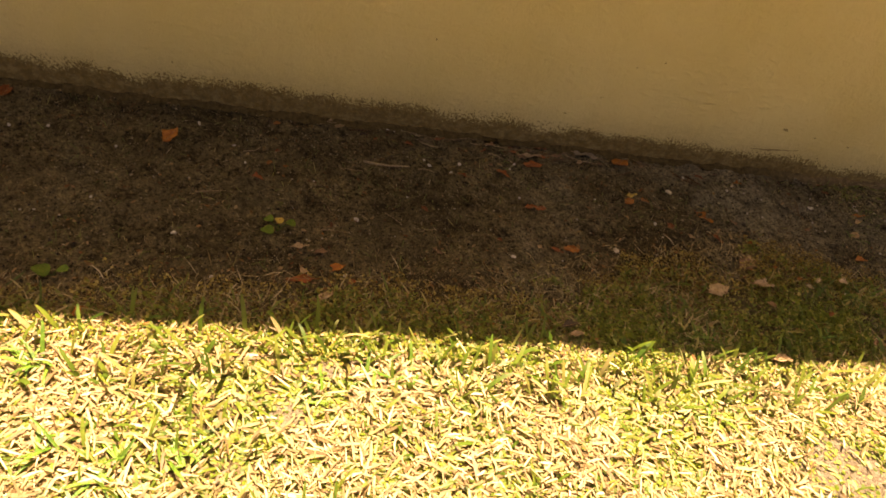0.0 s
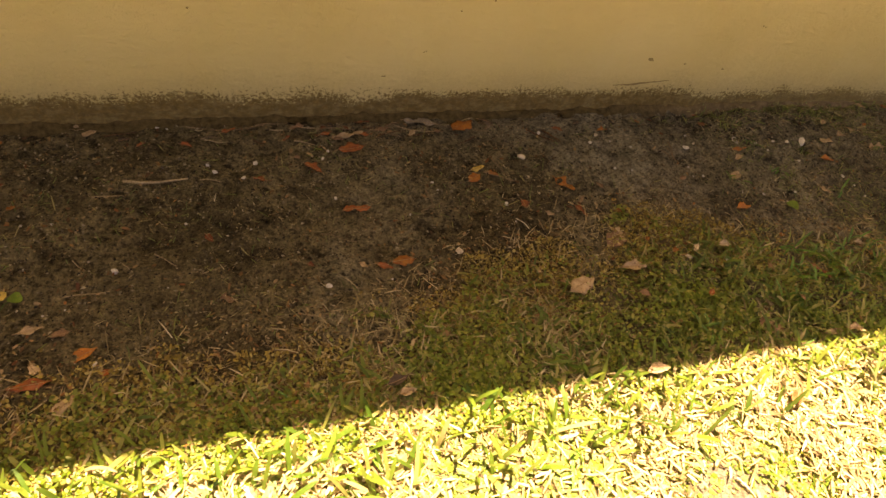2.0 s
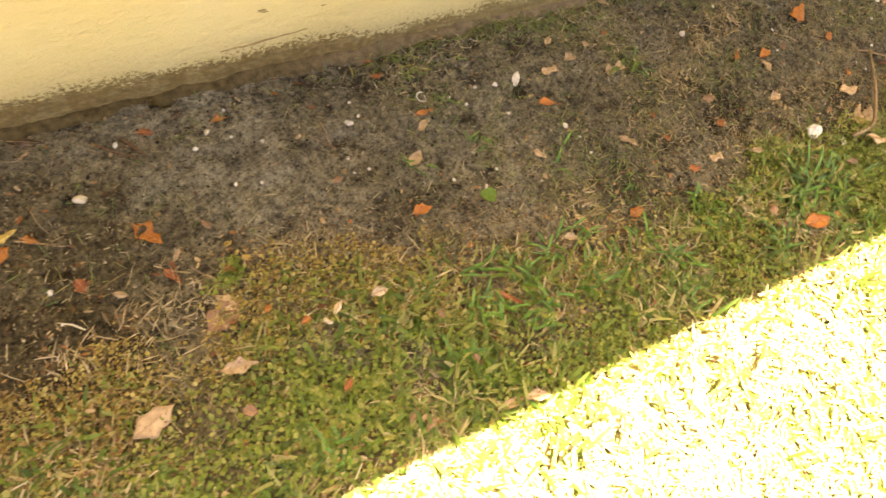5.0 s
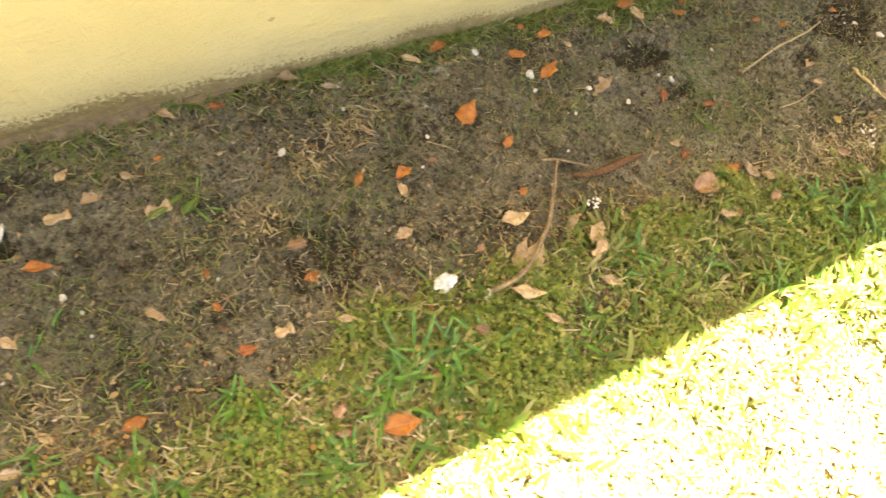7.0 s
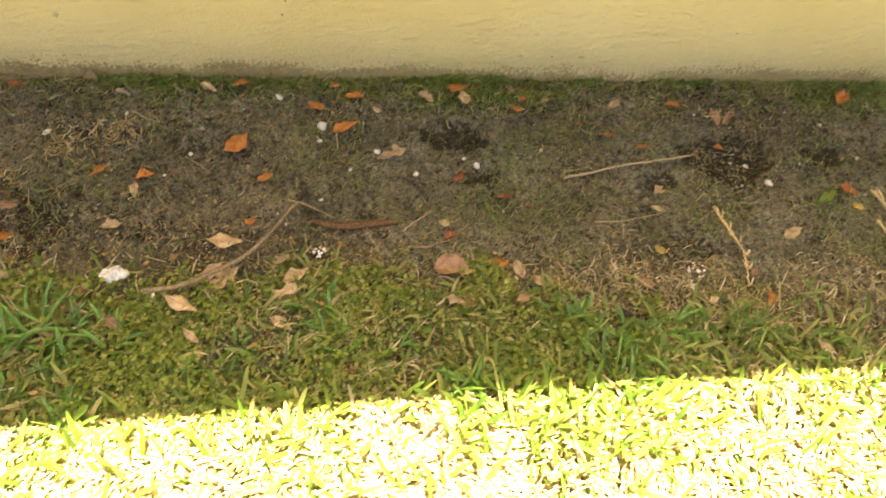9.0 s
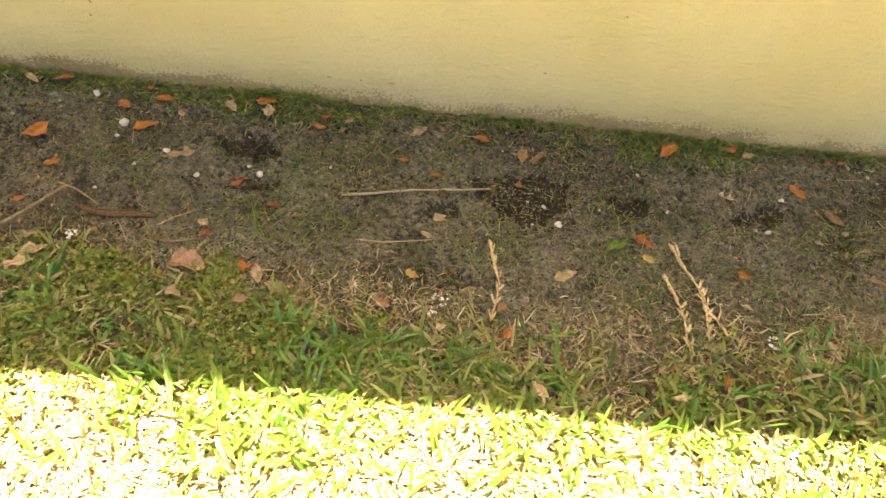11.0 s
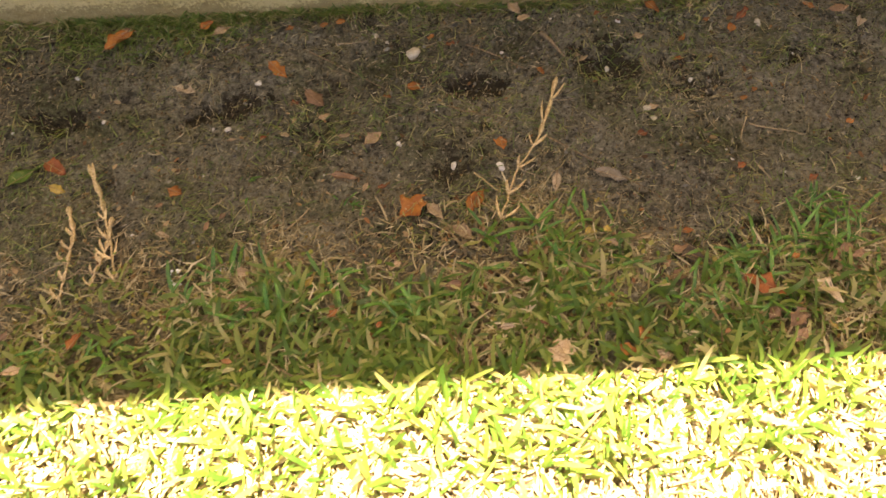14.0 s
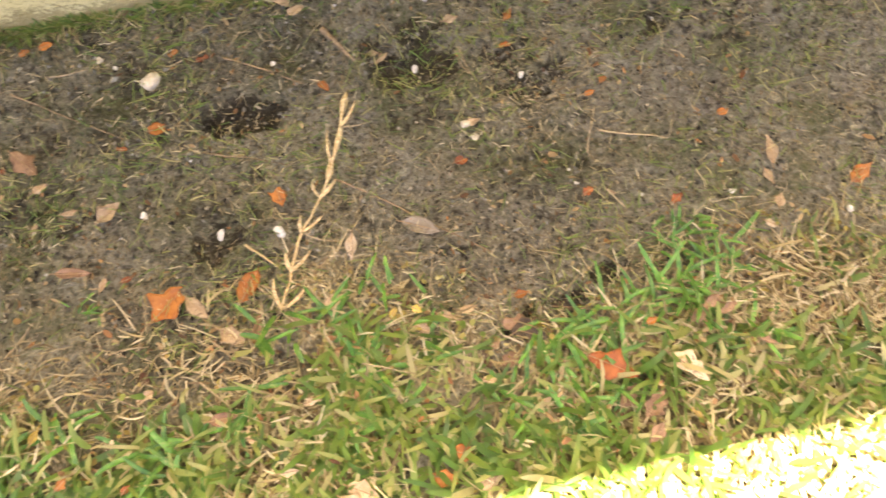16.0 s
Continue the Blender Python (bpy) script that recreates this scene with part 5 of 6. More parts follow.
leaf(5.444, 1.992, 31, 0.024, 0.63, "orange", 2)
leaf(5.521, 2.000, 29, 0.022, 0.63, "orange", 1)
leaf(5.560, 2.003, 24, 0.025, 0.63, "orange", 1)
leaf(5.841, 1.463, 77, 0.061, 0.24, "brown", 0)
leaf(5.695, 1.450, 5, 0.013, 0.53, "yellow", 0)
leaf(5.774, 1.386, 16, 0.013, 0.63, "yellow", 1)
leaf(6.153, 1.991, 34, 0.019, 0.53, "rust", 0)
leaf(6.370, 1.996, 21, 0.016, 0.63, "tan", 0)
leaf(5.607, 1.584, 66, 0.028, 0.38, "tan", 0)
leaf(5.641, 1.587, 12, 0.021, 0.53, "rust", 0)
leaf(6.118, 1.218, -24, 0.040, 0.63, "orange", 1)
leaf(6.185, 1.353, -84, 0.052, 0.28, "dark", 0)
leaf(6.264, 1.367, -26, 0.042, 0.53, "dark", 2)
stone(6.532, 1.961, 0.0163, 1.2, 86, CREAM_STONE)
stone(6.345, 1.815, 0.0096, 1.5, 60)
stone(6.649, 1.881, 0.0088, 1.2, 17)
stone(6.603, 1.884, 0.0062, 1.2, 145)
stone(6.643, 1.539, 0.0113, 1.2, 5)
stone(6.392, 1.605, 0.0074, 1.2, 121)
stone(5.767, 1.765, 0.0043, 1.2, 54)
stone(5.272, 1.755, 0.0078, 1.2, 110)
stone(6.493, 1.561, 0.0057, 1.2, 41)
stone(6.192, 1.422, 0.0063, 1.2, 108)
stone(6.050, 2.004, 0.0064, 1.2, 152)
stone(6.387, 1.631, 0.0050, 1.2, 115)
stone(5.959, 1.680, 0.0042, 1.2, 61)
stone(5.263, 1.635, 0.0050, 1.2, 101)
stone(5.519, 1.617, 0.0050, 1.2, 172)
twig([(5.485, 1.939), (5.566, 1.885), (5.671, 1.819)], 0.0035)
twig([(5.789, 1.775), (5.861, 1.755), (5.926, 1.727)], 0.0034)
twig([(5.997, 1.689), (6.076, 1.637), (6.129, 1.590), (6.229, 1.513)], 0.0041)
twig([(6.425, 1.655), (6.437, 1.690), (6.455, 1.731)], 0.0039, PALE_TWIG, "thin pale straw stem lying on the soil")
twig([(6.451, 1.689), (6.496, 1.671), (6.560, 1.651)], 0.0041, PALE_TWIG, "thin pale straw stem lying on the soil")
twig([(6.241, 1.883), (6.246, 1.854), (6.261, 1.826)], 0.0034, PALE_TWIG, "thin pale straw stem lying on the soil")
twig([(6.155, 1.698), (6.172, 1.665)], 0.0024, PALE_TWIG, "thin pale straw stem lying on the soil")
twig([(6.085, 1.518), (6.152, 1.533)], 0.0023, PALE_TWIG, "thin pale straw stem lying on the soil")
twig([(5.837, 1.605), (5.894, 1.550)], 0.0047, RUNNER, "golden dry grass stem lying on soil")
tuft(5.816, 1.350, 11, 0.090)
tuft(5.957, 1.458, 9, 0.080)
tuft(6.040, 1.497, 8, 0.060)
tuft(6.288, 1.358, 10, 0.080)
tuft(6.444, 1.378, 10, 0.080)
tuft(6.515, 1.397, 10, 0.080)
tuft(6.608, 1.429, 9, 0.080)
tuft(5.423, 1.320, 10, 0.080)
tuft(5.719, 1.290, 11, 0.080)
tuft(6.207, 1.272, 9, 0.080)
tuft(5.983, 1.299, 9, 0.080)
tuft(6.577, 1.475, 8, 0.050)


leaf(3.509, 1.968, -29, 0.050, 0.53, "orange", 1)
leaf(3.668, 1.960, -34, 0.029, 0.63, "tan", 0)
leaf(3.579, 1.907, 26, 0.077, 0.42, "orange", 1)
leaf(3.706, 1.824, 20, 0.082, 0.47, "tan", 1)
leaf(3.868, 1.749, 57, 0.058, 0.38, "rust", 0)
leaf(3.829, 1.572, 25, 0.046, 0.53, "rust", 1)
leaf(3.817, 1.466, -4, 0.091, 0.63, "brown", 3)
leaf(3.937, 1.490, 8, 0.056, 0.53, "orange", 1)
leaf(3.980, 1.463, -72, 0.056, 0.52, "tan", 0)
leaf(4.027, 1.430, -38, 0.045, 0.53, "tan", 0)
leaf(3.810, 1.378, -25, 0.049, 0.63, "tan", 2)
leaf(3.968, 1.370, 18, 0.040, 0.63, "brown", 0)
leaf(4.409, 1.700, 46, 0.049, 0.66, "tan", 0)
leaf(4.380, 1.631, -27, 0.040, 0.42, "tan", 0)
leaf(4.350, 1.504, -22, 0.039, 0.73, "yellow", 2)
leaf(3.979, 1.677, 4, 0.045, 0.42, "rust", 1)
leaf(3.814, 1.604, -28, 0.034, 0.53, "tan", 0)
leaf(3.381, 1.760, 34, 0.043, 0.50, "orange", 3)
leaf(3.349, 1.625, 35, 0.031, 0.63, "orange", 1)
leaf(3.087, 1.354, -41, 0.043, 0.53, "brown", 1)
leaf(3.247, 1.314, -47, 0.052, 0.33, "tan", 1)
leaf(3.219, 1.391, -30, 0.080, 0.42, "tan", 0)
leaf(3.298, 1.468, 47, 0.096, 0.47, "tan", 1)
leaf(3.458, 1.461, 35, 0.068, 0.53, "tan", 1)
leaf(3.440, 1.421, 28, 0.055, 0.58, "tan", 4)
leaf(3.427, 1.341, -36, 0.059, 0.42, "tan", 0)
leaf(3.423, 1.510, 34, 0.045, 0.50, "tan", 3)
leaf(3.811, 1.138, -66, 0.041, 0.47, "tan", 1)
leaf(3.889, 2.024, 4, 0.064, 0.47, "orange", 1)
leaf(3.906, 1.982, -80, 0.058, 0.57, "tan", 1)
leaf(3.800, 1.988, -37, 0.053, 0.53, "tan", 1)
leaf(4.045, 2.018, -44, 0.035, 0.53, "brown", 0)
leaf(3.318, 2.047, 18, 0.056, 0.53, "orange", 2)
leaf(3.233, 2.028, -31, 0.054, 0.37, "tan", 0)
leaf(3.560, 2.042, 37, 0.025, 0.63, "orange", 0)
leaf(3.612, 2.002, 8, 0.055, 0.47, "orange", 1)
leaf(2.655, 2.058, -46, 0.046, 0.47, "tan", 0)
leaf(2.760, 2.044, -2, 0.042, 0.42, "rust", 1)
leaf(4.133, 1.981, 32, 0.030, 0.53, "tan", 0)
leaf(3.019, 2.016, -20, 0.046, 0.37, "grey", 0)
leaf(2.539, 1.949, -41, 0.030, 0.63, "tan", 0)
leaf(2.608, 1.963, 19, 0.022, 0.63, "orange", 2)
leaf(2.475, 1.968, 25, 0.012, 0.63, "tan", 0)
leaf(4.672, 1.932, -134, 0.085, 0.24, "brown", 0)
leaf(3.171, 1.769, 14, 0.038, 0.42, "brown", 0)
leaf(2.991, 1.783, 50, 0.053, 0.33, "orange", 0)
leaf(4.286, 1.411, -25, 0.053, 0.42, "brown", 1)
leaf(4.207, 1.456, -42, 0.021, 0.53, "tan", 0)
leaf(3.185, 1.535, 35, 0.027, 0.63, "brown", 1)
leaf(2.750, 1.323, 29, 0.038, 0.63, "brown", 2)
leaf(2.837, 1.491, -25, 0.043, 0.42, "tan", 0)
leaf(2.645, 1.845, 36, 0.085, 0.17, "green", 0)
leaf(3.937, 1.631, -71, 0.092, 0.17, "green", 0)
stone(3.522, 1.907, 0.0206, 1.2, 30)
stone(3.662, 1.827, 0.0145, 1.2, 158)
stone(3.756, 1.760, 0.0132, 1.2, 73)
stone(3.886, 1.804, 0.0111, 1.2, 17)
stone(3.919, 1.784, 0.0185, 1.2, 48)
stone(3.588, 1.772, 0.0083, 1.2, 85)
stone(3.411, 2.016, 0.0171, 1.2, 97)
stone(3.970, 1.643, 0.0072, 1.2, 95)
stone(3.517, 1.684, 0.0091, 1.2, 16)
stone(3.146, 1.426, 0.0142, 2.0, 60)
stone(3.143, 1.762, 0.0078, 1.2, 14)
stone(3.516, 1.866, 0.0096, 1.2, 19)
stone(3.030, 1.965, 0.0092, 1.2, 85)
stone(3.861, 1.918, 0.0076, 1.2, 171)
stone(4.102, 1.830, 0.0089, 1.2, 48)
stone(3.412, 1.649, 0.0067, 1.2, 92)
stone(3.318, 1.977, 0.0072, 1.2, 8)
stone(2.653, 2.021, 0.0088, 1.2, 77)
stone(3.432, 1.618, 0.0067, 1.2, 111)
crumble(3.510, 1.537, 0.031, 12, "scatter of small white flakes on the soil")
stick = twig([(3.141, 1.423), (3.224, 1.424), (3.358, 1.522), (3.460, 1.662)], 0.0114, TWIG, "bent grey-brown forked stick lying on soil and grass", 0.8, 0.022)
add_branch(stick, [(3.427, 1.682), (3.475, 1.673), (3.546, 1.629)], 0.0087, None, 0.004)
twig([(4.143, 1.733), (4.312, 1.774), (4.446, 1.787), (4.544, 1.814)], 0.0080, PALE_TWIG, "long pale dry stem lying across the soil", 0.8)
twig([(4.199, 1.600), (4.272, 1.597), (4.398, 1.621)], 0.0052, PALE_TWIG, "thin pale straw stem lying on the soil")
twig([(3.719, 1.539), (3.762, 1.536), (3.822, 1.558), (3.880, 1.605)], 0.0072)
twig([(3.186, 1.826), (3.248, 1.773)], 0.0043, PALE_TWIG, "thin pale straw stem lying on the soil")
twig([(3.707, 1.585), (3.792, 1.647)], 0.0043, PALE_TWIG, "thin pale straw stem lying on the soil")
twig([(3.882, 1.663), (3.894, 1.644)], 0.0042, TWIG, "flat grey sliver of bark lying on the soil")
bark([(3.492, 1.623), (3.547, 1.606), (3.617, 1.606), (3.701, 1.609)], 0.0213)
tuft(2.838, 1.313, 14, 0.090)
tuft(2.909, 1.237, 10, 0.080)
tuft(2.986, 1.342, 12, 0.080)
tuft(3.025, 1.153, 9, 0.080)
tuft(3.503, 1.375, 11, 0.080)
tuft(3.819, 1.179, 10, 0.080)
tuft(4.054, 1.322, 9, 0.070)
tuft(4.158, 1.176, 12, 0.090)
tuft(3.269, 1.234, 8, 0.070)
tuft(4.329, 1.275, 12, 0.080)
tuft(2.623, 1.366, 7, 0.050)


leaf(1.937, 1.776, 37, 0.053, 0.58, "tan", 0)
leaf(1.896, 1.650, 1, 0.054, 0.53, "orange", 1)
leaf(1.993, 1.854, 33, 0.042, 0.53, "tan", 4)
leaf(2.005, 1.882, -0, 0.057, 0.26, "orange", 1)
leaf(2.247, 1.692, -54, 0.041, 0.57, "tan", 0)
leaf(2.198, 1.458, -16, 0.047, 0.42, "pale", 0)
leaf(2.260, 1.497, -52, 0.044, 0.38, "tan", 0)
leaf(2.332, 1.813, -12, 0.055, 0.44, "orange", 0)
leaf(1.325, 1.790, -58, 0.082, 0.52, "orange", 2)
leaf(1.342, 1.689, -60, 0.050, 0.38, "rust", 1)
leaf(1.365, 1.732, 51, 0.037, 0.28, "tan", 0)
leaf(1.545, 2.005, 1, 0.037, 0.53, "orange", 2)
leaf(1.714, 1.495, -1, 0.042, 0.53, "pale", 0)
leaf(1.619, 1.496, 42, 0.035, 0.42, "pale", 0)
leaf(1.490, 1.548, 40, 0.024, 0.53, "orange", 0)
leaf(1.422, 1.595, -56, 0.056, 0.57, "tan", 2)
leaf(1.416, 1.559, -38, 0.026, 0.63, "orange", 1)
leaf(1.399, 1.455, -9, 0.073, 0.47, "tan", 2)
leaf(1.389, 1.366, -39, 0.032, 0.73, "brown", 0)
leaf(1.577, 1.339, 46, 0.038, 0.38, "rust", 0)
leaf(1.841, 1.282, -82, 0.031, 0.47, "brown", 0)
leaf(1.751, 1.293, -67, 0.032, 0.38, "grey", 0)
leaf(1.694, 1.203, 45, 0.030, 0.47, "brown", 0)
leaf(1.920, 1.160, -18, 0.061, 0.42, "tan", 1)
leaf(2.405, 1.459, 7, 0.052, 0.53, "orange", 1)
leaf(2.848, 1.249, -12, 0.081, 0.53, "orange", 0)
leaf(2.392, 1.902, 2, 0.050, 0.53, "tan", 4)
leaf(2.574, 1.851, 5, 0.053, 0.58, "tan", 4)
leaf(2.499, 1.646, -49, 0.061, 0.33, "tan", 1)
leaf(2.807, 1.685, -2, 0.050, 0.63, "brown", 2)
leaf(2.810, 1.609, 1, 0.038, 0.63, "orange", 1)
leaf(3.309, 1.857, 41, 0.078, 0.63, "orange", 1)
leaf(3.097, 1.765, 13, 0.047, 0.63, "orange", 0)
leaf(3.076, 1.726, -85, 0.047, 0.47, "tan", 0)
leaf(3.037, 1.629, 9, 0.046, 0.63, "tan", 1)
leaf(3.294, 1.569, -3, 0.080, 0.50, "tan", 0)
leaf(3.055, 1.892, -59, 0.041, 0.38, "tan", 0)
leaf(3.261, 1.481, 46, 0.096, 0.38, "tan", 1)
leaf(2.635, 1.511, -6, 0.044, 0.53, "rust", 1)
leaf(2.611, 1.615, -58, 0.027, 0.57, "orange", 0)
leaf(2.714, 1.518, -1, 0.038, 0.63, "tan", 4)
leaf(2.463, 1.916, 9, 0.046, 0.63, "tan", 1)
leaf(2.424, 1.980, 42, 0.038, 0.53, "tan", 0)
leaf(1.742, 1.784, 7, 0.028, 0.63, "brown", 1)
leaf(1.941, 2.017, -6, 0.040, 0.37, "rust", 0)
leaf(1.941, 2.067, -0, 0.028, 0.63, "rust", 2)
leaf(1.966, 1.533, 3, 0.023, 0.63, "orange", 1)
leaf(1.466, 1.718, 24, 0.022, 0.53, "yellow", 1)
leaf(1.491, 1.673, -7, 0.023, 0.63, "yellow", 2)
leaf(1.447, 1.658, -40, 0.025, 0.63, "orange", 0)
leaf(1.988, 1.370, -49, 0.080, 0.19, "rust", 1)
leaf(1.816, 1.400, -75, 0.025, 0.47, "brown", 0)
leaf(1.551, 1.495, 22, 0.028, 0.53, "orange", 0)
leaf(1.669, 1.232, 43, 0.038, 0.32, "brown", 0)
leaf(2.741, 1.280, -16, 0.038, 0.42, "brown", 0)
leaf(2.362, 1.071, -13, 0.030, 0.53, "rust", 0)
stone(1.825, 1.916, 0.0168, 1.2, 155)
stone(2.284, 1.903, 0.0199, 2.0, 60)
stone(2.219, 1.902, 0.0115, 1.2, 16)
stone(2.166, 1.912, 0.0080, 1.2, 142)
stone(2.218, 1.819, 0.0091, 1.2, 10)
stone(2.356, 1.743, 0.0138, 1.2, 140)
stone(1.476, 1.945, 0.0108, 1.2, 18)
stone(1.557, 1.960, 0.0070, 1.2, 91)
stone(1.618, 1.927, 0.0081, 1.2, 151)
stone(1.510, 1.981, 0.0110, 1.2, 51, CREAM_STONE)
stone(1.785, 1.828, 0.0082, 1.2, 128)
stone(1.821, 1.786, 0.0072, 1.2, 158)
stone(1.785, 1.790, 0.0051, 1.2, 124)
stone(1.529, 1.848, 0.0087, 1.2, 55)
stone(1.581, 1.833, 0.0078, 1.2, 106)
stone(2.114, 1.687, 0.0086, 1.2, 86)
stone(2.074, 1.657, 0.0095, 1.2, 42)
stone(2.005, 1.698, 0.0084, 1.2, 156)
stone(2.121, 1.873, 0.0067, 1.2, 98)
stone(2.082, 1.899, 0.0078, 1.2, 62)
stone(2.379, 1.703, 0.0080, 1.2, 161)
stone(2.383, 1.649, 0.0068, 1.2, 167)
stone(3.194, 1.838, 0.0110, 1.2, 54)
stone(1.848, 1.920, 0.0096, 1.2, 23, CREAM_STONE)
stone(2.858, 1.899, 0.0157, 1.8, 60)
stone(2.633, 1.674, 0.0072, 1.2, 50)
stone(2.219, 1.625, 0.0054, 1.2, 2)
stone(1.564, 2.025, 0.0061, 1.2, 105)
stone(1.845, 1.965, 0.0075, 1.2, 15)
stone(1.933, 1.715, 0.0052, 1.2, 86)
chalk_lump(3.066, 1.487, 0.0395)
seedling(2.057, 1.625, [(0.000, 0.000, 0.039, "green")], "single round green weed leaf on soil")
ring(2.020, 1.925, 0.0260)
twig([(2.077, 2.014), (2.119, 2.034)], 0.0043, PALE_TWIG, "thin pale straw stem lying on the soil")
twig([(1.718, 1.904), (1.763, 1.879)], 0.0044)
tuft(1.964, 1.358, 11, 0.080)
tuft(1.828, 1.288, 11, 0.080)
tuft(2.241, 1.354, 10, 0.080)
tuft(2.560, 1.350, 8, 0.060)
tuft(2.105, 1.777, 5, 0.050)
tuft(1.930, 1.759, 5, 0.050)
tuft(2.076, 1.914, 6, 0.040)
tuft(2.303, 1.666, 4, 0.060)
tuft(2.437, 1.535, 7, 0.040)


leaf(0.052, 1.408, 26, 0.067, 0.44, "orange", 0)
leaf(-0.036, 1.346, 3, 0.090, 0.29, "rust", 1)
leaf(-0.054, 1.487, 9, 0.055, 0.37, "tan", 0)
leaf(0.008, 1.467, 6, 0.046, 0.47, "brown", 1)
leaf(-0.034, 1.382, -53, 0.038, 0.57, "tan", 4)
leaf(0.028, 1.285, 33, 0.048, 0.50, "tan", 3)
leaf(0.098, 1.357, 28, 0.027, 0.63, "rust", 1)
leaf(0.722, 1.969, 11, 0.082, 0.53, "rust", 2)
leaf(1.077, 2.044, 33, 0.098, 0.63, "orange", 2)
leaf(0.955, 2.074, -8, 0.110, 0.26, "grey", 1)
leaf(1.408, 1.573, 29, 0.095, 0.63, "brown", 2)
leaf(1.228, 1.418, 21, 0.091, 0.63, "tan", 2)
leaf(0.790, 1.572, 8, 0.067, 0.58, "orange", 2)
leaf(0.604, 1.905, -45, 0.063, 0.47, "rust", 2)
leaf(0.460, 1.874, -23, 0.039, 0.42, "rust", 1)
leaf(0.717, 1.759, 9, 0.049, 0.47, "rust", 1)
leaf(0.321, 1.700, -62, 0.037, 0.47, "rust", 0)
leaf(0.555, 1.593, -23, 0.021, 0.63, "rust", 0)
leaf(0.685, 1.577, -56, 0.033, 0.43, "tan", 0)
leaf(-0.175, 1.859, 54, 0.030, 0.46, "orange", 3)
leaf(-0.124, 1.841, 42, 0.025, 0.63, "orange", 2)
leaf(-0.205, 1.771, -26, 0.047, 0.47, "rust", 2)
leaf(-0.172, 2.059, 35, 0.030, 0.63, "orange", 1)
leaf(-0.156, 1.918, 37, 0.021, 0.63, "rust", 0)
leaf(0.039, 2.082, 34, 0.040, 0.50, "tan", 3)
leaf(0.006, 2.100, -11, 0.042, 0.42, "tan", 0)
leaf(0.352, 1.519, -43, 0.033, 0.73, "brown", 4)
leaf(0.729, 2.028, 17, 0.110, 0.17, "tan", 1)
leaf(1.315, 1.146, 3, 0.067, 0.47, "tan", 0)
leaf(1.623, 1.013, 38, 0.071, 0.42, "rust", 0)
leaf(0.686, 0.947, -88, 0.024, 0.47, "brown", 0)
leaf(1.464, 0.908, -30, 0.025, 0.53, "rust", 0)
leaf(0.480, 1.029, 26, 0.019, 0.63, "brown", 2)
stone(0.453, 1.940, 0.0136, 1.2, 86)
stone(0.329, 1.941, 0.0080, 1.2, 146)
stone(0.348, 1.914, 0.0106, 1.2, 164)
stone(0.418, 1.887, 0.0120, 1.2, 54)
stone(0.638, 1.951, 0.0098, 1.2, 89)
stone(0.654, 1.968, 0.0085, 1.2, 110)
stone(0.650, 1.800, 0.0080, 1.2, 97)
stone(0.268, 1.760, 0.0074, 1.2, 79)
stone(0.423, 1.725, 0.0050, 1.2, 50)
stone(0.590, 1.525, 0.0144, 1.2, 33)
stone(0.106, 1.634, 0.0148, 1.2, 102)
stone(-0.086, 1.665, 0.0055, 1.2, 97)
stone(-0.032, 1.781, 0.0071, 1.2, 148)
stone(-0.100, 1.789, 0.0093, 1.2, 82)
stone(1.124, 1.733, 0.0099, 1.2, 18)
stone(1.227, 1.906, 0.0214, 1.2, 137, CREAM_STONE)
stone(1.325, 2.011, 0.0111, 1.2, 43)
stone(0.843, 1.730, 0.0067, 1.2, 96)
stone(0.931, 1.839, 0.0085, 1.2, 10)
stone(0.940, 1.808, 0.0056, 1.2, 19)
stone(0.943, 1.591, 0.0170, 1.2, 16, CREAM_STONE)
stone(1.593, 1.482, 0.0156, 1.2, 118, CREAM_STONE)
stone(0.223, 1.566, 0.0045, 1.2, 35)
stone(0.206, 2.097, 0.0083, 1.2, 25)
stone(1.129, 1.663, 0.0056, 1.2, 24)
stone(-0.037, 1.532, 0.0053, 1.2, 144)
stone(0.008, 1.539, 0.0043, 1.2, 8)
stone(-0.177, 1.867, 0.0059, 1.2, 7)
stone(-0.258, 1.967, 0.0072, 1.2, 106)
stone(-0.249, 1.835, 0.0069, 1.2, 115)
stone(1.697, 1.445, 0.0086, 1.2, 48)
twig([(0.123, 1.903), (0.185, 1.887), (0.279, 1.896)], 0.0098, PALE_TWIG, "thin pale straw stem lying on the soil")
twig([(0.049, 1.863), (0.124, 1.864)], 0.0035, PALE_TWIG, "thin pale straw stem lying on the soil")
twig([(0.308, 1.894), (0.361, 1.874)], 0.0038, PALE_TWIG, "thin pale straw stem lying on the soil")
twig([(0.578, 2.082), (0.677, 2.070), (0.726, 2.064)], 0.0041, PALE_TWIG, "thin pale straw stem lying on the soil")
twig([(0.123, 1.654), (0.147, 1.620)], 0.0032, PALE_TWIG, "thin pale straw stem lying on the soil")
twig([(0.194, 1.671), (0.244, 1.623)], 0.0034, PALE_TWIG, "thin pale straw stem lying on the soil")
twig([(0.016, 1.672), (0.046, 1.640)], 0.0032, PALE_TWIG, "thin pale straw stem lying on the soil")
twig([(0.001, 1.572), (0.097, 1.579)], 0.0031, PALE_TWIG, "thin pale straw stem lying on the soil")
twig([(1.093, 1.861), (1.157, 1.826), (1.184, 1.819)], 0.0052)
twig([(1.340, 2.022), (1.376, 1.960)], 0.0067, BARK, "thin red-brown twig lying on the soil")
twig([(1.758, 1.934), (1.767, 1.855)], 0.0047)
twig([(0.245, 2.103), (0.395, 2.067), (0.597, 2.099)], 0.0039)
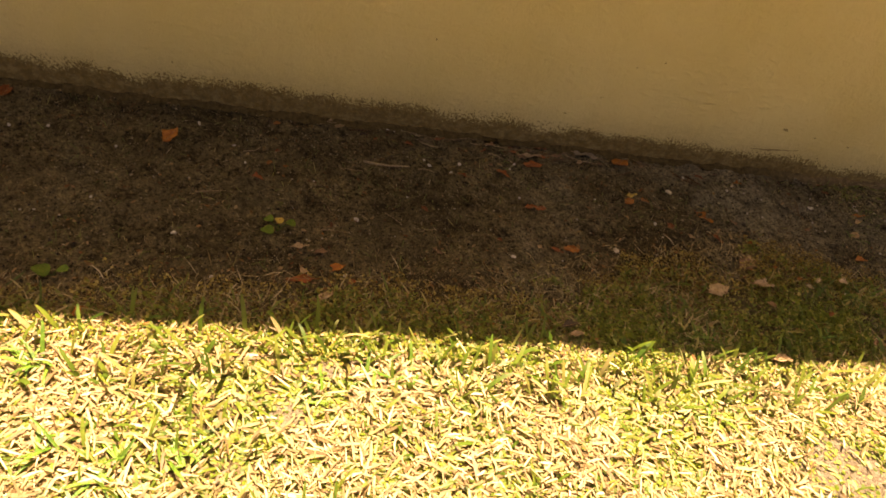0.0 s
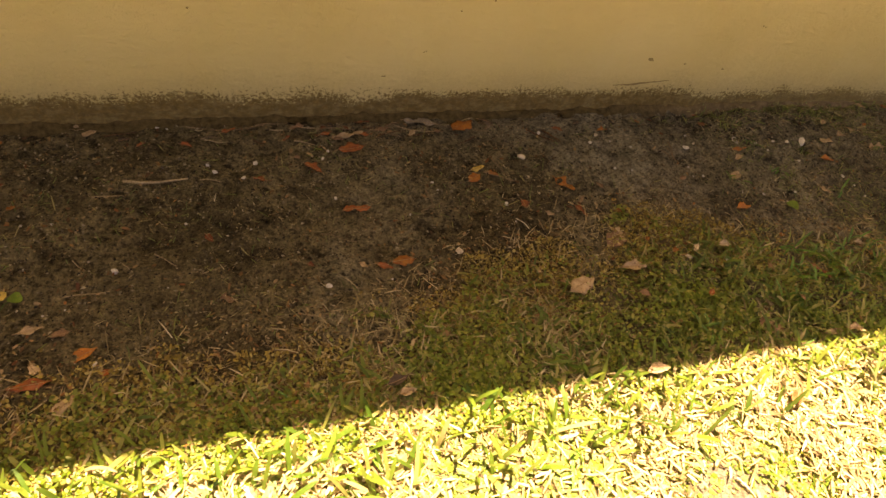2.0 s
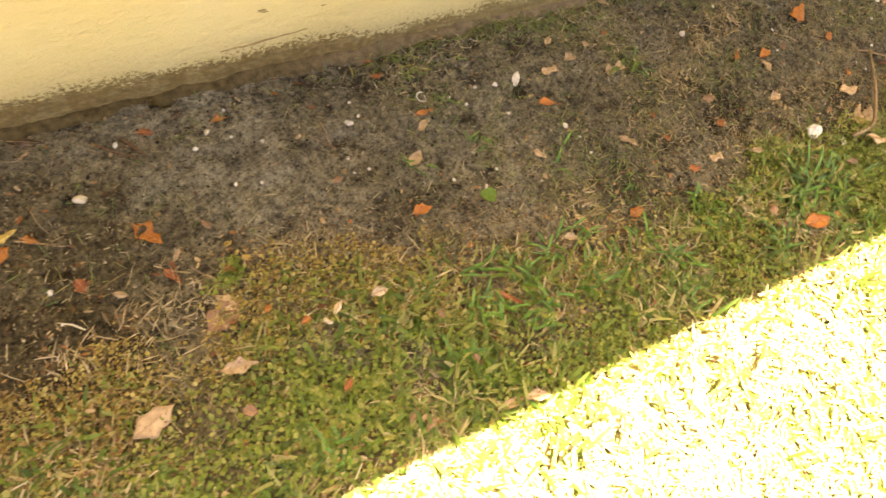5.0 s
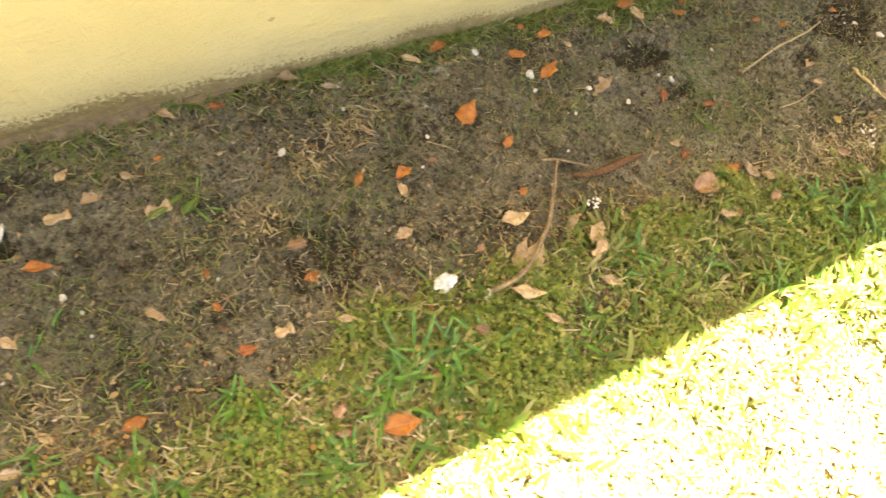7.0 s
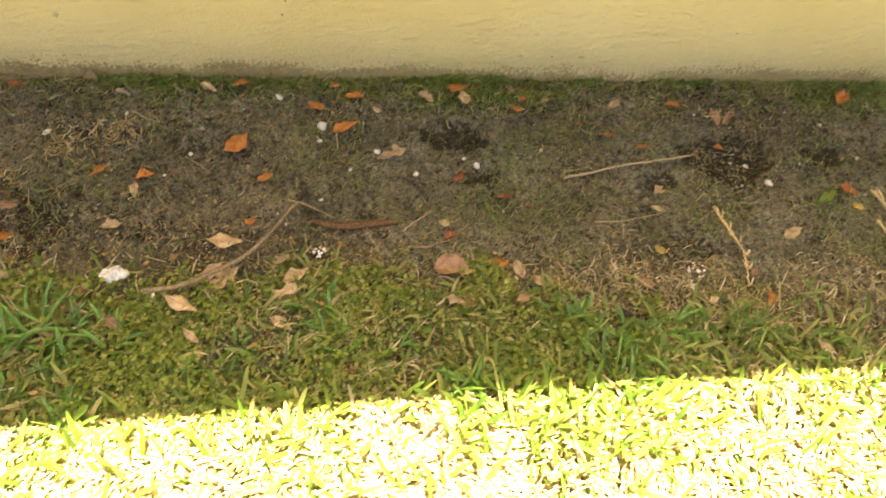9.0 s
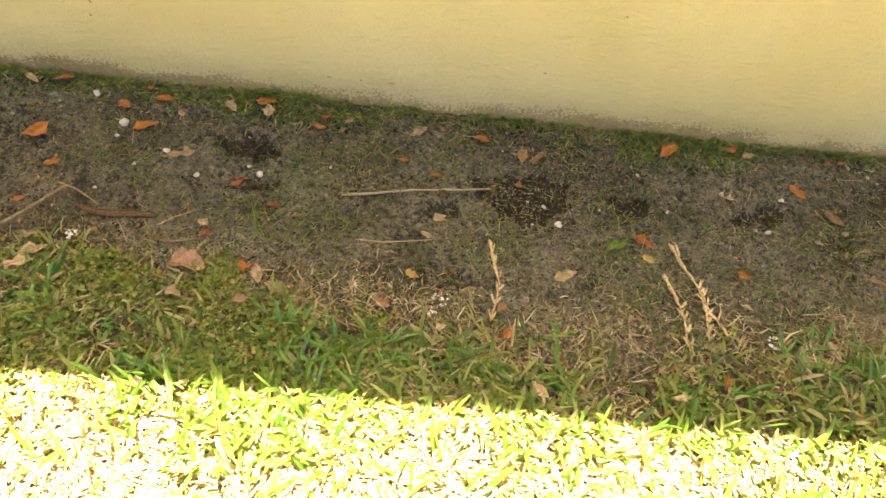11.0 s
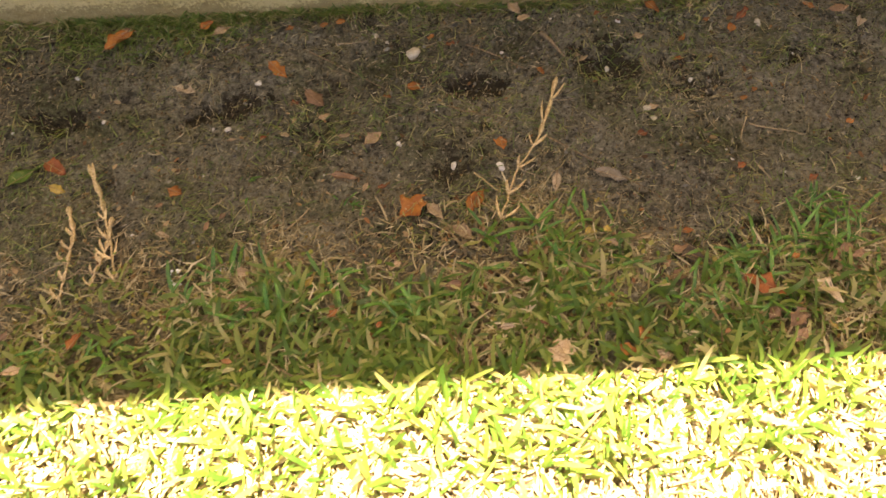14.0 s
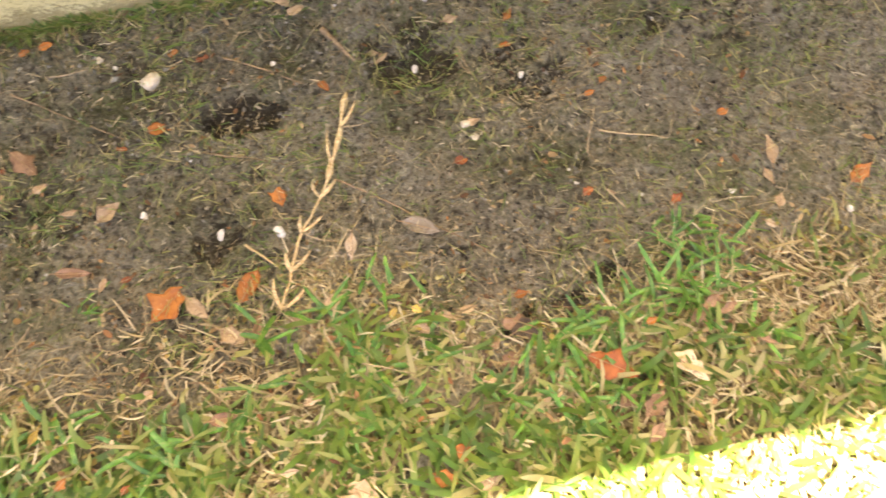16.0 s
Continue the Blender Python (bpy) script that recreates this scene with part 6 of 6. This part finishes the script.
twig([(-0.261, 1.889), (-0.209, 1.917)], 0.0041, PALE_TWIG, "thin pale straw stem lying on the soil")
seedling(-0.122, 1.554, [(-0.028, 0.026, 0.030, "green"), (0.002, 0.030, 0.026, "yellow"), (0.036, 0.014, 0.030, "green"), (-0.026, -0.024, 0.038, "green")], "low weed seedling with round green leaves on soil")
tuft(1.709, 1.128, 8, 0.070)
tuft(0.848, 1.170, 8, 0.070)
tuft(0.474, 1.211, 8, 0.060)
tuft(1.506, 1.223, 9, 0.070)
tuft(1.142, 1.221, 7, 0.060)
tuft(0.271, 1.049, 10, 0.080)
tuft(0.158, 1.045, 10, 0.080)
tuft(1.013, 0.968, 7, 0.070)
tuft(0.565, 1.103, 7, 0.070)


leaf(0.705, 1.189, 6, 0.042, 0.53, "tan", 0)
leaf(0.689, 1.217, 13, 0.052, 0.47, "dark", 0)
leaf(1.874, 1.170, -7, 0.062, 0.36, "tan", 0, 0.012)
leaf(2.934, 2.068, -30, 0.051, 0.53, "tan", 0)
leaf(0.681, 1.761, 12, 0.042, 0.53, "rust", 1)
stone(0.232, 2.093, 0.0070, 1.2, 51)
stone(0.749, 1.525, 0.0053, 1.2, 5)
twig([(1.747, 1.915), (1.774, 1.867)], 0.0041)
twig([(1.289, 2.017), (1.359, 1.960)], 0.0058, BARK, "thin red-brown twig lying on the soil")
leaf(0.585, 2.080, 24, 0.054, 0.32, "brown", 1)
leaf(0.672, 2.080, -17, 0.048, 0.32, "dark", 1)
leaf(0.767, 2.088, -9, 0.055, 0.26, "rust", 1)
leaf(0.830, 2.058, 19, 0.044, 0.42, "brown", 0)
leaf(1.169, 2.066, -18, 0.062, 0.32, "dark", 1)
leaf(0.388, 2.064, 17, 0.047, 0.32, "rust", 2)
leaf(0.278, 2.016, -27, 0.037, 0.42, "rust", 1)
leaf(1.060, 1.840, 32, 0.054, 0.63, "orange", 1)
leaf(1.119, 1.852, -37, 0.037, 0.53, "orange", 2)
leaf(1.078, 1.875, 18, 0.054, 0.32, "yellow", 1)
leaf(1.180, 1.727, -71, 0.041, 0.57, "rust", 1)
leaf(1.242, 1.683, -30, 0.029, 0.53, "tan", 0)
leaf(0.567, 1.950, -9, 0.022, 0.53, "brown", 1)
leaf(0.735, 1.561, -22, 0.046, 0.42, "rust", 1)
leaf(1.439, 1.770, -62, 0.031, 0.47, "brown", 0)
twig([(0.639, 2.092), (0.693, 2.065), (0.745, 2.049)], 0.0045)
twig([(0.768, 2.038), (0.855, 2.078), (0.910, 2.096)], 0.0045)
twig([(0.871, 2.075), (0.928, 2.044), (0.985, 2.034)], 0.0046, PALE_TWIG, "thin pale straw stem lying on the soil")
twig([(1.139, 2.089), (1.157, 2.058), (1.193, 2.045)], 0.0048)
twig([(1.131, 1.927), (1.146, 1.867), (1.172, 1.828)], 0.0037)
twig([(0.903, 1.815), (0.916, 1.741)], 0.0035)
twig([(0.593, 1.682), (0.680, 1.651)], 0.0031)
twig([(0.876, 1.740), (0.958, 1.766)], 0.0034)
twig([(0.503, 1.455), (0.588, 1.417)], 0.0028, PALE_TWIG, "thin pale straw stem lying on the soil")
twig([(0.299, 1.595), (0.356, 1.604)], 0.0028, PALE_TWIG, "thin pale straw stem lying on the soil")
twig([(1.106, 2.001), (1.041, 1.973)], 0.0038, BARK, "thin red-brown twig lying on the soil")


leaf(-0.489, 1.920, 70, 0.082, 0.66, "orange", 2)
leaf(-1.020, 2.070, 91, 0.072, 0.66, "rust", 1)
leaf(-0.546, 1.180, 49, 0.047, 0.47, "orange", 1)
stone(-0.956, 1.906, 0.0103, 1.2, 139)
stone(-0.847, 1.915, 0.0104, 1.2, 63)
stone(-0.418, 2.012, 0.0128, 1.2, 126)
stone(-0.294, 1.919, 0.0109, 1.2, 71)
stone(-0.646, 1.618, 0.0081, 1.2, 91)
stone(-0.399, 1.495, 0.0119, 1.2, 150)
stone(-0.274, 1.336, 0.0113, 1.2, 92)
stone(0.076, 1.381, 0.0106, 1.2, 73)
stone(-0.615, 1.603, 0.0054, 1.2, 121)
stone(-0.399, 1.732, 0.0072, 1.2, 148)
stone(-0.635, 1.849, 0.0074, 1.2, 94)
stone(-0.772, 1.550, 0.0065, 1.2, 152)
stone(-0.706, 1.540, 0.0065, 1.2, 38)
stone(-0.809, 1.552, 0.0065, 1.2, 119)
seedling(-0.650, 1.304, [(-0.019, -0.002, 0.042, "green"), (0.025, 0.011, 0.028, "green")], "low weed seedling with round green leaves on soil")
twig([(-0.374, 1.678), (-0.287, 1.693)], 0.0050, PALE_TWIG, "thin pale straw stem lying on the soil")
twig([(-0.088, 1.334), (0.008, 1.344)], 0.0054, BARK, "thin red-brown twig lying on the soil")
tuft(-0.588, 1.012, 12, 0.100)
tuft(-0.494, 0.821, 10, 0.100)
tuft(-0.245, 0.804, 10, 0.090)
tuft(-0.387, 0.774, 9, 0.090)
tuft(0.019, 0.971, 7, 0.070)


leaf(6.406, 2.036, -65, 0.038, 0.66, "brown", 2)
leaf(6.565, 2.027, 38, 0.042, 0.42, "pale", 1)
leaf(6.486, 1.966, 45, 0.043, 0.47, "rust", 4)
leaf(6.344, 1.924, 48, 0.028, 0.57, "orange", 2)
leaf(6.764, 1.942, 58, 0.044, 0.47, "pale", 1)
leaf(6.480, 1.776, 39, 0.020, 0.63, "orange", 2)
leaf(5.059, 2.014, 24, 0.035, 0.53, "brown", 1)
leaf(5.809, 1.946, 24, 0.022, 0.53, "rust", 4)
leaf(5.765, 1.959, 32, 0.017, 0.63, "orange", 4)
leaf(5.454, 1.810, -19, 0.021, 0.53, "rust", 4)
leaf(5.659, 1.805, -15, 0.018, 0.53, "orange", 4)
twig([(5.845, 1.940), (5.917, 1.903), (5.970, 1.869)], 0.0045)
twig([(5.548, 1.959), (5.617, 1.955)], 0.0036, PALE_TWIG, "thin pale straw stem lying on the soil")
twig([(5.886, 1.948), (5.899, 1.967)], 0.0036, PALE_TWIG, "thin pale straw stem lying on the soil")
twig([(5.752, 1.938), (5.803, 1.953)], 0.0027, PALE_TWIG, "thin pale straw stem lying on the soil")
twig([(6.248, 1.881), (6.259, 1.833)], 0.0035, PALE_TWIG, "thin pale straw stem lying on the soil")
stone(5.639, 1.973, 0.0114, 1.2, 104, CREAM_STONE)
stone(5.664, 1.951, 0.0076, 1.2, 130)


leaf(5.434, 1.722, -21, 0.025, 0.53, "tan", 0)
leaf(5.965, 1.481, 34, 0.043, 0.47, "tan", 0)
leaf(5.905, 1.461, -43, 0.035, 0.47, "tan", 1)
leaf(5.368, 1.394, -17, 0.034, 0.53, "tan", 1)
leaf(6.097, 1.408, -31, 0.030, 0.53, "tan", 1)
leaf(6.170, 1.430, 6, 0.033, 0.42, "tan", 0)
leaf(6.711, 1.553, -77, 0.033, 0.47, "tan", 0)
leaf(6.680, 1.469, -36, 0.027, 0.53, "pale", 2)
leaf(6.398, 1.191, -139, 0.038, 0.53, "brown", 1)
leaf(6.598, 1.287, -24, 0.026, 0.53, "brown", 2)
twig([(5.850, 1.531), (5.884, 1.491)], 0.0036, PALE_TWIG, "thin pale straw stem lying on the soil")
twig([(5.603, 1.407), (5.668, 1.369)], 0.0035, PALE_TWIG, "thin pale straw stem lying on the soil")
twig([(5.470, 1.452), (5.510, 1.411)], 0.0036, PALE_TWIG, "thin pale straw stem lying on the soil")
twig([(5.747, 1.398), (5.795, 1.346)], 0.0035, PALE_TWIG, "thin pale straw stem lying on the soil")
twig([(6.373, 1.495), (6.424, 1.463)], 0.0022, PALE_TWIG, "thin pale straw stem lying on the soil")
twig([(5.995, 1.375), (6.072, 1.344)], 0.0028, PALE_TWIG, "thin pale straw stem lying on the soil")
tuft(6.369, 1.372, 12, 0.090)
tuft(6.488, 1.388, 14, 0.090)
tuft(6.309, 1.292, 12, 0.100)
tuft(5.444, 1.355, 12, 0.090)
tuft(5.325, 1.388, 10, 0.080)
tuft(5.870, 1.448, 9, 0.080)
tuft(6.556, 1.438, 8, 0.060)
tuft(5.362, 1.600, 5, 0.040)
leaf(6.235, 1.395, 6, 0.033, 0.63, "brown", 4)
leaf(6.180, 1.312, -26, 0.024, 0.53, "tan", 4)
leaf(5.385, 1.312, -26, 0.034, 0.42, "brown", 4)
leaf(5.664, 1.392, 27, 0.027, 0.53, "tan", 4)
leaf(5.916, 1.334, 11, 0.024, 0.53, "tan", 4)
leaf(5.821, 1.296, -25, 0.024, 0.53, "tan", 4)
leaf(5.869, 1.242, -1, 0.030, 0.42, "pale", 1)
leaf(6.086, 1.188, -25, 0.046, 0.53, "orange", 1)
leaf(6.463, 1.206, -56, 0.019, 0.47, "yellow", 4)
leaf(6.558, 1.348, 24, 0.029, 0.53, "brown", 4)
tuft(6.394, 1.289, 10, 0.100)
tuft(6.312, 1.226, 10, 0.080)
tuft(6.547, 1.380, 10, 0.080)
tuft(6.603, 1.303, 9, 0.090)
tuft(6.026, 1.397, 8, 0.070)
tuft(6.075, 1.373, 8, 0.070)
tuft(6.284, 1.348, 8, 0.080)
tuft(6.087, 1.446, 6, 0.060)


tuft(2.872, 1.339, 14, 0.100)
tuft(2.929, 1.351, 14, 0.110)
tuft(2.999, 1.302, 12, 0.090)
tuft(3.077, 1.341, 10, 0.080)
tuft(2.721, 1.237, 10, 0.080)
tuft(3.816, 1.163, 12, 0.080)
tuft(4.100, 1.251, 10, 0.080)
tuft(4.217, 1.276, 12, 0.090)
tuft(3.340, 1.296, 8, 0.070)
tuft(3.684, 1.284, 8, 0.060)
tuft(2.642, 2.103, 6, 0.050)
tuft(3.185, 1.949, 4, 0.040)
tuft(2.647, 1.851, 4, 0.050)
tuft(2.720, 1.392, 7, 0.060)
tuft(2.854, 1.297, 10, 0.070)


leaf(6.859, 1.526, 32, 0.052, 0.52, "orange", 1)
leaf(6.723, 1.595, 82, 0.056, 0.36, "tan", 0)
leaf(6.716, 1.509, 60, 0.028, 0.6, "tan", 0)
leaf(5.968, 1.195, -30, 0.050, 0.7, "tan", 2)
leaf(6.250, 1.385, 24, 0.050, 0.5, "dark", 1)
leaf(6.325, 1.405, -14, 0.045, 0.5, "dark", 2)
leaf(6.200, 1.372, 50, 0.040, 0.5, "brown", 1)
stone(6.819, 1.470, 0.0105, 1.2, 40)
leaf(6.144, 1.174, 10, 0.032, 0.70, "tan", 3)
leaf(6.533, 1.360, 25, 0.038, 0.50, "brown", 4)
leaf(6.681, 2.040, -40, 0.050, 0.55, "orange", 1)
leaf(6.749, 2.013, 10, 0.046, 0.50, "tan", 1)
leaf(5.498, 1.367, 60, 0.034, 0.35, "yellow", 0)
leaf(5.193, 1.497, -20, 0.040, 0.30, "pale", 0)
tuft(6.540, 1.495, 9, 0.055)
tuft(5.577, 1.542, 5, 0.035)
tuft(6.504, 1.473, 7, 0.050)
twig([(2.836, 1.923), (2.780, 1.807)], 0.0042, TWIG, "thin grey-brown twig lying on the soil")
twig([(2.589, 1.621), (2.685, 1.634)], 0.0036, PALE_TWIG, "thin pale straw stem lying on the soil")
twig([(3.332, 1.788), (3.357, 1.762)], 0.0030, PALE_TWIG, "thin pale straw stem lying on the soil")
twig([(5.445, 1.496), (5.491, 1.545)], 0.0042, PALE_TWIG, "thin pale straw stem lying on the soil")
twig([(5.433, 1.487), (5.437, 1.542)], 0.0034, PALE_TWIG, "thin pale straw stem lying on the soil")
twig([(5.653, 1.468), (5.670, 1.516)], 0.0034, PALE_TWIG, "thin pale straw stem lying on the soil")
twig([(5.349, 1.468), (5.385, 1.417)], 0.0045, PALE_TWIG, "thin pale straw stem lying on the soil")
twig([(5.563, 1.420), (5.597, 1.398)], 0.0045, PALE_TWIG, "thin pale straw stem lying on the soil")
twig([(5.393, 1.493), (5.391, 1.523)], 0.0030, PALE_TWIG, "thin pale straw stem lying on the soil")
twig([(5.280, 1.552), (5.317, 1.584)], 0.0040, PALE_TWIG, "thin pale straw stem lying on the soil")
twig([(2.816, 1.736), (2.872, 1.772)], 0.0032, PALE_TWIG, "thin pale straw stem lying on the soil")
leaf(2.588, 1.853, 25, 0.119, 0.14, "green", 0)
tuft(1.977, 1.459, 12, 0.080)
tuft(2.048, 1.414, 12, 0.085)
tuft(2.143, 1.445, 10, 0.075)
tuft(2.165, 1.343, 12, 0.085)
tuft(2.283, 1.354, 11, 0.080)
tuft(2.380, 1.381, 10, 0.075)
tuft(2.425, 1.311, 11, 0.080)
tuft(1.904, 1.379, 10, 0.075)
tuft(2.037, 1.314, 12, 0.080)
tuft(2.602, 1.430, 12, 0.085)
tuft(2.652, 1.348, 11, 0.080)
tuft(2.246, 1.465, 8, 0.060)
tuft(2.728, 1.233, 10, 0.080)
tuft(2.404, 1.208, 9, 0.070)
tuft(4.093, 1.321, 12, 0.090)
tuft(4.188, 1.231, 12, 0.090)
tuft(4.247, 1.164, 10, 0.085)
tuft(3.542, 1.293, 9, 0.075)
tuft(3.929, 1.222, 10, 0.080)
tuft(4.095, 1.137, 10, 0.080)
# debris washed up against the wall's foot
for _ in range(16):
    a, b, long = pick.uniform(-0.1, 1.3), pick.uniform(2.015, 2.078), pick.uniform(0.03, 0.11)
    lean = pick.uniform(-0.45, 0.45)
    twig([(a, b), (a + long * 0.5, min(b + long * 0.5 * lean, 2.085)), (a + long, min(b + long * lean, 2.085))], pick.uniform(0.0025, 0.0048), pick.choice((TWIG, BARK, PALE_TWIG)), "thin dry twig caught at the foot of the wall")
for _ in range(16):
    leaf(pick.uniform(-0.2, 1.5), pick.uniform(2.01, 2.075), pick.uniform(-50, 50), pick.uniform(0.02, 0.05), pick.uniform(0.3, 0.55), pick.choice(("rust", "brown", "dark", "rust", "tan")), pick.choice((0, 1, 4)))
